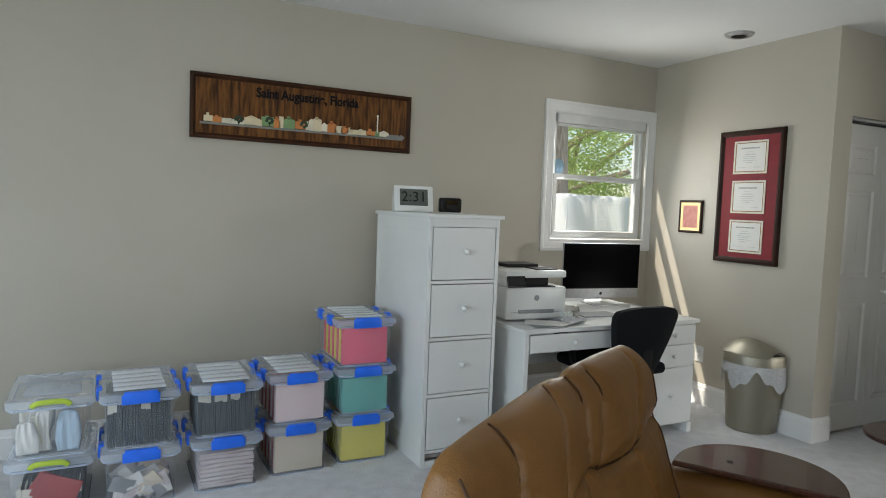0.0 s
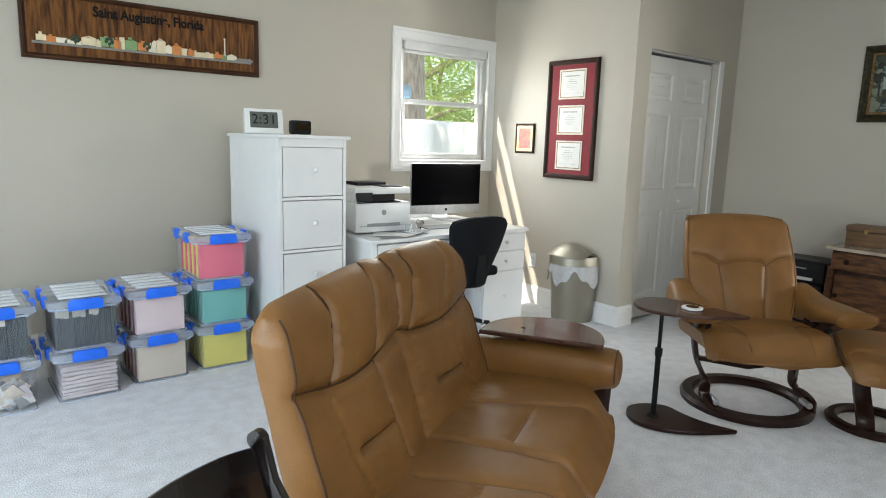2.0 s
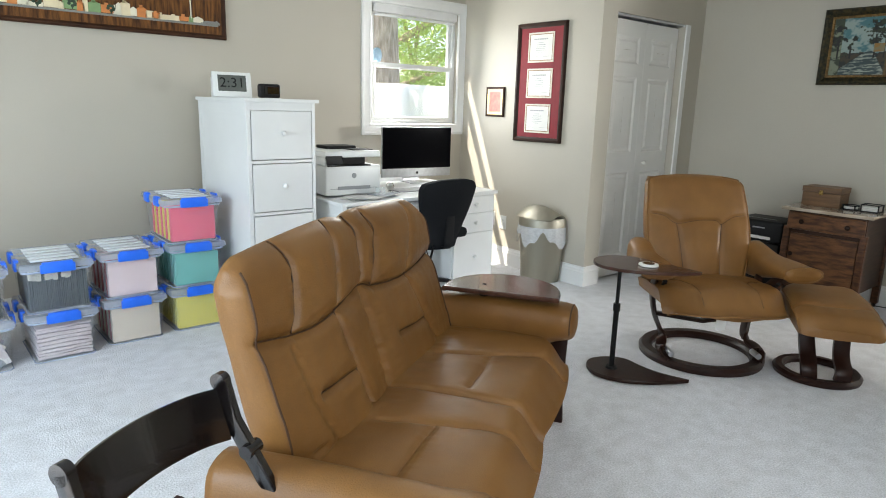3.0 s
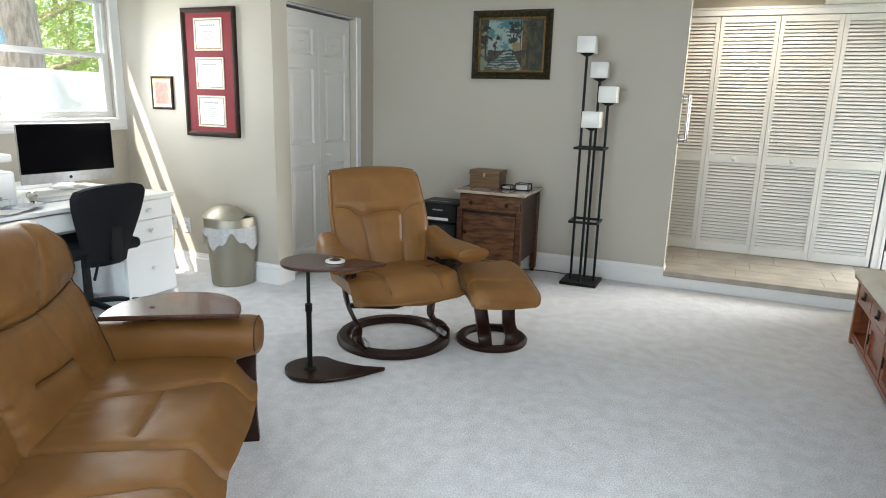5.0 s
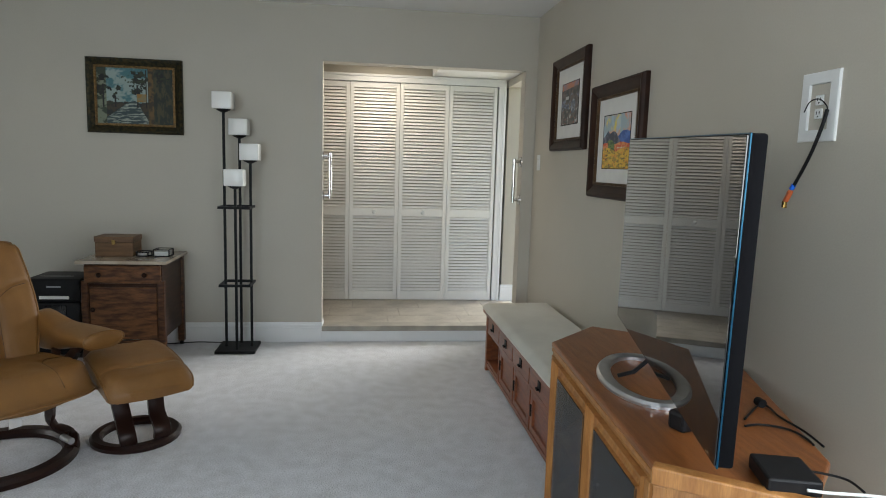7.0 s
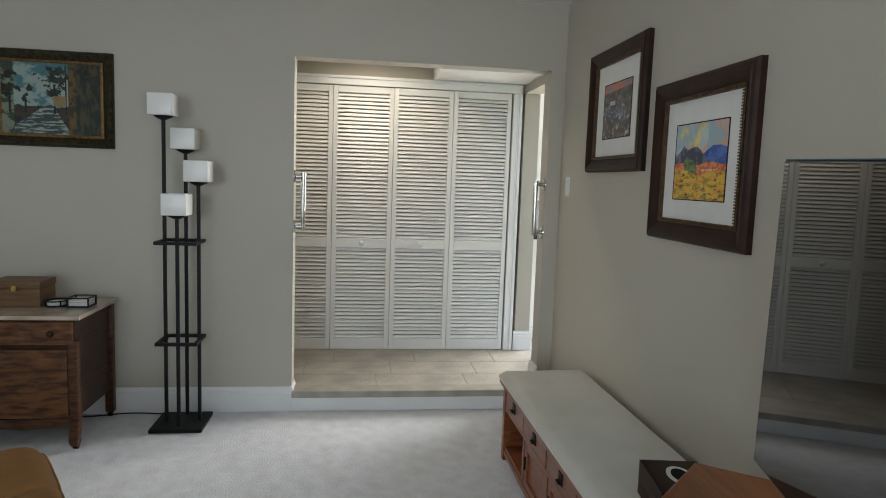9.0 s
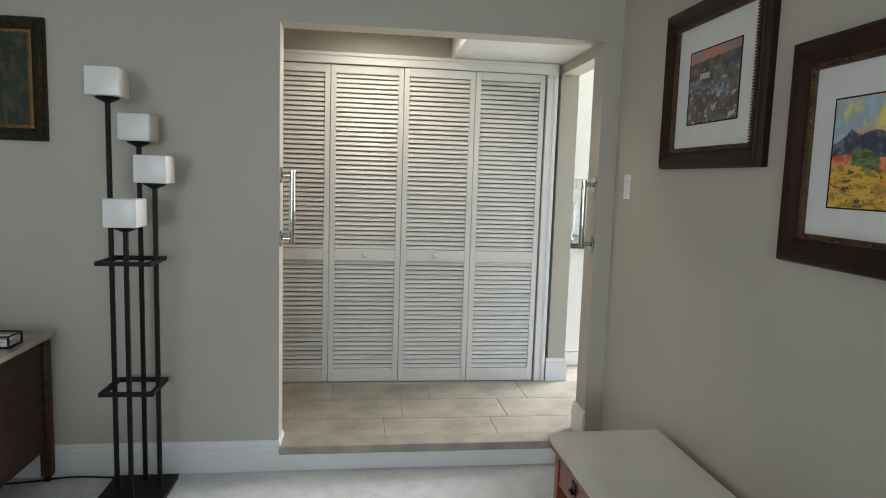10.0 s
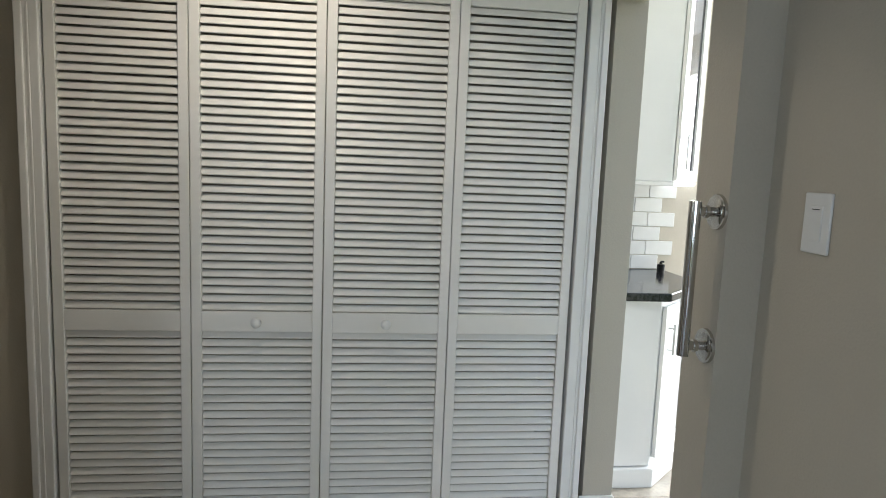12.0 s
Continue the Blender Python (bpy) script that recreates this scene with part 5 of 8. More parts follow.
        def seat_top(a, b, s=s, x0=x0, x1=x1):
            x = x0 + (x1 - x0) * a
            u_ = abs(x - x0)
            y = 0.10 - 0.56 * b
            z = 0.412 + 0.022 * math.sin(math.pi * min(1, max(0, a * 0.96 + 0.02))) ** 0.28 + 0.012 * math.sin(math.pi * b)
            roll = smoothstep(0.80, 1.0, b)
            y += -0.030 * (math.sin(math.pi * a) ** 0.7) * smoothstep(0.5, 1, b)
            y -= 0.020 * smoothstep(0.6, 0.9, b)
            z -= 0.095 * roll ** 1.4
            z -= 0.024 * math.exp(-((a * 0.62) / 0.012) ** 2)
            g = groove(u_, 0.56 * (1 - b) - 0.07, sl, 0.011)
            z -= 0.013 * g
            z += 0.006 * noise.noise(Vector((x * 40, y * 16, 6))) * g * (1.2 - g)
            z += 0.0035 * noise.noise(Vector((x * 11, y * 11, 2))) + 0.003 * noise.noise(Vector((x * 30, y * 12, 2))) * smoothstep(0.1, 0.0, abs(b - 0.22))
            return (x, y, z)

        def seat_bot(a, b, s=s, x0=x0, x1=x1):
            x = x0 + (x1 - x0) * a
            y = 0.10 - 0.53 * b
            y -= 0.035 * (math.sin(math.pi * a) ** 0.7) * smoothstep(0.6, 1, b)
            return (x, y, 0.235 + 0.01 * b)

        bm = bmesh.new()
        blob_sheet(bm, 90, 76, seat_top, seat_bot)
        es = [v for v in bm.verts]
        c = part("seat_cushion", bm, LEATHER, o, smooth=True)
        for ln, wd in sl:
            pts = []
            for p in smooth_line([Vector((u_, v_, 0)) for u_, v_ in ln], 6):
                a = min(1, p.x / 0.626)
                b = 1 - (p.y + 0.07) / 0.56
                f = Vector(seat_top(a, b))
                pts.append(f + Vector((0, 0, 0.0004)))
            piping("seam", pts, 0.0022, c, LEATHER)
    bm = bmesh.new()
    box(bm, -0.62, 0.62, -0.40, 0.12, 0.20, 0.275, 0.02, 3)
    part("seat_base", bm, LEATHER, o, smooth=True)
    # arms
    for s in (-1, 1):
        bm = bmesh.new()
        n, k_ = 26, 28

        def sect(t):
            y = 0.16 - 0.63 * t
            zt = 0.545 + 0.012 * math.sin(t * 3) + 0.006 * smoothstep(0.8, 1, t)
            w_ = 0.072 + 0.016 * smoothstep(0.3, 0.9, t) + 0.022 * smoothstep(0.80, 1.0, t)
            xc = 0.715 + 0.014 * smoothstep(0.2, 1, t)
            zb = 0.30 + 0.10 * smoothstep(0.55, 1.0, t)
            endr = 0.70 + 0.30 * math.sqrt(max(0, 1 - ((t - 0.82) / 0.18) ** 2)) if t > 0.82 else 1
            return y, zt, w_ * (0.55 + 0.45 * endr), xc, zb, endr

        rings = []
        for i in range(n + 1):
            y, zt, w_, xc, zb, endr = sect(i / n)
            ring = []
            for j in range(k_):
                a = 2 * math.pi * j / k_
                cx_, cz_ = math.cos(a), math.sin(a)
                hh_ = (zt - zb) / 2 * (0.7 + 0.3 * endr)
                sx = abs(cx_) ** 0.75 * (1 if cx_ > 0 else -1)
                sz = abs(cz_) ** 0.62 * (1 if cz_ > 0 else -1)
                taper = 1 - 0.35 * max(0, -sz)
                xx = xc + w_ * sx * taper
                zz_ = (zt + zb) / 2 + hh_ * sz
                wr = 0.003 * noise.noise(Vector((a * 2, y * 12, s)))
                ring.append(bm.verts.new((s * (xx + wr), y - 0.012 * (1 - endr), zz_ + wr)))
            rings.append(ring)
        for a, b in zip(rings, rings[1:]):
            for j in range(k_):
                bm.faces.new((a[j], a[(j + 1) % k_], b[(j + 1) % k_], b[j]))
        lip = [v.co.copy() for v in rings[-1]]
        mid_ = sum(lip, Vector()) / k_
        last = rings[-1]
        for f_, dy in ((0.90, 0.012), (0.72, 0.020), (0.40, 0.025), (0.08, 0.027)):
            ring = [bm.verts.new(mid_ + (p - mid_) * f_ + Vector((0, -dy, 0))) for p in lip]
            for j in range(k_):
                bm.faces.new((last[j], last[(j + 1) % k_], ring[(j + 1) % k_], ring[j]))
            last = ring
        bm.faces.new(rings[0])
        bm.faces.new(last)
        bmesh.ops.recalc_face_normals(bm, faces=bm.faces[:])
        arm = part("armrest", bm, LEATHER, o, smooth="all")
        piping("edge_piping", [p + Vector((0, -0.003, 0)) for p in lip[:k_ // 2 + 2]], 0.0028, arm)
        bm = bmesh.new()
        ribbon(bm, smooth_line([(s * 0.785, 0.20, 0.42), (s * 0.79, 0.0, 0.40), (s * 0.792, -0.25, 0.40), (s * 0.79, -0.42, 0.43)], 5), 0.07, 0.022, side=(0, 0, 1))
        rail = part("side_rail", bm, ESPRESSO, o, smooth=True)
        for y0, y1, dz_ in ((-0.42, -0.425, 0.0), (0.20, 0.30, 0.0)):
            bm = bmesh.new()
            ribbon(bm, [(s * 0.79, y0, 0.44), (s * 0.79, y0 + (y1 - y0) * 0.4, 0.30), (s * 0.785, y1, 0.12), (s * 0.785, y1, 0.0)], [0.085, 0.07, 0.062, 0.075], [0.03, 0.034, 0.036, 0.04], side=(0, 1, 0))
            part("leg", bm, ESPRESSO, o, smooth=True)
    # wooden swing tray on the far arm
    bm = bmesh.new()
    pts = [(0.600 + 0.012 * math.sin(math.pi * k / 10), 0.055 - 0.47 * k / 10) for k in range(11)]
    pts = [(0.622, 0.06 - 0.49 * k / 10) for k in range(11)] + [(0.622 + 0.30 * math.sin(math.pi * (k + 1) / 22) ** 0.75, -0.43 + 0.49 * (1 - math.cos(math.pi * (k + 1) / 22)) / 2) for k in range(21)]
    prism(bm, pts, 0.583, 0.602, 0.005)
    tr = thing("arm_tray", "half-moon mahogany tray resting on the sofa's arm", "tray", at=(1.589, 1.329, 0), turn=32)
    part("tray_top", bm, MAHOG, tr)
    bm = bmesh.new()
    cyl(bm, (0.72, -0.10, 0.6015), (0.72, -0.10, 0.6032), 0.010, seg=18)
    cyl(bm, (0.72, -0.10, 0.555), (0.72, -0.10, 0.583), 0.022, seg=18)
    part("pivot", bm, BLACK, tr)
    return o


sofa()


def ring_base(bm, r_out, r_in, h, tilt=0.0):
    prof = [(r_in, 0.002), (r_in - 0.002, h * 0.6), (r_in + 0.012, h), (r_out - 0.014, h), (r_out, h * 0.6), (r_out - 0.004, 0.002)]
    seg = 56
    rings = []
    for i in range(seg):
        a = 2 * math.pi * i / seg
        rings.append([bm.verts.new((r * math.cos(a), r * math.sin(a), z)) for r, z in prof])
    for i in range(seg):
        a, b = rings[i], rings[(i + 1) % seg]
        for k in range(6):
            bm.faces.new((a[k], b[k], b[(k + 1) % 6], a[(k + 1) % 6]))
    bmesh.ops.recalc_face_normals(bm, faces=bm.faces[:])


CH_AT, CH_TURN = (3.765, 1.395), 229.5 + 90


def recliner():
    # local -y is the chair's front
    o = thing("recliner_chair", "tan leather swivel recliner on a round dark wooden ring base", "armchair", at=(*CH_AT, 0), turn=CH_TURN)
    bm = bmesh.new()
    ring_base(bm, 0.335, 0.262, 0.042)
    part("ring_base", bm, ESPRESSO, o, smooth=True)
    for s in (-1, 1):
        bm = bmesh.new()
        pts = smooth_line([(s * 0.235, -0.19, 0.035), (s * 0.27, -0.13, 0.075), (s * 0.235, -0.02, 0.12), (s * 0.265, 0.04, 0.22), (s * 0.285, 0.05, 0.34), (s * 0.29, 0.02, 0.46)], 6)
        ribbon(bm, pts, 0.055, 0.024, side=(0, 1, 0.3))
        part("curved_leg", bm, ESPRESSO, o, smooth=True)
        bm = bmesh.new()
        cyl(bm, (s * 0.235, -0.20, 0.07), (s * 0.235, -0.12, 0.07), 0.016, seg=14)
        part("roller", bm, ALU, o, smooth=True)
        bm = bmesh.new()
        cyl(bm, (s * 0.27, -0.06, 0.41), (s * 0.315, -0.06, 0.41), 0.028, seg=18)
        part("recline_knob", bm, BLACK, o, smooth=True)
        bm = bmesh.new()
        ribbon(bm, smooth_line([(s * 0.275, 0.03, 0.39), (s * 0.285, -0.08, 0.40), (s * 0.30, -0.17, 0.47)], 5), 0.022, 0.012, side=(1, 0, 0))
        part("arm_bracket", bm, BLACK, o, smooth=True)
    bm = bmesh.new()
    ribbon(bm, [(-0.27, 0.03, 0.23), (0, 0.03, 0.19), (0.27, 0.03, 0.23)], 0.05, 0.02, side=(0, 1, 0))
    part("cross_bar", bm, ESPRESSO, o, smooth=True)
    # seat
    hw = 0.328
    sl = [([(-0.30, -0.02), (-0.17, -0.10), (-0.15, -0.34)], 1.2), ([(0.30, -0.02), (0.17, -0.10), (0.15, -0.34)], 1.2)]

    def st(a, b):
        x = (2 * a - 1) * hw
        front_r = 0.23 * (1 - math.sqrt(max(0, 1 - (2 * a - 1) ** 2 * 0.92)))
        y = 0.20 - (0.63 - front_r) * b
        z = 0.425 + 0.03 * math.cos((2 * a - 1) * 1.35) + 0.018 * math.sin(math.pi * min(1, b * 1.1)) - 0.098 * smoothstep(0.72, 1, b) ** 1.3
        z -= 0.02 * (1 - smoothstep(0, 0.14, 1 - abs(2 * a - 1)))
        z -= 0.012 * groove(x, y, sl, 0.012)
        z += 0.0035 * noise.noise(Vector((x * 12, y * 12, 4)))
        z += 0.045 * b * 0.6 - 0.02
        return (x, y, z)

    def sb(a, b):
        x = (2 * a - 1) * (hw - 0.012)
        front_r = 0.23 * (1 - math.sqrt(max(0, 1 - (2 * a - 1) ** 2 * 0.92)))
        return (x, 0.20 - (0.612 - front_r) * b, 0.32 + 0.012 * b + 0.02 * abs(2 * a - 1))
    bm = bmesh.new()
    blob_sheet(bm, 56, 50, st, sb)
    sc = part("seat_cushion", bm, LEATHER, o, smooth=True)
    for ln, wd in sl:
        pts = []
        for p in smooth_line([Vector((x, y, 0)) for x, y in ln], 6):
            a = (p.x / hw + 1) / 2
            fr = 0.23 * (1 - math.sqrt(max(0, 1 - (2 * a - 1) ** 2 * 0.92)))
            pts.append(Vector(st(a, (0.20 - p.y) / (0.63 - fr))) + Vector((0, 0, 0.0006)))
        piping("seam", pts, 0.0016, sc)
    pts = []
    for k in range(33):
        a = 0.02 + 0.96 * k / 32
        p = Vector(st(a, 1.0))
        pts.append(p + Vector((0, -0.003, -0.004)))
    piping("edge_piping", pts, 0.005, sc, LEATHER)
    # back
    bl = [([(-0.27, 0.765), (-0.20, 0.755), (-0.13, 0.715), (0.0, 0.735), (0.10, 0.735), (0.13, 0.715), (0.20, 0.755), (0.27, 0.765)], 1.1),
          ([(-0.13, 0.715), (-0.115, 0.60), (-0.10, 0.42)], 1.1), ([(0.13, 0.715), (0.115, 0.60), (0.10, 0.42)], 1.1)]

    def shape(a, b):
        u_ = 2 * a - 1
        z = 0.37 + (0.985 - 0.37) * b - 0.022 * (abs(u_) ** 2.5) * smoothstep(0.7, 1, b)
        hw_ = 0.245 + 0.058 * smoothstep(0.0, 0.45, b) - 0.018 * smoothstep(0.55, 1.0, b)
        if b > 0.93:
            hw_ -= 0.03 * ((b - 0.93) / 0.07) ** 2
        return u_ * hw_, z, u_

    def bl_lean(z):
        return 0.09 + (z - 0.42) * 0.44 + 0.06 * max(0, z - 0.8)

    def bf(a, b):
        x, z, u_ = shape(a, b)
        rt = (1 - math.sqrt(max(0, 1 - (1 - min(1, (1 - b) / 0.10)) ** 2))) * 0.055
        sd = (1 - math.sqrt(max(0, 1 - (1 - min(1, (1 - abs(u_)) / 0.10)) ** 2))) * 0.045
        puff = 0.022 * (1 - u_ * u_) + 0.014 * smoothstep(0.72, 0.80, z) * (1 - u_ ** 4)
        wr = 0.004 * noise.noise(Vector((x * 12, z * 6, 31))) * (1 - smoothstep(0.5, 0.7, z)) + 0.0025 * noise.noise(Vector((x * 25, z * 12, 33)))
        return (x, bl_lean(z) - puff + 0.016 * groove(x, z, bl) + rt + sd + wr, z)

    def bb(a, b):
        x, z, u_ = shape(a, b)
        rt = (1 - math.sqrt(max(0, 1 - (1 - min(1, (1 - b) / 0.10)) ** 2))) * 0.05
        return (x, bl_lean(z) + 0.115 - 0.03 * b - rt - 0.03 * u_ ** 4, z)
    bm = bmesh.new()
    blob_sheet(bm, 70, 80, bf, bb)
    bk = part("backrest", bm, LEATHER, o, smooth="all")
    for ln, wd in bl:
        pts = []
        for p in smooth_line([Vector((x, 0, z)) for x, z in ln], 5):
            b = (p.z - 0.37) / 0.615
            hw_ = shape(1, b)[0]
            pts.append(Vector(bf(min(1, max(0, (p.x / hw_ + 1) / 2)), b)) + Vector((0, -0.0006, 0)))
        piping("seam", pts, 0.0017, bk)
    for s in (-1, 1):
        piping("edge_piping", [Vector(bf(0.5 + s * 0.485, 0.05 + 0.92 * k / 26)) + Vector((s * 0.003, -0.001, 0)) for k in range(27)], 0.0045, bk, LEATHER)
    # arms
    for s in (-1, 1):
        bm = bmesh.new()
        rings = []
        n, k_ = 24, 24
        for i in range(n + 1):
            t = i / n
            y = 0.22 - 0.49 * t
            top_ = 0.628 - 0.038 * smoothstep(0, 0.45, t) - 0.006 * t
            low_ = 0.425 + 0.075 * smoothstep(0.0, 0.95, t)
            w_ = 0.064 + 0.034 * smoothstep(0.1, 0.75, t)
            xc = 0.338 + 0.030 * smoothstep(0, 1, t)
            ring = []
            for j in range(k_):
                ca, sa = math.cos(2 * math.pi * j / k_), math.sin(2 * math.pi * j / k_)
                ux, uz = abs(ca) ** 0.65 * (1 if ca > 0 else -1), abs(sa) ** 0.55 * (1 if sa > 0 else -1)
                ring.append(bm.verts.new((s * (xc + w_ * ux * (1 - 0.18 * max(0, -uz))), y + 0.018 * max(0, -uz) * smoothstep(0.7, 1, t), (top_ + low_) / 2 + (top_ - low_) / 2 * uz - 0.012 * ux * ux * max(0, uz))))
            rings.append(ring)
        for a, b in zip(rings, rings[1:]):
            for j in range(k_):
                bm.faces.new((a[j], a[(j + 1) % k_], b[(j + 1) % k_], b[j]))
        lip = [v.co.copy() for v in rings[-1]]
        mid_ = sum(lip, Vector()) / k_
        last = rings[-1]
        for f_, dy in ((0.88, 0.007), (0.60, 0.010), (0.10, 0.011)):
            ring = [bm.verts.new(mid_ + (p - mid_) * f_ + Vector((0, -dy, 0))) for p in lip]
            for j in range(k_):
                bm.faces.new((last[j], last[(j + 1) % k_], ring[(j + 1) % k_], ring[j]))
            last = ring
        bm.faces.new(rings[0])
        bm.faces.new(last)
        bmesh.ops.recalc_face_normals(bm, faces=bm.faces[:])
        arm = part("armrest", bm, LEATHER, o, smooth="all")
        piping("edge_piping", [p + Vector((0, -0.001, 0.001)) for p in lip] + [lip[0] + Vector((0, -0.001, 0.001))], 0.004, arm, LEATHER)
        bm = bmesh.new()
        ribbon(bm, smooth_line([(s * 0.335, -0.13, 0.51), (s * 0.32, -0.06, 0.44), (s * 0.30, 0.02, 0.36)], 5), 0.05, 0.02, side=(0, 1, 0))
        part("arm_support", bm, ESPRESSO, o, smooth=True)
    bm = bmesh.new()
    box(bm, -0.025, 0.025, -0.242, -0.240, 0.255, 0.325)
    part("tag", bm, PAPER, o, "white paper tag", m=pose(-0.02, 0.0, 0, 4, 0, 0))
    return o


recliner()


def footstool():
    f = Vector((math.cos(radians(229.5)), math.sin(radians(229.5)), 0))
    o = thing("footstool", "tan leather footstool on a round dark wooden ring base", "footstool", at=(4.012, 0.867, 0), turn=CH_TURN - 16)
    bm = bmesh.new()
    ring_base(bm, 0.212, 0.155, 0.036)
    part("ring_base", bm, ESPRESSO, o, smooth=True)
    for s in (-1, 1):
        bm = bmesh.new()
        pts = smooth_line([(s * 0.075, -0.15, 0.03), (s * 0.08, -0.145, 0.08), (s * 0.078, -0.075, 0.14), (s * 0.085, -0.03, 0.23), (s * 0.09, 0.0, 0.335)], 6)
        ribbon(bm, pts, 0.075, 0.03, side=(1, 0, 0))
        part("leg", bm, ESPRESSO, o, smooth=True)
    bm = bmesh.new()
    box(bm, -0.14, 0.14, -0.03, 0.03, 0.315, 0.34, 0.004)
    part("bracket", bm, BLACK, o)
    hw = 0.200

    def width(b):
        end = max(0.0, (b - 0.90) / 0.10)
        return hw * (0.97 - 0.20 * (1 - math.sqrt(max(0.0, 1 - end * end)))) * (0.94 + 0.06 * smoothstep(0, 0.2, b))

    def tp(a, b):
        u_ = 2 * a - 1
        y = 0.20 - (0.53 - 0.02 * u_ * u_) * b
        hw_ = width(b)
        z = 0.452 - 0.062 * b + 0.020 * math.sin(math.pi * b) - 0.045 * abs(u_) ** 7 - 0.045 * smoothstep(0.86, 1, b) ** 1.6 - 0.03 * (1 - smoothstep(0, 0.12, b)) ** 2
        if abs(y + 0.14) < 0.1:
            z -= 0.007 * math.exp(-((y + 0.14 + 0.03 * (1 - u_ * u_)) / 0.010) ** 2)
        z += 0.003 * noise.noise(Vector((u_ * 3, y * 12, 14)))
        return (u_ * hw_, y, z)

    def bt(a, b):
        u_ = 2 * a - 1
        return (u_ * width(b) * 0.97, 0.19 - (0.515 - 0.02 * u_ * u_) * b, 0.335 - 0.035 * b)
    bm = bmesh.new()
    blob_sheet(bm, 40, 46, tp, bt)
    part("cushion", bm, LEATHER, o, smooth=True)
    for s in (-1, 1):
        piping("edge_piping", [Vector(tp(0.5 + s * 0.49, 0.02 + 0.95 * k / 22)) + Vector((s * 0.004, 0, -0.004)) for k in range(23)], 0.0045, o, LEATHER)


footstool()


def comet(scale_, tipx, n=20):
    """The outline of a comet-shaped slab: round at one end, drawn out to a point at the other."""
    pts = []
    for k in range(n + 1):
        a = math.pi * (0.32 + 1.36 * k / n)
        pts.append((-0.005 + 0.165 * math.cos(a), 0.045 + 0.165 * math.sin(a)))
    return pts


def side_table():
    o = thing("side_table", "small mahogany side table on one black post with a comet-shaped foot", "side table", at=(3.137, 1.55, 0), turn=-62.7)
    # local x points to the tip, y away from the path
    top_pts = smooth_line([(0.385, 0.03, 0), (0.20, 0.13, 0), (0.06, 0.20, 0), (-0.06, 0.195, 0), (-0.135, 0.11, 0), (-0.135, 0.0, 0), (-0.07, -0.085, 0), (0.06, -0.115, 0), (0.20, -0.085, 0), (0.31, -0.03, 0), (0.378, 0.012, 0)], 6)
    bm = bmesh.new()
    prism(bm, [(p.x, p.y) for p in top_pts[::-1]], 0.568, 0.584, 0.004)
    part("tabletop", bm, MAHOG, o)
    base = smooth_line([(0.385, 0.02, 0), (0.25, 0.045, 0), (0.14, 0.10, 0), (0.05, 0.165, 0), (-0.05, 0.15, 0), (-0.125, 0.08, 0), (-0.125, -0.02, 0), (-0.06, -0.11, 0), (0.06, -0.135, 0), (0.20, -0.10, 0), (0.32, -0.03, 0), (0.383, 0.012, 0)], 6)
    bm = bmesh.new()
    prism(bm, [(p.x, p.y) for p in base[::-1]], 0.004, 0.024, 0.005)
    part("foot", bm, ESPRESSO, o)
    bm = bmesh.new()
    cyl(bm, (0, 0, 0.024), (0, 0, 0.034), 0.032, 0.026, 24)
    cyl(bm, (0, 0, 0.034), (0, 0, 0.36), 0.0135, seg=18)
    cyl(bm, (0, 0, 0.36), (0, 0, 0.562), 0.0095, seg=18)
    cyl(bm, (0, 0, 0.335), (0, 0, 0.375), 0.018, seg=18)
    part("post", bm, BLACK, o, smooth=True)
    bm = bmesh.new()
    box(bm, -0.06, 0.06, -0.03, 0.03, 0.558, 0.568, 0.002)
    part("bracket", bm, BLACK, o)
    c = thing("phone_charger", "round white charging disc with a dark face on the side table", "charger", at=(3.137 + 0.06, 1.50, 0.584), turn=-62.7)
    bm = bmesh.new()
    lathe(bm, [(0.045, 0.0), (0.050, 0.003), (0.048, 0.010), (0.036, 0.012)], 28, (0.06, 0, 0))
    part("rim", bm, WHITEPL, c, smooth=True)
    bm = bmesh.new()
    cyl(bm, (0.06, 0, 0.011), (0.06, 0, 0.0135), 0.030, seg=24)
    part("face", bm, SCREEN, c)


side_table()


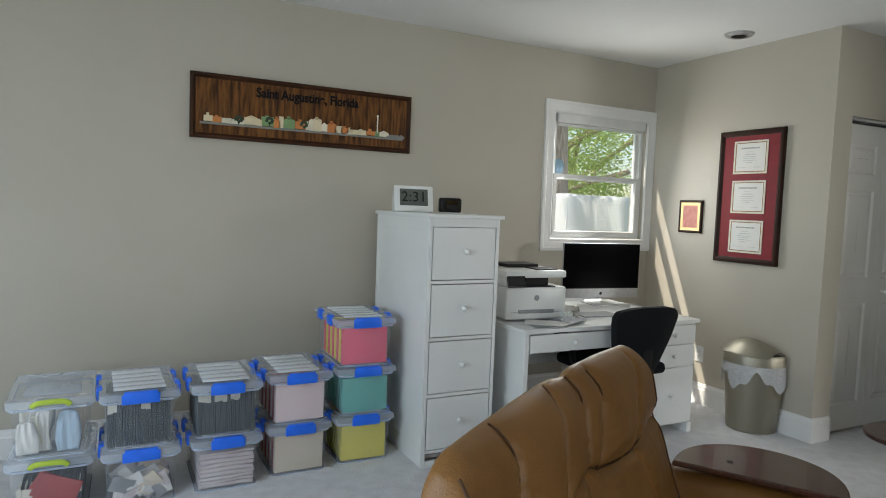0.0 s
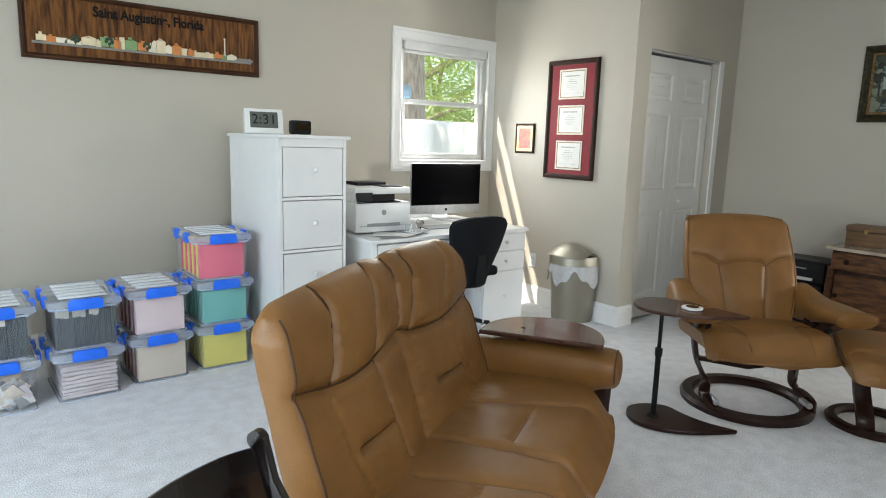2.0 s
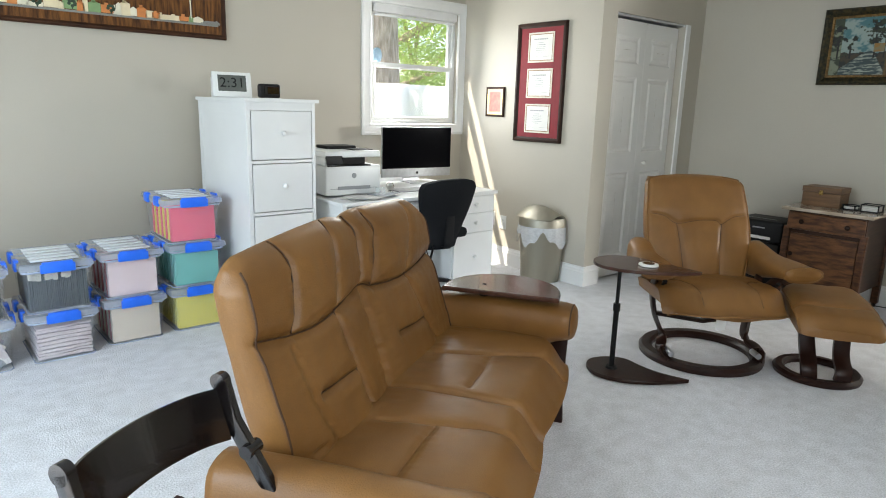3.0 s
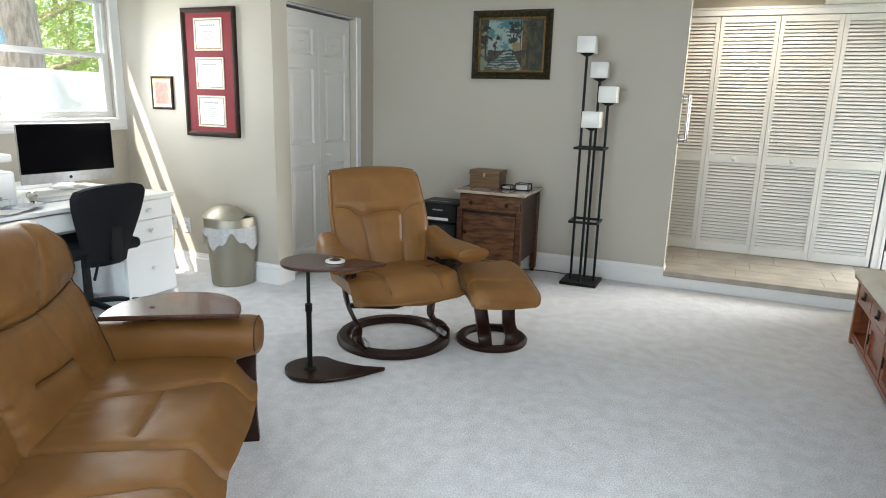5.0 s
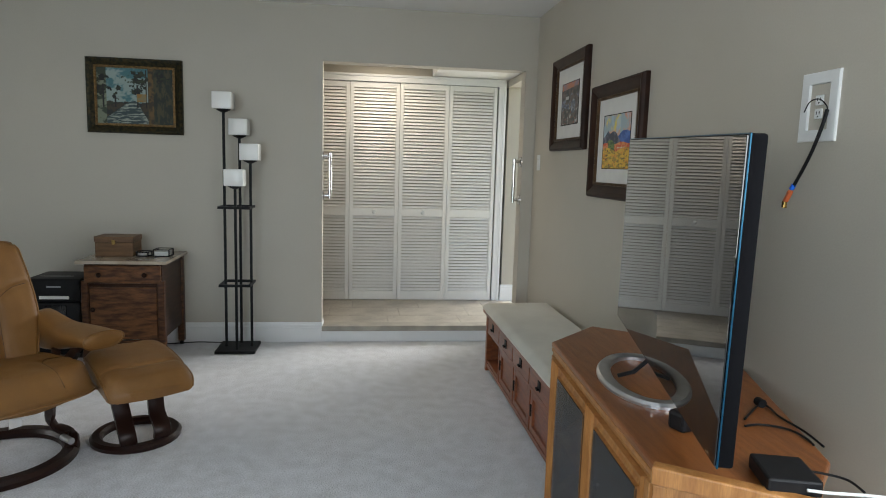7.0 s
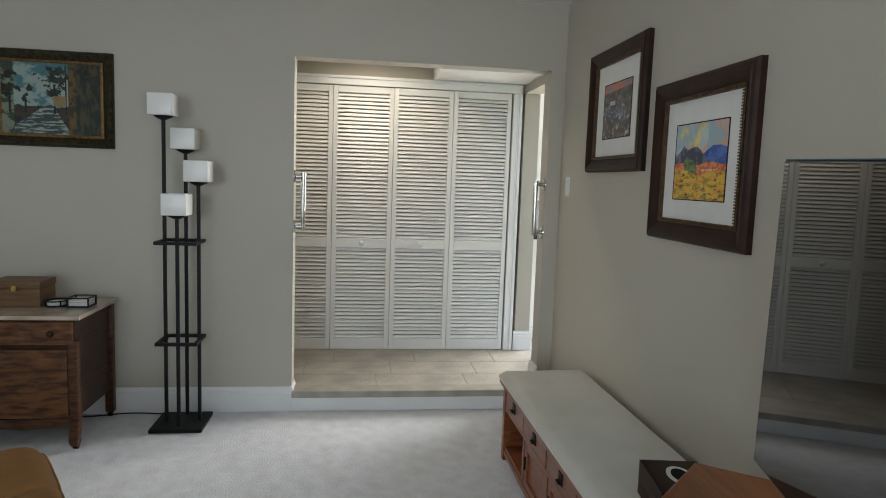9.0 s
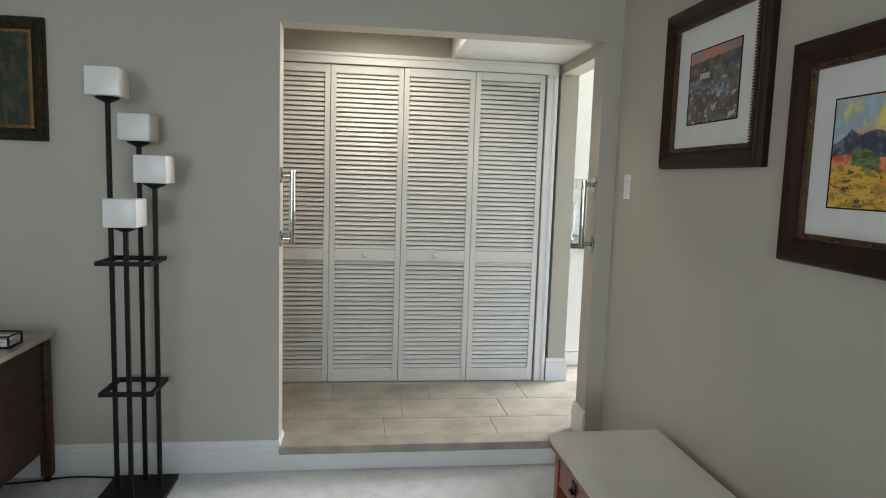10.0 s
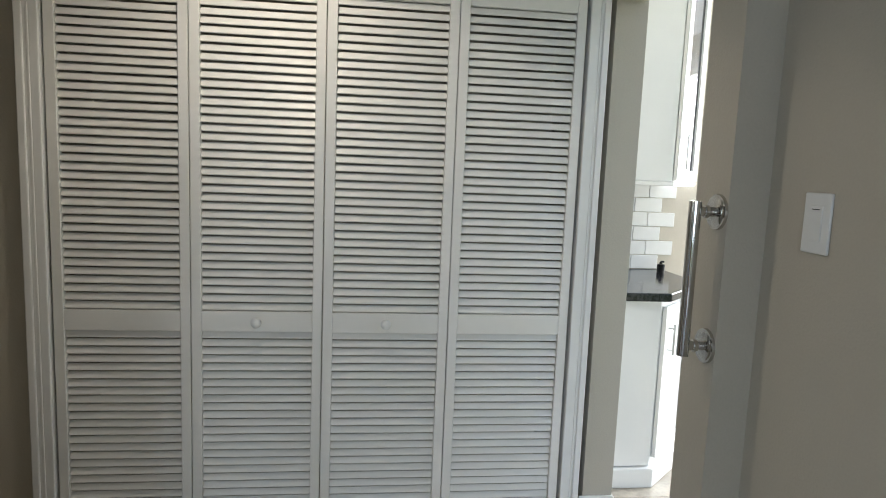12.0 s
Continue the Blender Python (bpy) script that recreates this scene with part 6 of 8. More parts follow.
# ---- desk corner ----
def desk():
    x0, x1, y0, y1, zt = 2.47, 3.80, 3.12, 3.97, 0.735
    o = thing("desk", "white painted desk with knobbed drawers, strewn with papers", "desk", at=(x0, y0, 0))
    W_, D_ = x1 - x0, y1 - y0
    bm = bmesh.new()
    box(bm, -0.012, W_ + 0.012, -0.012, D_, zt - 0.025, zt, 0.004)
    part("desktop", bm, WHITE, o)
    bm = bmesh.new()
    box(bm, 0.10, W_ - 0.10, D_ - 0.016, D_, zt, zt + 0.055, 0.003)
    part("back_ledge", bm, WHITE, o)
    bm = bmesh.new()
    box(bm, 0, 0.03, 0, D_ - 0.01, 0, zt - 0.025, 0.002)
    part("side_panel", bm, WHITE, o)
    bm = bmesh.new()
    box(bm, 0.03, 0.92, D_ - 0.03, D_ - 0.012, 0.30, zt - 0.025)
    part("modesty_panel", bm, WHITE, o)
    bm = bmesh.new()
    box(bm, 0.92, W_ - 0.003, 0.018, D_ - 0.012, 0.06, zt - 0.025, 0.002)
    box(bm, 0.92, 0.96, 0.0, D_ - 0.012, 0.0, 0.06)
    box(bm, W_ - 0.04, W_ - 0.003, 0.0, D_ - 0.012, 0.0, 0.06)
    part("pedestal", bm, WHITE, o)
    fronts = [(0.04, 0.90, 0.60, 0.70), (0.93, W_ - 0.012, 0.585, 0.70), (0.93, W_ - 0.012, 0.44, 0.575), (0.93, W_ - 0.012, 0.075, 0.43)]
    for a, b, z0, z1 in fronts:
        bm = bmesh.new()
        box(bm, a, b, 0, 0.016, z0, z1, 0.002)
        d = part("drawer", bm, WHITE, o)
        for kx in ([(a + b) / 2] if b - a < 0.6 else [a + 0.30, b - 0.2]):
            bm = bmesh.new()
            cyl(bm, (kx, 0, (z0 + z1) / 2), (kx, -0.014, (z0 + z1) / 2), 0.006, seg=12)
            ball(bm, (kx, -0.021, (z0 + z1) / 2), 0.014, (1, 0.8, 1))
            part("knob", bm, WHITEPL, d, smooth=True)
    return o


desk()
DT = 0.735


def printer():
    o = thing("printer", "white all-in-one laser printer with a tilted touch panel, on the desk", "printer", at=(2.70, 3.52, DT), turn=-4)
    bm = bmesh.new()
    box(bm, -0.205, 0.205, -0.19, 0.19, 0.012, 0.205, 0.014, 3)
    part("body", bm, WHITEPL, o, smooth=True)
    bm = bmesh.new()
    box(bm, -0.205, 0.13, -0.10, 0.19, 0.205, 0.262, 0.006)
    box(bm, -0.205, -0.13, -0.175, -0.10, 0.205, 0.262, 0.006)
    part("scanner_neck", bm, WHITEPL, o, smooth=True)
    bm = bmesh.new()
    box(bm, -0.21, 0.20, -0.19, 0.195, 0.258, 0.300, 0.008, 3)
    part("scanner_lid", bm, WHITEPL, o, smooth=True)
    bm = bmesh.new()
    box(bm, -0.10, 0.12, 0.0, 0.17, 0.30, 0.322, 0.006)
    box(bm, 0.02, 0.17, -0.14, 0.0, 0.299, 0.306, 0.002, m=Matrix.Rotation(radians(0), 4, "X"))
    part("paper_feeder", bm, BLKPL, o)
    bm = bmesh.new()
    box(bm, -0.19, 0.13, -0.185, -0.10, 0.20, 0.208, 0.002)
    box(bm, -0.13, 0.125, -0.11, -0.101, 0.207, 0.258)
    part("output_slot", bm, BLKPL, o)
    bm = bmesh.new()
    box(bm, -0.06, 0.06, -0.006, 0.006, -0.035, 0.035, 0.004)
    sc = part("touch_panel", bm, SCREEN, o, m=pose(-0.145, -0.195, 0.245, -25))
    bm = bmesh.new()
    box(bm, -0.17, 0.17, -0.193, -0.188, 0.055, 0.058)
    box(bm, -0.12, 0.12, -0.196, -0.188, 0.050, 0.072, 0.002)
    part("tray_front", bm, GREYPL, o)
    bm = bmesh.new()
    cyl(bm, (0.0, -0.190, 0.14), (0.0, -0.1925, 0.14), 0.017, seg=20)
    part("badge", bm, GREYPL, o)


printer()


def computer():
    o = thing("desktop_computer", "slim silver all-in-one computer with a dark screen, on the desk", "computer", at=(3.575, 3.80, DT), turn=-7)
    w_, zb, zt = 0.635, 0.045, 0.435
    bm = bmesh.new()
    box(bm, -w_ / 2, w_ / 2, -0.008, 0.012, zb, zt, 0.005, 3)
    part("body", bm, ALU, o, smooth=True)
    bm = bmesh.new()
    box(bm, -w_ / 2 + 0.002, w_ / 2 - 0.002, -0.0105, -0.007, zb + 0.068, zt - 0.002, 0.001)
    part("screen", bm, mat("dark_display_glass", (0.003, 0.003, 0.004), 0.10, spec=0.03), o)
    bm = bmesh.new()
    cyl(bm, (0, -0.0095, zb + 0.032), (0, -0.0075, zb + 0.032), 0.011, seg=18)
    part("badge", bm, BLKPL, o)
    bm = bmesh.new()
    box(bm, -0.10, 0.10, -0.09, 0.10, 0.0, 0.006, 0.002)
    ribbon(bm, [(0, 0.09, 0.004), (0, 0.095, 0.03), (0, 0.05, 0.12), (0, 0.012, 0.19)], 0.15, 0.006, side=(1, 0, 0))
    part("stand", bm, ALU, o, smooth=True)


computer()


def small_box_thing(name, label, cat, at, turn, dims, material, bevel=0.003, extra=None, pn="body"):
    o = thing(name, label, cat, at=at, turn=turn)
    bm = bmesh.new()
    a, b, c = dims
    box(bm, -a / 2, a / 2, -b / 2, b / 2, 0, c, bevel)
    part(pn, bm, material, o)
    if extra:
        extra(o)
    return o


rnd = random.Random(21)
for k in range(7):
    m_ = [PAPER, PAPER, mat("magazine_page", (0.42, 0.42, 0.44), 0.4, color2=(0.16, 0.18, 0.22), scale=9, stops=(0.45, 0.55)), GREYPL][k % 4]
    small_box_thing("paper_sheet", "loose printed papers lying on the white desk", "papers", (2.72 + rnd.uniform(-0.12, 0.16), 3.235 + rnd.uniform(-0.03, 0.05), DT + 0.0022 * k + 0.001), rnd.uniform(-40, 40), (0.21, 0.15, 0.0018), m_, 0, pn="sheet")
small_box_thing("keyboard", "dark flat desk pad in front of the computer", "desk pad", (3.22, 3.42, DT), -4, (0.28, 0.16, 0.008), GREYPL, 0.003, pn="pad")
small_box_thing("tape_dispenser", "small black stapler on the desk", "stapler", (3.60, 3.36, DT), 12, (0.12, 0.04, 0.03), BLKPL, 0.01)
o = thing("photo_cube", "small white framed timer standing on the desk", "desk clock", at=(3.42, 3.30, DT), turn=-10)
bm = bmesh.new()
box(bm, -0.03, 0.03, -0.012, 0.012, 0, 0.07, 0.004)
part("case", bm, WHITEPL, o, smooth=True)
bm = bmesh.new()
box(bm, -0.02, 0.02, -0.0135, -0.011, 0.02, 0.06)
part("face", bm, SCREEN, o)
o = thing("metal_figurine", "small shiny metal ornament on the desk", "ornament", at=(3.0, 3.36, DT))
bm = bmesh.new()
lathe(bm, [(0.026, 0), (0.028, 0.006), (0.012, 0.014), (0.02, 0.03), (0.03, 0.05), (0.022, 0.07), (0.008, 0.078)], 22)
part("ornament_body", bm, CHROME, o, smooth=True)
o = thing("glass_block", "clear glass paperweight on the papers", "paperweight", at=(2.82, 3.22, DT + 0.018))
bm = bmesh.new()
box(bm, -0.03, 0.03, -0.02, 0.02, 0, 0.05, 0.006)
part("block", bm, clear("paperweight_glass", (0.6, 0.66, 0.68), 0.25, 0.03), o, smooth=True)


def office_chair():
    o = thing("office_chair", "black mesh-back office chair pushed up to the white desk", "office chair", at=(3.186, 3.218, 0), turn=180)
    # local -y faces the desk side turned away from the path
    bm = bmesh.new()

    def f(a, b):
        u_ = 2 * a - 1
        hw_ = 0.238 - 0.095 * (1 - smoothstep(0, 0.9, b)) - 0.02 * smoothstep(0.93, 1, b)
        z = 0.385 + 0.485 * b - 0.03 * abs(u_) ** 3 * smoothstep(0.7, 1, b)
        return (u_ * hw_, 0.20 + 0.10 * b - 0.05 * u_ * u_ + 0.012 * math.sin(b * 3.1), z)

    blob_sheet(bm, 24, 26, f, lambda a, b: (f(a, b)[0] * 0.97, f(a, b)[1] + 0.04, f(a, b)[2]))
    part("backrest", bm, MESH, o, smooth=True)
    bm = bmesh.new()
    box(bm, -0.24, 0.24, -0.25, 0.22, 0.44, 0.51, 0.03, 3)
    part("seat", bm, MESH, o, smooth=True)
    for s in (-1, 1):
        bm = bmesh.new()
        ribbon(bm, smooth_line([(s * 0.22, -0.02, 0.45), (s * 0.255, -0.05, 0.50), (s * 0.255, -0.07, 0.62)], 4), 0.05, 0.02, side=(0, 1, 0))
        part("arm_post", bm, BLKPL, o, smooth=True)
        bm = bmesh.new()
        box(bm, s * 0.255 - 0.04, s * 0.255 + 0.04, -0.21, 0.03, 0.615, 0.648, 0.013, 3)
        part("arm_pad", bm, BLKPL, o, smooth=True)
    bm = bmesh.new()
    ribbon(bm, smooth_line([(0, 0.05, 0.42), (0, 0.26, 0.40), (0, 0.285, 0.48), (0, 0.29, 0.62)], 4), 0.07, 0.02, side=(1, 0, 0))
    part("back_support", bm, BLKPL, o, smooth=True)
    bm = bmesh.new()
    ribbon(bm, [(0.06, 0.2, 0.42), (0.16, 0.30, 0.385), (0.20, 0.33, 0.35)], 0.02, 0.012, side=(0, 0, 1))
    part("lever", bm, BLKPL, o, smooth=True)
    bm = bmesh.new()
    cyl(bm, (0, 0, 0.10), (0, 0, 0.44), 0.027, 0.022, 18)
    part("column", bm, BLKPL, o, smooth=True)
    for k in range(5):
        a = 2 * math.pi * k / 5 + 0.3
        bm = bmesh.new()
        ribbon(bm, [(0, 0, 0.12), (0.16 * math.cos(a), 0.16 * math.sin(a), 0.10), (0.29 * math.cos(a), 0.29 * math.sin(a), 0.07)], 0.04, 0.028, side=(-math.sin(a), math.cos(a), 0))
        part("base_arm", bm, BLKPL, o, smooth=True)
        bm = bmesh.new()
        p = Vector((0.29 * math.cos(a), 0.29 * math.sin(a), 0.029))
        cyl(bm, p + Vector((0, -0.022, 0)), p + Vector((0, 0.022, 0)), 0.029, seg=18)
        part("castor", bm, BLKPL, o, smooth=True)


office_chair()


def bin_():
    o = thing("trash_can", "half-round champagne metal swing-top bin with a white liner, against the wall", "trash can", at=(XC - 0.15, 3.03, 0), turn=-90)
    bm = bmesh.new()

    def ringp(k, n, w_, d_):
        a = math.pi * k / (n - 1)
        return (w_ * math.cos(a), 0.10 - d_ * math.sin(a) ** 0.8)
    n = 22
    levels = [(0.0, 0.150, 0.205), (0.02, 0.155, 0.21), (0.44, 0.185, 0.235)]
    rings = [[bm.verts.new((*ringp(k, n, w_, d_), z)) for k in range(n)] for z, w_, d_ in levels]
    for a, b in zip(rings, rings[1:]):
        for k in range(n):
            bm.faces.new((a[k], a[(k + 1) % n], b[(k + 1) % n], b[k]))
    bm.faces.new(rings[0])
    bmesh.ops.recalc_face_normals(bm, faces=bm.faces[:])
    part("body", bm, STEEL, o, smooth=True)
    bm = bmesh.new()
    levels = [(0.43, 0.192, 0.243), (0.50, 0.192, 0.243), (0.515, 0.185, 0.235)]
    rings = [[bm.verts.new((*ringp(k, n, w_, d_), z)) for k in range(n)] for z, w_, d_ in levels]
    for a, b in zip(rings, rings[1:]):
        for k in range(n):
            bm.faces.new((a[k], a[(k + 1) % n], b[(k + 1) % n], b[k]))
    bmesh.ops.recalc_face_normals(bm, faces=bm.faces[:])
    part("collar", bm, STEEL, o, smooth=True)
    bm = bmesh.new()
    grid = []
    for i in range(15):
        t = i / 14
        w_ = 0.184
        grid.append([bm.verts.new((w_ * (2 * j / 12 - 1), 0.10 - 0.235 * (1 - (1 - abs(0)) * 0) * t * math.sqrt(max(0.0, 1 - (0.86 * (2 * j / 12 - 1)) ** 2)) ** (0.6), 0.508 + 0.098 * math.sin(math.pi * min(1, 0.12 + 0.88 * t)) * math.cos((2 * j / 12 - 1) * 1.2))) for j in range(13)])
    for i in range(14):
        for j in range(12):
            bm.faces.new((grid[i][j], grid[i][j + 1], grid[i + 1][j + 1], grid[i + 1][j]))
    bmesh.ops.recalc_face_normals(bm, faces=bm.faces[:])
    bmesh.ops.solidify(bm, geom=bm.faces[:], thickness=0.004)
    part("swing_lid", bm, STEEL, o, smooth=True)
    bm = bmesh.new()
    n2 = 60
    top, bot = [], []
    for k in range(n2):
        a = math.pi * k / (n2 - 1)
        hang = 0.10 + 0.05 * math.sin(a * 5 + 0.6) + 0.02 * math.sin(a * 13)
        r_ = 1.0 + 0.015 * math.sin(a * 23)
        top.append(bm.verts.new((0.1945 * math.cos(a), 0.10 - 0.246 * math.sin(a) ** 0.8, 0.445)))
        bot.append(bm.verts.new((0.200 * r_ * math.cos(a), 0.10 - 0.252 * r_ * math.sin(a) ** 0.8, 0.445 - hang)))
    for k in range(n2 - 1):
        bm.faces.new((top[k], top[k + 1], bot[k + 1], bot[k]))
    part("liner", bm, BAG, o, "translucent white liner hanging over the rim", smooth="all")


bin_()
cable("power_cord", [(XC - 0.012, 3.70, 0.41), (XC - 0.05, 3.74, 0.42), (XC - 0.10, 3.80, 0.34), (XC - 0.14, 3.85, 0.12), (XC - 0.2, 3.88, 0.012)], 0.004, BLKPL, PLUGGED, "black cord")
bpy.data.objects["power_cord"].matrix_parent_inverse = PLUGGED.matrix_world.inverted()


# ---- east wall things ----
def washstand():
    x0, x1, y0, y1, zt = 5.225, 5.735, 1.075, 1.605, 0.712
    o = thing("washstand", "antique dark oak washstand with a cream marble top", "cabinet", at=(x0, y0, 0))
    D_, W_ = x1 - x0, y1 - y0
    bm = bmesh.new()
    box(bm, -0.025, D_, -0.025, W_ + 0.025, zt - 0.022, zt, 0.004)
    part("marble_top", bm, MARBLE, o)
    bm = bmesh.new()
    box(bm, 0.02, D_ - 0.01, 0.015, W_ - 0.015, 0.165, zt - 0.022, 0.003)
    part("body", bm, mat("dark_oak_carcass", (0.055, 0.024, 0.012), 0.45, color2=(0.028, 0.012, 0.007), scale=6, stretch=(1, 2, 9), spec=0.25), o)
    for y in (0.0, W_ - 0.045):
        for x in (0.0, D_ - 0.045):
            bm = bmesh.new()
            if x < 0.1:
                cy_ = y + 0.0225
                ribbon(bm, smooth_line([(0.022, cy_, zt - 0.14), (0.012, cy_, 0.40), (0.020, cy_, 0.22), (0.026, cy_, 0.16), (0.010, cy_, 0.09), (0.000, cy_, 0.055), (0.016, cy_, 0.034)], 5), 0.046, [0.046] * 16 + [0.05] * 5 + [0.045] * 10, side=(0, 1, 0))
            else:
                box(bm, x, x + 0.045, y, y + 0.045, 0.03, zt - 0.022, 0.003)
            lg = part("leg", bm, WALNUT, o, smooth=True)
            bm = bmesh.new()
            cyl(bm, (x + 0.018, y + 0.012, 0.0145), (x + 0.018, y + 0.034, 0.0145), 0.0145, seg=14)
            part("castor", bm, BLACK, lg, smooth=True)
    bm = bmesh.new()
    box(bm, -0.004, 0.02, 0.02, W_ - 0.02, zt - 0.155, zt - 0.034, 0.008, 3)
    dr = part("drawer", bm, WALNUTL, o, "quarter-sawn oak drawer front")
    bm = bmesh.new()
    box(bm, -(W_ - 0.10) / 2, (W_ - 0.10) / 2, -0.018, 0.0, -0.18, 0.18, 0.004)
    dd = part("door", bm, WALNUTL, o, "figured oak door", m=pose(0.02, W_ / 2, 0.35, 0, 0, -90))
    for yk, zk, par in ((0.12, zt - 0.095, dr), (W_ - 0.12, zt - 0.095, dr)):
        bm = bmesh.new()
        cyl(bm, (-0.002, yk, zk), (-0.016, yk, zk), 0.007, seg=12)
        ball(bm, (-0.021, yk, zk), 0.017, (0.6, 1, 1))
        part("knob", bm, FRAMEW, par, smooth=True)
    bm = bmesh.new()
    cyl(bm, ((W_ - 0.10) / -2 + 0.025, -0.018, 0.03), ((W_ - 0.10) / -2 + 0.025, -0.034, 0.03), 0.007, seg=12)
    ball(bm, ((W_ - 0.10) / -2 + 0.025, -0.038, 0.03), 0.016, (1, 0.6, 1))
    part("knob", bm, FRAMEW, dd, smooth=True)
    bm = bmesh.new()
    ribbon(bm, [(0.012, 0.03, 0.165), (0.008, W_ * 0.25, 0.145), (0.006, W_ * 0.5, 0.135), (0.008, W_ * 0.75, 0.145), (0.012, W_ - 0.03, 0.165)], 0.05, 0.016, side=(0, 0, 1))
    part("apron", bm, WALNUT, o, smooth=True)
    return zt


NS = washstand()
bx = thing("wooden_box", "rustic brown planked wooden box with a latch, on the washstand", "box", at=(5.50, 1.455, NS), turn=-90)
bm = bmesh.new()
box(bm, -0.125, 0.125, -0.09, 0.09, 0, 0.100, 0.003)
part("body", bm, BOXWOOD, bx)
bm = bmesh.new()
box(bm, -0.129, 0.129, -0.094, 0.094, 0.102, 0.140, 0.003)
part("lid", bm, BOXWOOD, bx)
bm = bmesh.new()
box(bm, -0.012, 0.012, -0.099, -0.092, 0.085, 0.118, 0.002)
part("latch", bm, BRASS, bx)
for yy, nm, tall in ((1.275, "round", 2), (1.145, "square", 3)):
    c = thing("coaster_set", f"stack of white {nm} coasters in a black wire holder", "coasters", at=(5.47, yy, NS))
    for k in range(tall):
        bm = bmesh.new()
        if nm == "round":
            cyl(bm, (0, 0, 0.004 + k * 0.011), (0, 0, 0.012 + k * 0.011), 0.045, seg=26)
        else:
            box(bm, -0.048, 0.048, -0.048, 0.048, 0.004 + k * 0.012, 0.013 + k * 0.012, 0.001)
        part("coaster", bm, PAPER, c)
    bm = bmesh.new()
    r = 0.052
    for z in (0.004, 0.03 if nm == "round" else 0.05):
        if nm == "round":
            pts = [(r * math.cos(2 * math.pi * k / 24), r * math.sin(2 * math.pi * k / 24), z) for k in range(24)]
        else:
            pts = [(-r, -r, z), (r, -r, z), (r, r, z), (-r, r, z)]
        ribbon(bm, pts, 0.010 if z < 0.01 else 0.006, 0.007, side=(0, 0, 1), closed=True)
    for sx, sy in ((-1, -1), (1, -1), (1, 1), (-1, 1)):
        q = r if nm == "square" else r * 0.707
        cyl(bm, (sx * q, sy * q, 0.0), (sx * q, sy * q, 0.03 if nm == "round" else 0.05), 0.0045, seg=8)
    part("wire_holder", bm, BLACK, c)


def shredder():
    o = thing("paper_shredder", "black paper shredder with a clear window, beside the washstand", "paper shredder", at=(5.50, 1.83, 0), turn=-90)
    bm = bmesh.new()
    box(bm, -0.17, 0.17, -0.15, 0.15, 0.03, 0.40, 0.02, 3)
    part("basket", bm, BLKPL, o, smooth=True)
    bm = bmesh.new()
    box(bm, -0.185, 0.185, -0.165, 0.165, 0.40, 0.565, 0.022, 3)
    hd = part("cutter_head", bm, BLKPL, o, smooth=True)
    bm = bmesh.new()
    box(bm, -0.13, 0.09, -0.06, -0.05, 0.564, 0.567)
    box(bm, -0.04, 0.05, -0.168, -0.163, 0.505, 0.515)
    part("slot", bm, GREYPL, hd)
    bm = bmesh.new()
    box(bm, -0.09, 0.10, -0.170, -0.163, 0.425, 0.447, 0.002)
    part("label_strip", bm, PAPER, hd)
    bm = bmesh.new()
    box(bm, -0.075, 0.075, -0.154, -0.149, 0.09, 0.38, 0.006)
    part("window", bm, CABGLASS, o)
    bm = bmesh.new()
    for sx in (-1, 1):
        box(bm, sx * 0.14 - 0.02, sx * 0.14 + 0.02, -0.13, 0.13, 0.0, 0.03, 0.004)
    part("feet", bm, BLKPL, o)


shredder()


def floor_lamp():
    o = thing("floor_lamp", "black metal floor lamp with four square white glass shades", "floor lamp", at=(5.565, 0.655, 0))
    bm = bmesh.new()
    box(bm, -0.143, 0.143, -0.143, 0.143, 0.0, 0.022, 0.003)
    part("base_plate", bm, BLACK, o)
    q = 0.052
    poles = [(0.0, 0.084, 1.748), (-0.092, -0.008, 1.208), (0.092, -0.008, 1.571), (0.0, -0.100, 1.392)]
    for x, y, zt in poles:
        bm = bmesh.new()
        box(bm, x - 0.009, x + 0.009, y - 0.009, y + 0.009, 0.022, zt, 0.002, 1)
        part("pole", bm, BLACK, o)
        bm = bmesh.new()
        lathe(bm, [(0.012, zt - 0.012), (0.045, zt + 0.004), (0.050, zt + 0.012), (0.035, zt + 0.022)], 24, (x, y, 0))
        part("cup", bm, BLACK, o, smooth=True)
        bm = bmesh.new()
        s_ = 0.067
        vs = box(bm, x - s_, x + s_, y - s_, y + s_, zt + 0.012, zt + 0.130, 0.006, 3)
        top = max(bm.faces, key=lambda f: f.calc_center_median().z)
        bmesh.ops.inset_region(bm, faces=[top], thickness=0.007)
        bmesh.ops.translate(bm, vec=(0, 0, -0.09), verts=top.verts[:])
        part("shade", bm, OPAL, o, smooth=True)
    for z in (0.49, 1.055):
        bm = bmesh.new()
        for a in ((-0.112, -0.094, -0.112, 0.112), (0.094, 0.112, -0.112, 0.112), (-0.094, 0.094, -0.112, -0.094), (-0.094, 0.094, 0.094, 0.112)):
            box(bm, *a, z, z + 0.018)
        part("brace", bm, BLACK, o)


floor_lamp()
cable("lamp_cord", [(5.70, 0.80, 0.012), (5.73, 1.0, 0.008), (5.68, 1.25, 0.008), (5.72, 1.5, 0.008), (5.74, 1.9, 0.01)], 0.004, BLKPL, None, "black lamp cord on the carpet along the wall", category="cable")


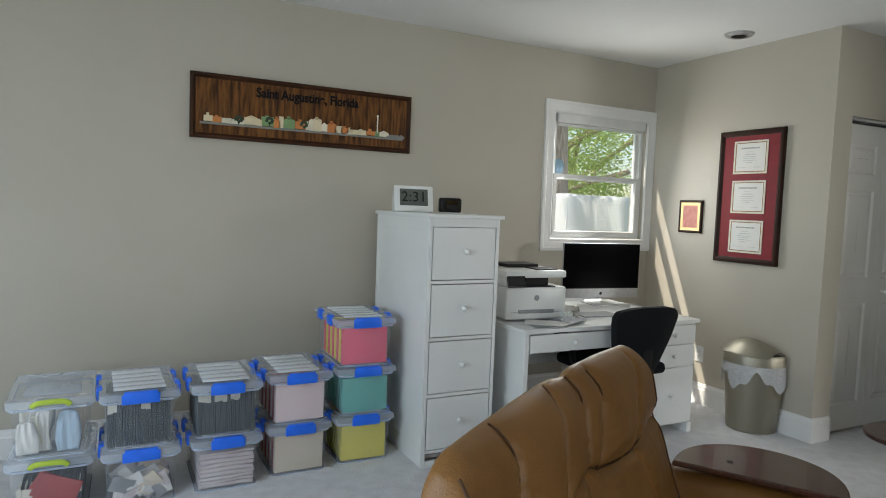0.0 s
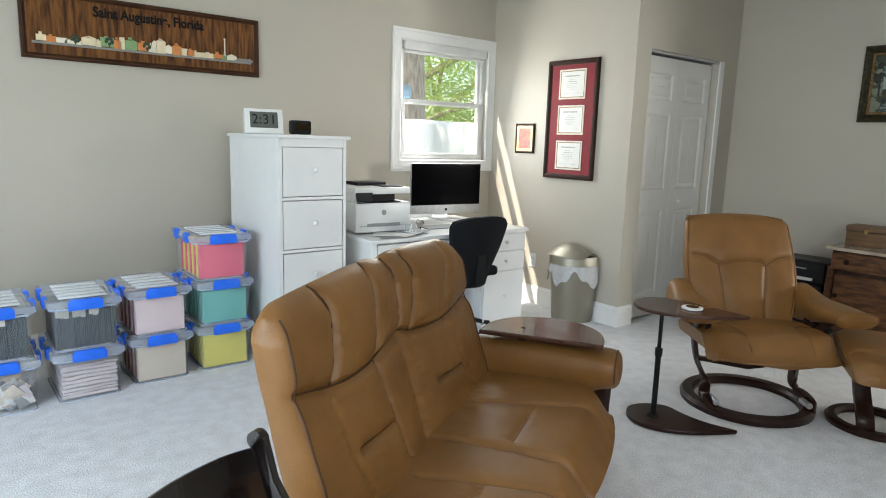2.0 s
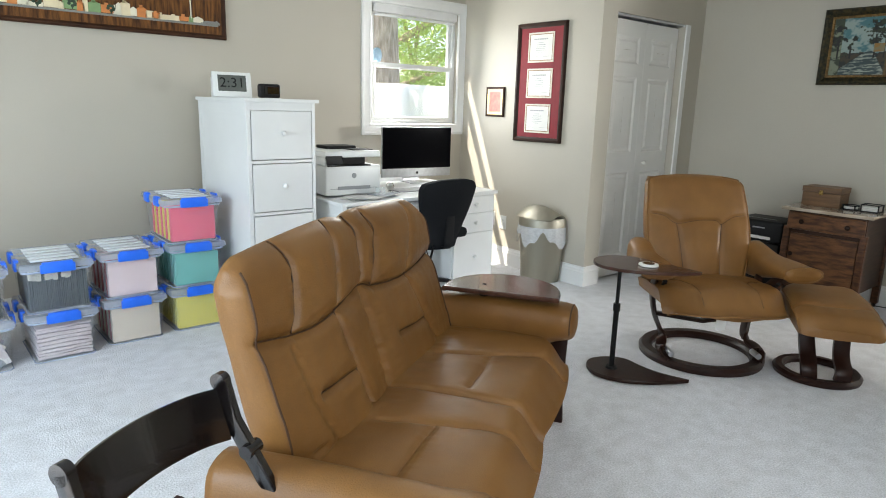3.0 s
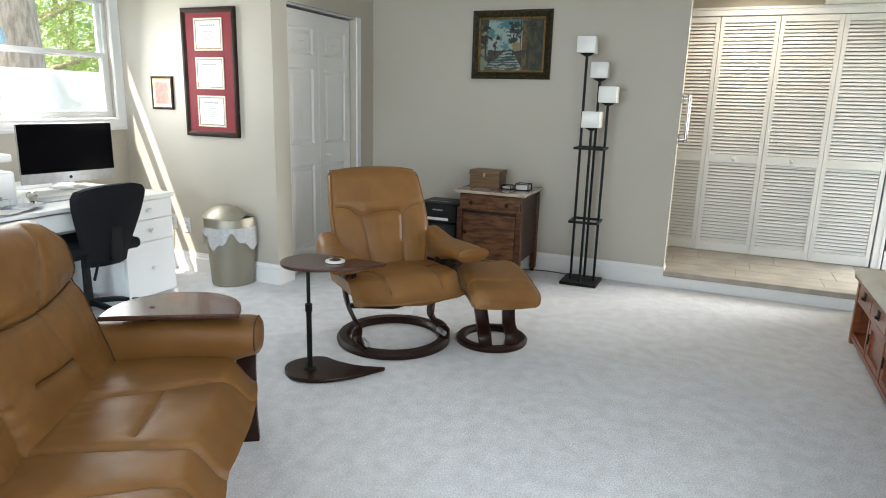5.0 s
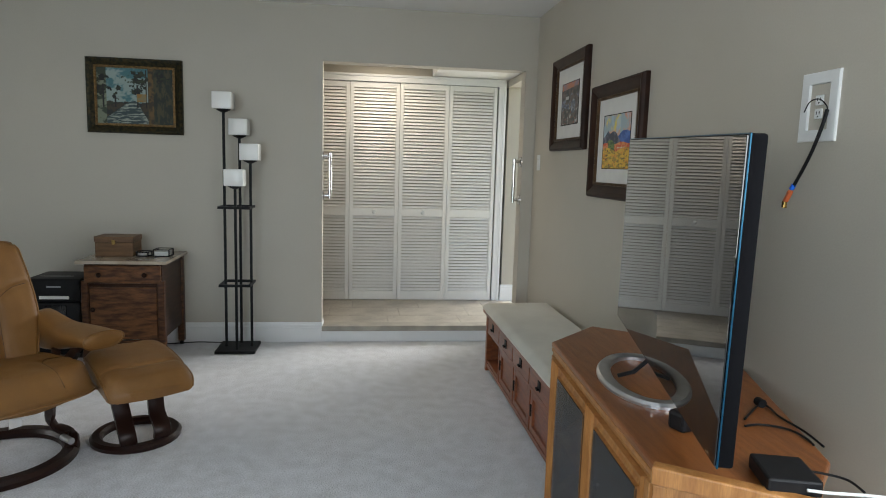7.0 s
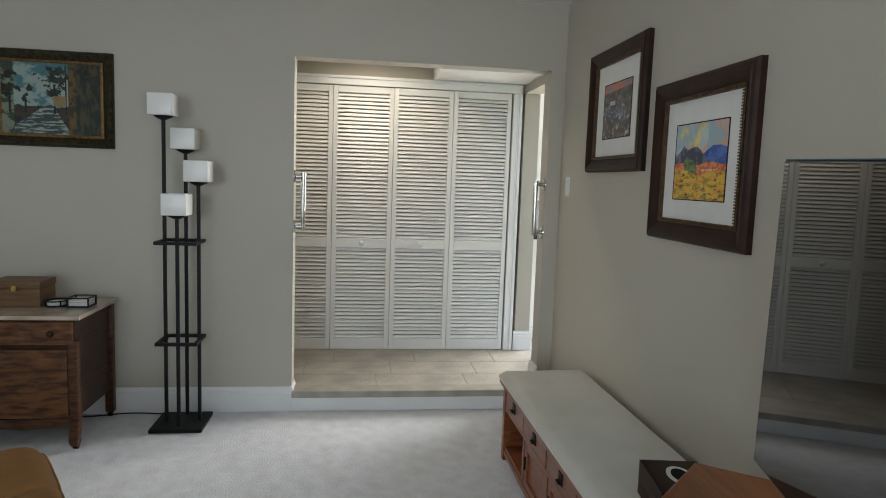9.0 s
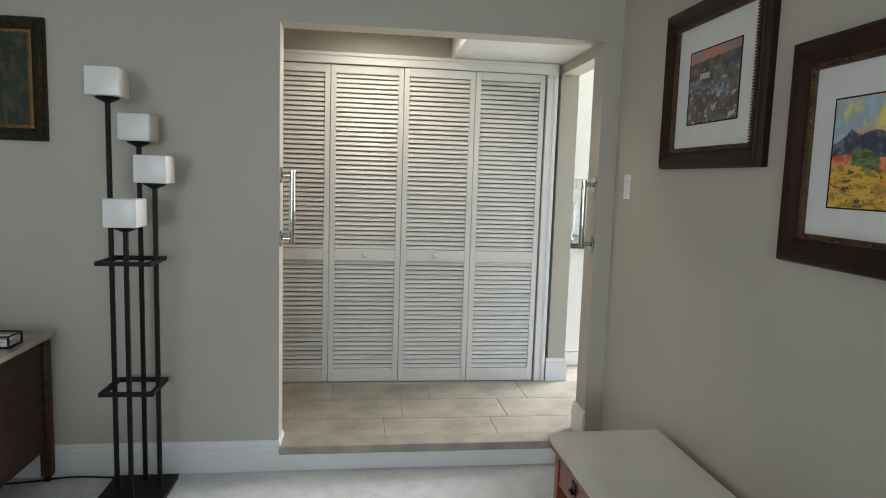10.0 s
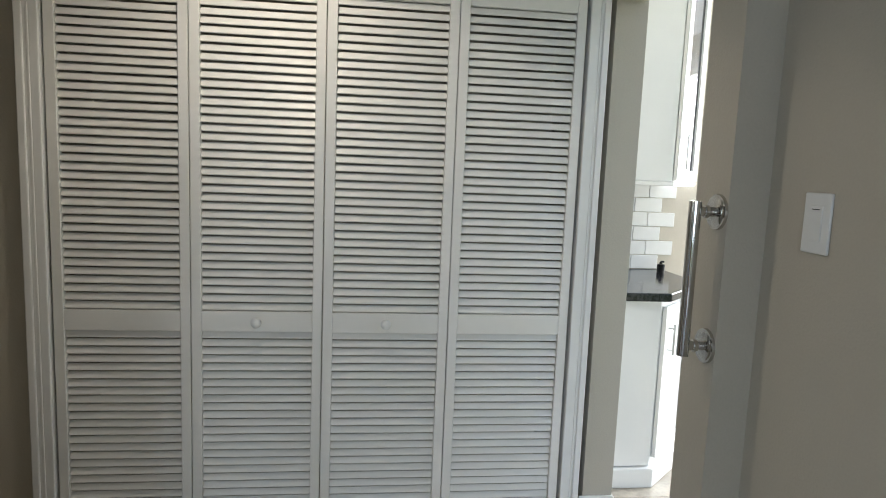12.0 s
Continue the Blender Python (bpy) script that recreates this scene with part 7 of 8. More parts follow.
# ---- bench along the south wall ----
def bench():
    x0, x1, y0, y1, zt = 3.46, 5.03, -1.565, -1.118, 0.428
    L, D_ = x1 - x0, y1 - y0
    o = thing("storage_bench", "red-brown wooden bench with drawers over panelled lower doors", "bench", at=(x0, y0, 0))
    bm = bmesh.new()
    box(bm, -0.02, L + 0.02, -0.012, D_ + 0.02, zt - 0.022, zt, 0.003)
    part("seat_board", bm, CHERRY, o)
    for x in (0, L - 0.04):
        for y in (0, D_ - 0.04):
            bm = bmesh.new()
            box(bm, x, x + 0.04, y, y + 0.04, 0, zt - 0.022, 0.003)
            part("post", bm, CHERRY, o)
    bm = bmesh.new()
    box(bm, 0.04, L - 0.04, 0.01, D_ - 0.012, 0.055, 0.075)
    part("bottom_shelf", bm, CHERRY, o)
    bm = bmesh.new()
    box(bm, 0.04, L - 0.04, 0.01, D_ - 0.012, 0.275, 0.29)
    part("middle_shelf", bm, CHERRY, o)
    for x in (0.006, L - 0.02):
        bm = bmesh.new()
        box(bm, x, x + 0.014, 0.04, D_ - 0.04, 0.05, zt - 0.022)
        part("end_panel", bm, CHERRY, o)
    bm = bmesh.new()
    box(bm, 0.04, L - 0.04, 0.0, 0.010, 0.05, zt - 0.022)
    part("back_panel", bm, CHERRY, o)
    bm = bmesh.new()
    box(bm, 0.04, L - 0.04, D_ - 0.03, D_ - 0.006, 0.03, 0.056, 0.002)
    box(bm, 0.04, L - 0.04, D_ - 0.03, D_ - 0.006, 0.272, 0.292, 0.002)
    for k in range(1, 4):
        xx = 0.04 + k * (L - 0.08) / 4
        box(bm, xx - 0.012, xx + 0.012, D_ - 0.03, D_ - 0.006, 0.056, zt - 0.022, 0.002)
    part("face_frame", bm, CHERRY, o)
    for k in range(4):
        a = 0.04 + k * (L - 0.08) / 4 + 0.016
        b = 0.04 + (k + 1) * (L - 0.08) / 4 - 0.016
        bm = bmesh.new()
        box(bm, a, b, D_ - 0.024, D_ - 0.004, 0.295, zt - 0.028, 0.002)
        dr = part("drawer", bm, CHERRY, o)
        bm = bmesh.new()
        cxx = (a + b) / 2
        box(bm, cxx - 0.022, cxx + 0.022, D_ - 0.004, D_ + 0.001, 0.325, 0.375, 0.002)
        box(bm, cxx - 0.016, cxx + 0.016, D_ + 0.001, D_ + 0.014, 0.332, 0.342, 0.002)
        part("pull", bm, BLACK, dr)
        if k != 3:
            bm = bmesh.new()
            box(bm, a + 0.01, b - 0.01, D_ - 0.032, D_ - 0.022, 0.08, 0.262, 0.002)
            box(bm, a, a + 0.04, D_ - 0.026, D_ - 0.010, 0.06, 0.27, 0.002)
            box(bm, b - 0.04, b, D_ - 0.026, D_ - 0.010, 0.06, 0.27, 0.002)
            box(bm, a + 0.04, b - 0.04, D_ - 0.026, D_ - 0.010, 0.235, 0.27, 0.002)
            box(bm, a + 0.04, b - 0.04, D_ - 0.026, D_ - 0.010, 0.06, 0.09, 0.002)
            part("lower_door", bm, CHERRY, o)
            bm = bmesh.new()
            box(bm, b - 0.028, b - 0.014, D_ - 0.011, D_ - 0.002, 0.14, 0.20, 0.002)
            part("pull", bm, BLACK, o)
    c = thing("bench_cushion", "flat cream fabric cushion on the wooden bench", "cushion", at=(x0, y0, zt))

    def tp(a, b):
        ed = min(a * L, (1 - a) * L, b * D_, (1 - b) * D_)
        return (-0.03 + a * (L + 0.055), -0.005 + b * (D_ + 0.03), 0.045 + 0.014 * smoothstep(0, 0.12, ed) - 0.028 * (1 - smoothstep(0, 0.025, ed)) + 0.003 * noise.noise(Vector((a * 9, b * 4, 2))))
    bm = bmesh.new()
    blob_sheet(bm, 60, 30, tp, lambda a, b: (-0.028 + a * (L + 0.05), -0.003 + b * (D_ + 0.026), 0.002))
    part("cushion_body", bm, CANVAS, c, smooth=True)


bench()
bk = thing("book_stack", "stack of dark leather books on the cushioned bench", "books", at=(3.555, -1.32, 0.428 + 0.059), turn=-8)
z = 0.0
for k in range(3):
    bm = bmesh.new()
    h_ = 0.036
    box(bm, -0.105, 0.105, -0.085, 0.085, z + 0.004, z + h_ - 0.004)
    pg = part("pages", bm, CREAM, bk)
    bm = bmesh.new()
    box(bm, -0.11, 0.11, -0.09, 0.09, z, z + 0.004, 0.001)
    box(bm, -0.11, 0.11, -0.09, 0.09, z + h_ - 0.004, z + h_, 0.001)
    box(bm, -0.11, 0.11, 0.084, 0.092, z, z + h_, 0.002)
    part("cover", bm, FRAMEW, bk)
    z += h_ + 0.0005
bm = bmesh.new()
cyl(bm, (0, 0, z), (0, 0, z + 0.002), 0.05, seg=28)
bmesh.ops.scale(bm, vec=(1.25, 0.8, 1), verts=bm.verts)
part("oval_inset", bm, WHITEPL, bk, smooth=True)
bm = bmesh.new()
cyl(bm, (0, 0.0, z + 0.002), (0, 0.0, z + 0.0035), 0.034, seg=28)
bmesh.ops.scale(bm, vec=(1.3, 0.8, 1), verts=bm.verts)
part("oval_picture", bm, INK_AND_SHADE, bk, smooth=True)


# ---- television stand and television ----
def tv_stand():
    zt = 0.742
    A, B, G, F = (3.100, -0.988), (3.340, -1.235), (1.890, -1.180), (2.070, -0.920)
    H = (2.06, -1.35)
    o = thing("tv_stand", "honey oak corner television stand with glazed doors and brass pulls", "tv stand", at=(0, 0, 0))
    outline = [A, B, (3.20, -1.42), (2.75, -1.565), H, G, F]
    cx_ = sum(p[0] for p in outline) / len(outline)
    cy_ = sum(p[1] for p in outline) / len(outline)
    bm = bmesh.new()
    prism(bm, outline[::-1], zt - 0.022, zt, 0.006)
    part("top", bm, OAKTOP, o)

    def inset(p, d=0.02):
        v = Vector((cx_ - p[0], cy_ - p[1])).normalized() * d
        return (p[0] + v.x, p[1] + v.y)
    inn = [inset(p, 0.018) for p in outline]
    bm = bmesh.new()
    prism(bm, [inset(p, 0.002) for p in outline][::-1], zt - 0.038, zt - 0.022, 0.004)
    prism(bm, [inset(p, 0.009) for p in outline][::-1], zt - 0.052, zt - 0.038, 0.004)
    part("moulding", bm, OAK, o)
    bm = bmesh.new()
    prism(bm, [inset(p, 0.012) for p in outline][::-1], 0.0, 0.075, 0.004)
    part("plinth", bm, OAK, o)
    bm = bmesh.new()
    prism(bm, [inset(p, 0.06) for p in outline][::-1], 0.075, 0.085)
    prism(bm, [inset(p, 0.06) for p in outline][::-1], 0.38, 0.392)
    part("shelf", bm, OAK, o)
    n = len(inn)
    for i in range(n):
        p, q = Vector((*inn[i], 0)), Vector((*inn[(i + 1) % n], 0))
        d = q - p
        L = d.length
        ang = math.degrees(math.atan2(d.y, d.x))
        # local x along p->q, -y outward
        base = pose(p.x, p.y, 0, 0, 0, ang)
        out = base.to_3x3() @ Vector((0, 1, 0))
        if out.dot(Vector((cx_, cy_, 0)) - p) > 0:
            base = pose(q.x, q.y, 0, 0, 0, ang + 180)
        if i == n - 1:
            base = pose(inn[0][0], inn[0][1], 0, 0, 0, math.degrees(math.atan2(inn[-1][1] - inn[0][1], inn[-1][0] - inn[0][0])))
        if i in (n - 1, 0, n - 2):
            nd = 2 if i == n - 1 else 1
            z0, z1 = 0.075, zt - 0.05
            for xx in (0, L - 0.03):
                bm = bmesh.new()
                box(bm, xx, xx + 0.03, -0.012, 0.012, z0, z1, 0.002)
                part("stile", bm, OAK, o, m=base)
            if i == n - 2:
                bm = bmesh.new()
                box(bm, 0.03, L - 0.03, 0.002, 0.010, z0, z1)
                part("backing_board", bm, OAK, o, m=base)
            for k in range(nd):
                a = 0.032 + k * (L - 0.064) / nd + 0.002
                b = 0.032 + (k + 1) * (L - 0.064) / nd - 0.002
                bm = bmesh.new()
                moulding(bm, b - a, z1 - z0 - 0.004, [(0, -0.02), (0, 0.0), (0.006, 0.006), (0.040, 0.006), (0.046, 0.003), (0.052, 0.001), (0.054, -0.010)])
                dd = part("door", bm, OAK, o, m=base @ Matrix.Rotation(math.pi, 4, "Z") @ Matrix.Translation((-(a + b) / 2, 0, (z0 + z1) / 2)))
                bm = bmesh.new()
                box(bm, -(b - a) / 2 + 0.05, (b - a) / 2 - 0.05, 0.006, 0.009, -(z1 - z0) / 2 + 0.062, (z1 - z0) / 2 - 0.062)
                part("panel" if i == n - 2 else "glass", bm, OAK if i == n - 2 else CABGLASS, dd)
                bm = bmesh.new()
                s_ = 1 if k == 0 else -1
                px = s_ * -1 * ((b - a) / 2 - 0.022) if nd == 2 else (b - a) / 2 - 0.022
                cyl(bm, (px, -0.004, 0.05), (px, -0.02, 0.05), 0.006, seg=12)
                ball(bm, (px, -0.024, 0.05), 0.009)
                ribbon(bm, [(px, -0.020, 0.05), (px, -0.024, 0.01), (px, -0.018, -0.02)], 0.010, 0.005, side=(1, 0, 0))
                part("pull", bm, BRASS, dd, smooth=True)
        else:
            bm = bmesh.new()
            box(bm, 0, L, -0.006, 0.006, 0.075, zt - 0.05)
            part("side_panel", bm, OAK, o, m=base)
    # the oak lip along the near end
    f_, g_ = Vector((*F, 0)), Vector((*G, 0))
    along = (g_ - f_).normalized()
    bm = bmesh.new()
    box(bm, -0.004, (g_ - f_).length + 0.01, -0.026, 0.010, zt - 0.036, zt + 0.008, 0.005)
    part("end_lip", bm, OAK, o, m=pose(F[0], F[1], 0, 0, 0, math.degrees(math.atan2(along.y, along.x))))
    return zt


TS = tv_stand()
FAR, NEAR = Vector((3.140, -1.262, 0)), Vector((1.930, -0.985, 0))
mid = (FAR + NEAR) / 2
tvd = FAR - NEAR
tv = thing("television", "large flat television, glossy and off, on a silver ring stand", "television", at=(mid.x, mid.y, 0), turn=math.degrees(math.atan2(tvd.y, tvd.x)) + 180)
TILT = Matrix.Translation((0, 0, 1.16)) @ Matrix.Rotation(radians(2.0), 4, "Y") @ Matrix.Translation((0, 0, -1.16))
tw, tz0, tz1 = tvd.length / 2 - 0.008, 0.813, 1.507
bm = bmesh.new()
box(bm, -tw, tw, 0.002, 0.040, tz0, tz1, 0.007)
box(bm, -tw * 0.8, tw * 0.8, 0.04, 0.066, tz0 + 0.03, tz1 - 0.16, 0.015)
part("cabinet", bm, mat("matt_black_casing", (0.005, 0.005, 0.006), 0.8, spec=0.05), tv, smooth=True, m=TILT)
bm = bmesh.new()
box(bm, -tw + 0.004, tw - 0.004, 0.0, 0.004, tz0 + 0.004, tz1 - 0.004, 0.001)
part("screen", bm, SCREEN, tv, m=TILT)
# blue colour on the rim stands in for a reflection along the black casing
bm = bmesh.new()
box(bm, -tw - 0.0008, tw + 0.0008, 0.004, 0.0075, tz0 - 0.0008, tz1 + 0.0008, 0.0005, 1)
part("bezel", bm, mat("blue_edge_reflection", (0.010, 0.085, 0.15), 0.30, 0.6, scale=20), tv, m=TILT)
bm = bmesh.new()
prof = []
seg = 60
rings = []
for i in range(seg):
    a = 2 * math.pi * i / seg
    rings.append([bm.verts.new(((r * 1.0 + 0.11) * math.cos(a) - 0.115, 0.01 + r * math.sin(a), z)) for r, z in ((0.105, TS), (0.105, TS + 0.012), (0.110, TS + 0.016), (0.142, TS + 0.016), (0.150, TS + 0.008), (0.150, TS))])
for i in range(seg):
    a, b = rings[i], rings[(i + 1) % seg]
    for k in range(6):
        bm.faces.new((a[k], b[k], b[(k + 1) % 6], a[(k + 1) % 6]))
bmesh.ops.recalc_face_normals(bm, faces=bm.faces[:])
part("ring_stand", bm, ALU, tv, "silver oval ring stand", smooth=True)
bm = bmesh.new()
ribbon(bm, [(-0.10, 0.15, TS + 0.014), (-0.10, 0.11, TS + 0.025), (-0.10, 0.05, TS + 0.06), (-0.10, 0.045, TS + 0.2)], 0.045, 0.014, side=(1, 0, 0))
ribbon(bm, [(-0.10, -0.08, TS + 0.014), (-0.10, -0.03, TS + 0.03), (-0.10, 0.03, TS + 0.09)], 0.016, 0.010, side=(1, 0, 0))
part("neck", bm, BLKPL, tv, smooth=True)
small_box_thing("ir_blaster", "small black sensor puck in front of the television", "sensor", (2.262, -1.083, TS), 20, (0.055, 0.05, 0.052), BLKPL, 0.01)
mb = small_box_thing("media_box", "flat black streaming box at the back of the stand", "media box", (1.975, -1.17, TS), 165, (0.125, 0.11, 0.036), BLKPL, 0.006)
cable("hdmi_cable", [(1.996, -1.226, 0.758), (1.978, -1.263, 0.758), (1.945, -1.297, 0.758), (1.893, -1.293, 0.758)], 0.0028, BLKPL, None, "thin black cable from the media box over the stand's edge", category="cable")
cable("ethernet_cable", [(1.906, -1.173, 0.76), (1.892, -1.215, 0.76), (1.878, -1.28, 0.76), (1.857, -1.351, 0.76)], 0.0036, WHITEPL, None, "white cable from the media box over the stand's end", category="cable")
cable("power_cable", [(2.263, -1.261, 0.747), (2.268, -1.315, 0.747), (2.235, -1.366, 0.747), (2.182, -1.375, 0.747), (2.14, -1.366, 0.747)], 0.0030, BLKPL, None, "thin black cable lying on the stand behind the television", category="cable")
cable("plug_cable", [(2.305, -1.287, 0.748), (2.407, -1.399, 0.748), (2.38, -1.411, 0.748), (2.315, -1.397, 0.748), (2.22, -1.40, 0.747), (2.13, -1.385, 0.747)], 0.0030, BLKPL, None, "black cable with a round plug behind the television", category="cable")
pk = thing("round_plug", "small round black plug lying behind the television", "plug", at=(2.407, -1.399, 0.748))
bm = bmesh.new()
cyl(bm, (-0.012, 0, 0.006), (0.012, 0, 0.006), 0.013, seg=18)
part("plug_body", bm, BLKPL, pk, smooth=True)
bxp = thing("recessed_outlet", "white recessed outlet box with two sockets and a thin wire", "power outlet", at=(2.55, YS, 1.612), turn=180)
bm = bmesh.new()
moulding(bm, 0.158, 0.205, [(0, 0), (0, 0.006), (0.004, 0.008), (0.034, 0.008), (0.036, -0.002), (0.0785, -0.002)])
part("cover_plate", bm, WHITEPL, bxp)
bm = bmesh.new()
for z_ in (-0.02, 0.02):
    box(bm, -0.017, 0.017, -0.006, -0.001, z_ - 0.015, z_ + 0.015, 0.003)
part("sockets", bm, WHITEPL, bxp)
bm = bmesh.new()
for z_ in (-0.02, 0.02):
    for dx in (-0.006, 0.006):
        box(bm, dx - 0.001, dx + 0.001, -0.0068, -0.0060, z_ - 0.002, z_ + 0.007)
    cyl(bm, (0, -0.0060, z_ - 0.008), (0, -0.0068, z_ - 0.008), 0.0025, seg=8)
part("slots", bm, INK_AND_SHADE, bxp)
cable("wall_wire", [(2.60, YS + 0.014, 1.60), (2.57, YS + 0.02, 1.628), (2.53, YS + 0.02, 1.632), (2.50, YS + 0.018, 1.61), (2.495, YS + 0.018, 1.585)], 0.0018, BLKPL, None, "thin black wire hanging from the wall box", category="cable")
cable("wall_cable", [(2.50, YS + 0.015, 1.60), (2.505, YS + 0.02, 1.56), (2.54, YS + 0.024, 1.47), (2.598, YS + 0.026, 1.375)], 0.0055, BLKPL, None, "black video cable hanging from the wall box", category="cable")
pl_ = thing("cable_connector", "orange and blue video connectors hanging on the wall cable", "connector", at=(2.615, YS + 0.028, 1.345), turn=0)
bm = bmesh.new()
ribbon(bm, [(-0.008, 0, 0.014), (0.0, 0, 0.0), (0.012, 0, -0.018)], 0.015, 0.010, side=(0, 1, 0))
part("orange_plug", bm, mat("orange_plastic", (0.60, 0.13, 0.04), 0.4), pl_)
bm = bmesh.new()
box(bm, 0.010, 0.022, -0.006, 0.006, -0.040, -0.018, 0.002, m=Matrix.Translation((0, 0, 0)))
part("metal_tip", bm, BRASS, pl_)
bm = bmesh.new()
ribbon(bm, [(-0.020, 0.0, 0.034), (-0.011, 0.0, 0.020)], 0.013, 0.009, side=(0, 1, 0))
part("blue_plug", bm, BLUEPL, pl_)


# ---- folding chair ----
def folding_chair():
    o = thing("folding_chair", "black folding chair with a curved backrest panel", "folding chair", at=(0.742, 0.882, 0), turn=30)
    # local -y is the front
    hw = 0.192
    for s in (-1, 1):
        bm = bmesh.new()
        ribbon(bm, [(s * hw, 0.055, 0.745), (s * hw, 0.03, 0.66), (s * hw, -0.16, 0.36), (s * hw, -0.36, 0.0)], 0.020, 0.038, side=(1, 0, 0))
        cyl(bm, (s * hw - 0.010, 0.057, 0.745), (s * hw + 0.010, 0.057, 0.745), 0.020, seg=18)
        part("long_leg", bm, GLOSSBLK, o, smooth=True)
        bm = bmesh.new()
        ribbon(bm, [(s * (hw - 0.03), -0.14, 0.44), (s * (hw - 0.03), 0.14, 0.20), (s * (hw - 0.03), 0.16, 0.0)], 0.018, 0.034, side=(1, 0, 0))
        part("short_leg", bm, GLOSSBLK, o, smooth=True)
        bm = bmesh.new()
        cyl(bm, (s * hw - 0.022, -0.015, 0.60), (s * hw + 0.022, -0.015, 0.60), 0.016, seg=16)
        part("hinge", bm, GLOSSBLK, o, smooth=True)
    bm = bmesh.new()
    ribbon(bm, smooth_line([(-hw, 0.045, 0.672), (-hw * 0.6, 0.075, 0.676), (0, 0.088, 0.678), (hw * 0.6, 0.075, 0.676), (hw, 0.045, 0.672)], 7), 0.115, 0.010, side=(0, 0.32, 1))
    part("backrest", bm, GLOSSBLK, o, smooth=True)
    bm = bmesh.new()
    box(bm, -hw + 0.035, hw - 0.035, -0.30, 0.06, 0.42, 0.45, 0.01)
    part("seat", bm, GLOSSBLK, o, smooth=True)
    bm = bmesh.new()
    cyl(bm, (-hw, -0.30, 0.12), (hw, -0.30, 0.12), 0.008, seg=10)
    part("cross_bar", bm, GLOSSBLK, o)


folding_chair()


# ---- kitchen beyond the hall ----
def kitchen():
    fz = HZ
    o = thing("base_cabinet", "white shaker base cabinet with an angled corner door and bar pull", "kitchen cabinet", at=(0, -0.035, fz))
    pts = [(7.10, -1.66), (7.10, -2.0), (7.36, -2.27), (7.75, -2.27), (7.75, -1.66)]
    bm = bmesh.new()
    prism(bm, pts, 0.10, 0.865)
    part("carcass", bm, WHITE, o)
    bm = bmesh.new()
    prism(bm, [(7.08, -1.66), (7.08, -2.015), (7.345, -2.295), (7.75, -2.295), (7.75, -1.66)], 0, 0.095, 0.008)
    part("toe_moulding", bm, WHITE, o)
    a = math.degrees(math.atan2(-0.27, 0.26))
    bm = bmesh.new()
    moulding(bm, 0.335, 0.70, [(0, 0), (0, 0.018), (0.055, 0.018), (0.058, 0.008), (0.167, 0.008)])
    dd = part("door", bm, WHITE, o, m=pose(7.23 - 0.002, -2.135 - 0.002, 0.485, 0, 0, a))
    bm = bmesh.new()
    cyl(bm, (-0.13, -0.045, 0.13), (-0.13, -0.045, 0.27), 0.005, seg=10)
    for z in (0.15, 0.25):
        cyl(bm, (-0.13, -0.018, z), (-0.13, -0.045, z), 0.004, seg=8)
    part("bar_pull", bm, ALU, dd)
    ct = thing("countertop", "polished black granite countertop", "countertop", at=(0, -0.035, fz))
    bm = bmesh.new()
    prism(bm, [(7.05, -1.655), (7.05, -2.02), (7.33, -2.31), (7.752, -2.31), (7.752, -1.655)], 0.868, 0.905, 0.004)
    part("slab", bm, GRANITE, ct)
    u = thing("wall_cabinet", "white upper cabinet with a glazed angled door and bar pull", "kitchen cabinet", at=(0, -0.035, fz))
    bm = bmesh.new()
    prism(bm, [(7.22, -1.66), (7.22, -2.06), (7.40, -2.25), (7.75, -2.25), (7.75, -1.66)], 1.385, 2.30, 0.002)
    part("carcass", bm, WHITE, u)
    bm = bmesh.new()
    prism(bm, [(7.21, -1.66), (7.21, -2.065), (7.395, -2.262), (7.75, -2.262), (7.75, -1.66)], 1.365, 1.384, 0.003)
    part("light_rail", bm, WHITE, u)
    a = math.degrees(math.atan2(-0.19, 0.18))
    bm = bmesh.new()
    moulding(bm, 0.25, 0.90, [(0, 0), (0, 0.018), (0.045, 0.018), (0.048, 0.004)])
    dd = part("door", bm, WHITE, u, m=pose(7.31 - 0.002, -2.155 - 0.002, 1.84, 0, 0, a))
    bm = bmesh.new()
    box(bm, -0.08, 0.08, -0.008, -0.004, -0.405, 0.405)
    part("glass", bm, SMOKE, dd)
    bm = bmesh.new()
    cyl(bm, (-0.10, -0.045, -0.40), (-0.10, -0.045, -0.24), 0.005, seg=10)
    for z in (-0.38, -0.26):
        cyl(bm, (-0.10, -0.018, z), (-0.10, -0.045, z), 0.004, seg=8)
    part("bar_pull", bm, ALU, dd)
    f = thing("glass_vase", "tall clear waisted glass vase on the black counter", "vase", at=(7.30, -1.90, fz + 0.905))
    bm = bmesh.new()
    lathe(bm, [(0.034, 0), (0.036, 0.006), (0.020, 0.020), (0.014, 0.045), (0.020, 0.075), (0.034, 0.12), (0.030, 0.16), (0.020, 0.20), (0.026, 0.24), (0.042, 0.285), (0.040, 0.285), (0.020, 0.225), (0.014, 0.20)], 26)
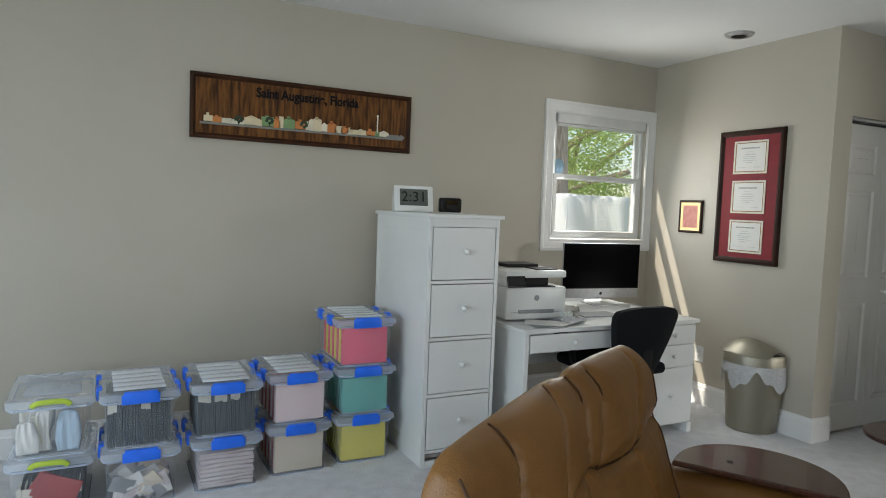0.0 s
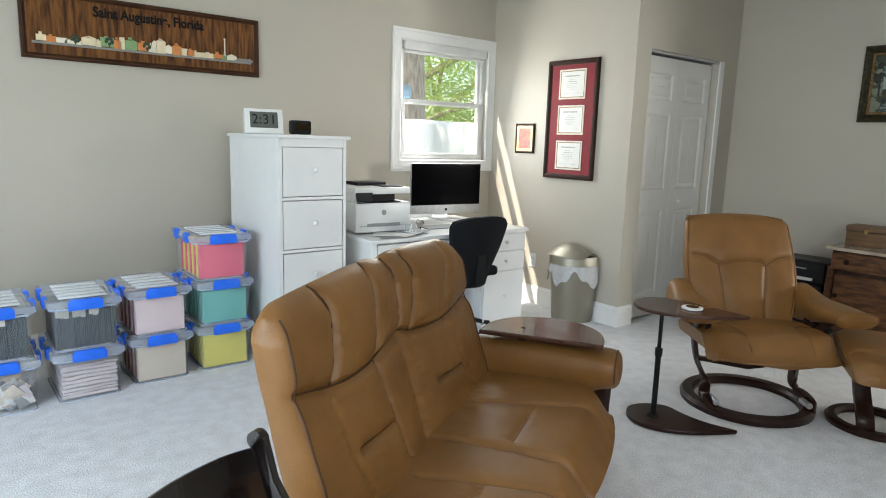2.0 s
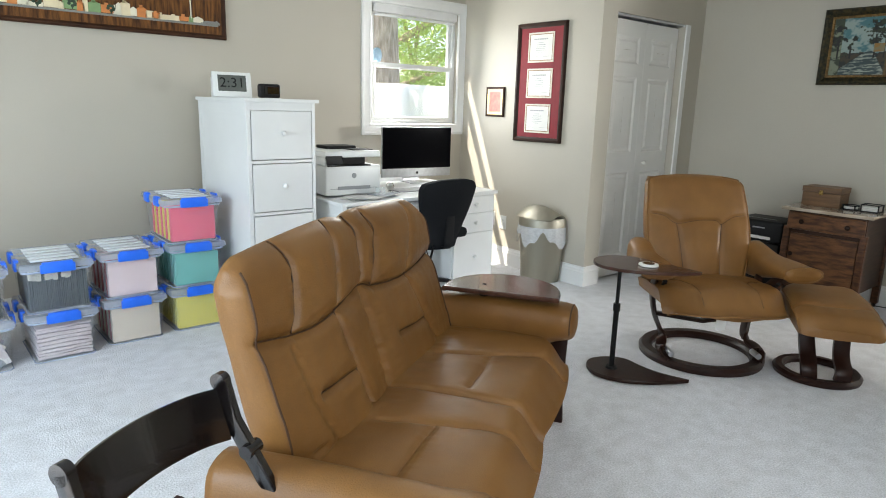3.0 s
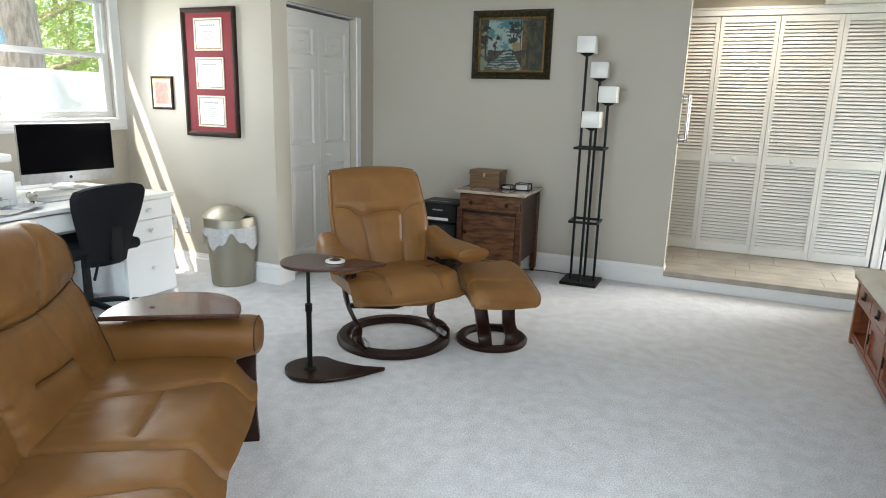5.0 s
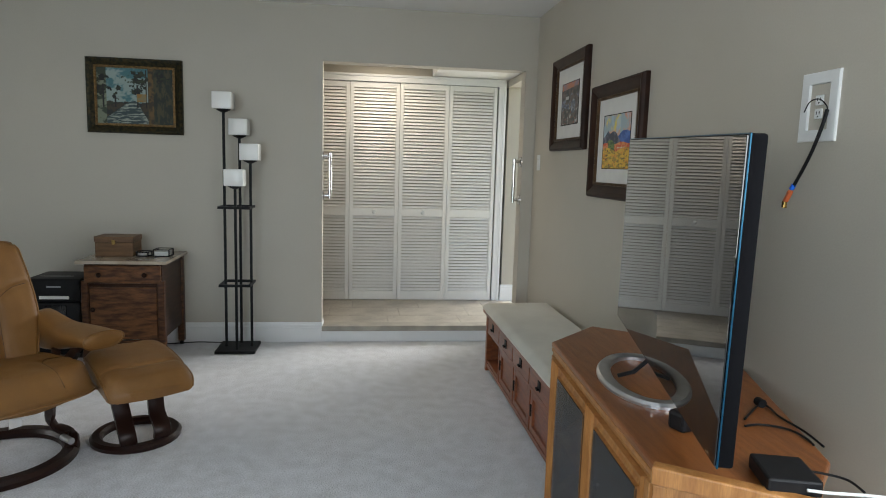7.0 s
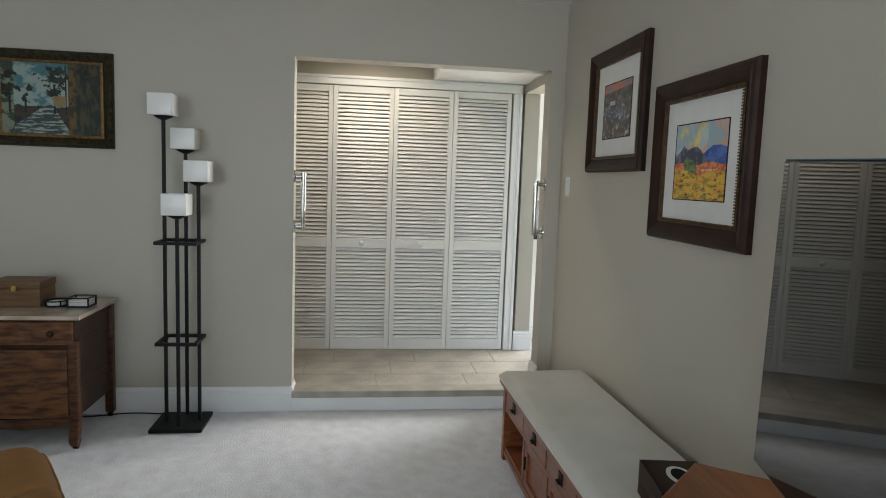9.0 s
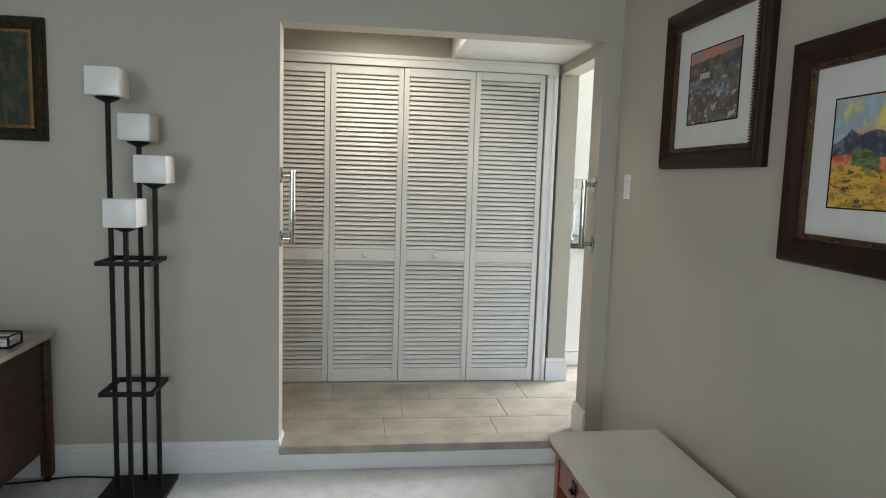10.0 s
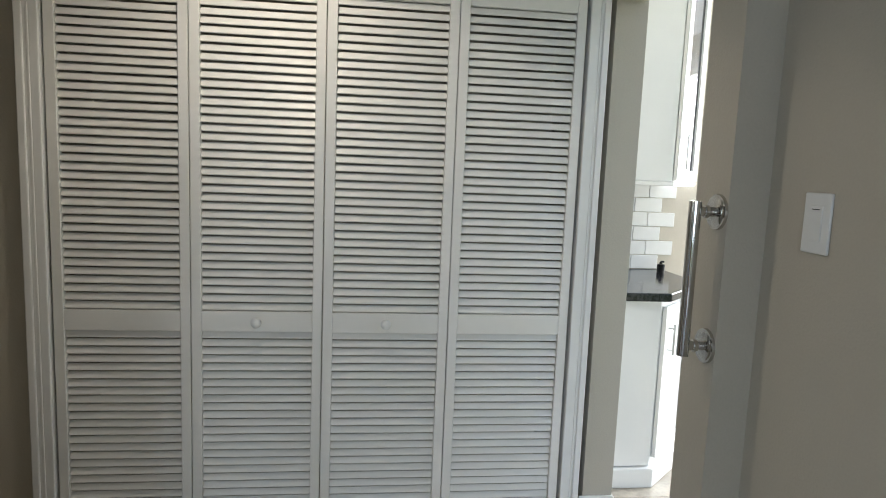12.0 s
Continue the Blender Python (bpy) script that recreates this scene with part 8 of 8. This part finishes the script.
    part("vase_body", bm, clear("thick_glass", (0.55, 0.60, 0.62), 0.42, 0.03), f, smooth=True)
    s = thing("soap_pump", "small black bottle on the counter", "bottle", at=(7.66, -2.29, fz + 0.905))
    bm = bmesh.new()
    lathe(bm, [(0.018, 0), (0.02, 0.01), (0.02, 0.04), (0.008, 0.045), (0.008, 0.055)], 16)
    cyl(bm, (0, 0, 0.055), (-0.03, 0, 0.058), 0.005, seg=8)
    part("bottle_body", bm, BLACK, s, smooth=True)
    bs = tagged(new("backsplash"), "white subway tiles behind the counter", "tiles", kind="structure")
    me = None
    for r_ in range(6):
        for c_ in range(5):
            y = -1.70 - c_ * 0.154 - (0.077 if r_ % 2 else 0)
            if y - 0.15 < -2.44:
                continue
            if me is None:
                bm = bmesh.new()
                box(bm, -0.004, 0.004, -0.0755, 0.0755, -0.037, 0.037, 0.0015, 1)
                tl = part("tile", bm, WHITEPL, bs)
                me = tl.data
            else:
                tl = new("tile", me)
                tl.parent = bs
            tl.location = (7.755, y - 0.075, fz + 0.905 + 0.04 + r_ * 0.077)


kitchen()

# ---- hall floor tiles, last ----
hf = tagged(new("hall_tiles"), "large beige stone-look floor tiles laid in running bond", "floor tiles", kind="structure")
TWY, TWX = 0.598, 0.298
bm = bmesh.new()
box(bm, -TWX / 2, TWX / 2, -TWY / 2, TWY / 2, -0.008, 0.0, 0.0015, 1)
tile = part("tile", bm, TILE, hf)
tile.location = (5.95 + 0.10, -0.17, HZ)
row = 0
for i in range(-1, 8):
    x = 6.25 - 0.151 + i * 0.301
    off = -0.172 if i % 3 == 1 else (0.128 if i % 3 == 2 else 0.02)
    for j in range(-6, 5):
        y = off + 0.3005 + j * 0.601
        if x + TWX / 2 + 0.151 < XE + 0.13 or x > 7.7 or y > 1.1 or (i < 0 and not OY0 - 0.2 < y < OY1 + 0.2):
            continue
        t = new("tile", tile.data)
        t.parent = hf
        t.location = (x + 0.151 + 0.0, y, HZ)
tile.location = (6.099 - 0.301 + 0.15 + 0.155 - 0.0, -20, HZ - 0.002)
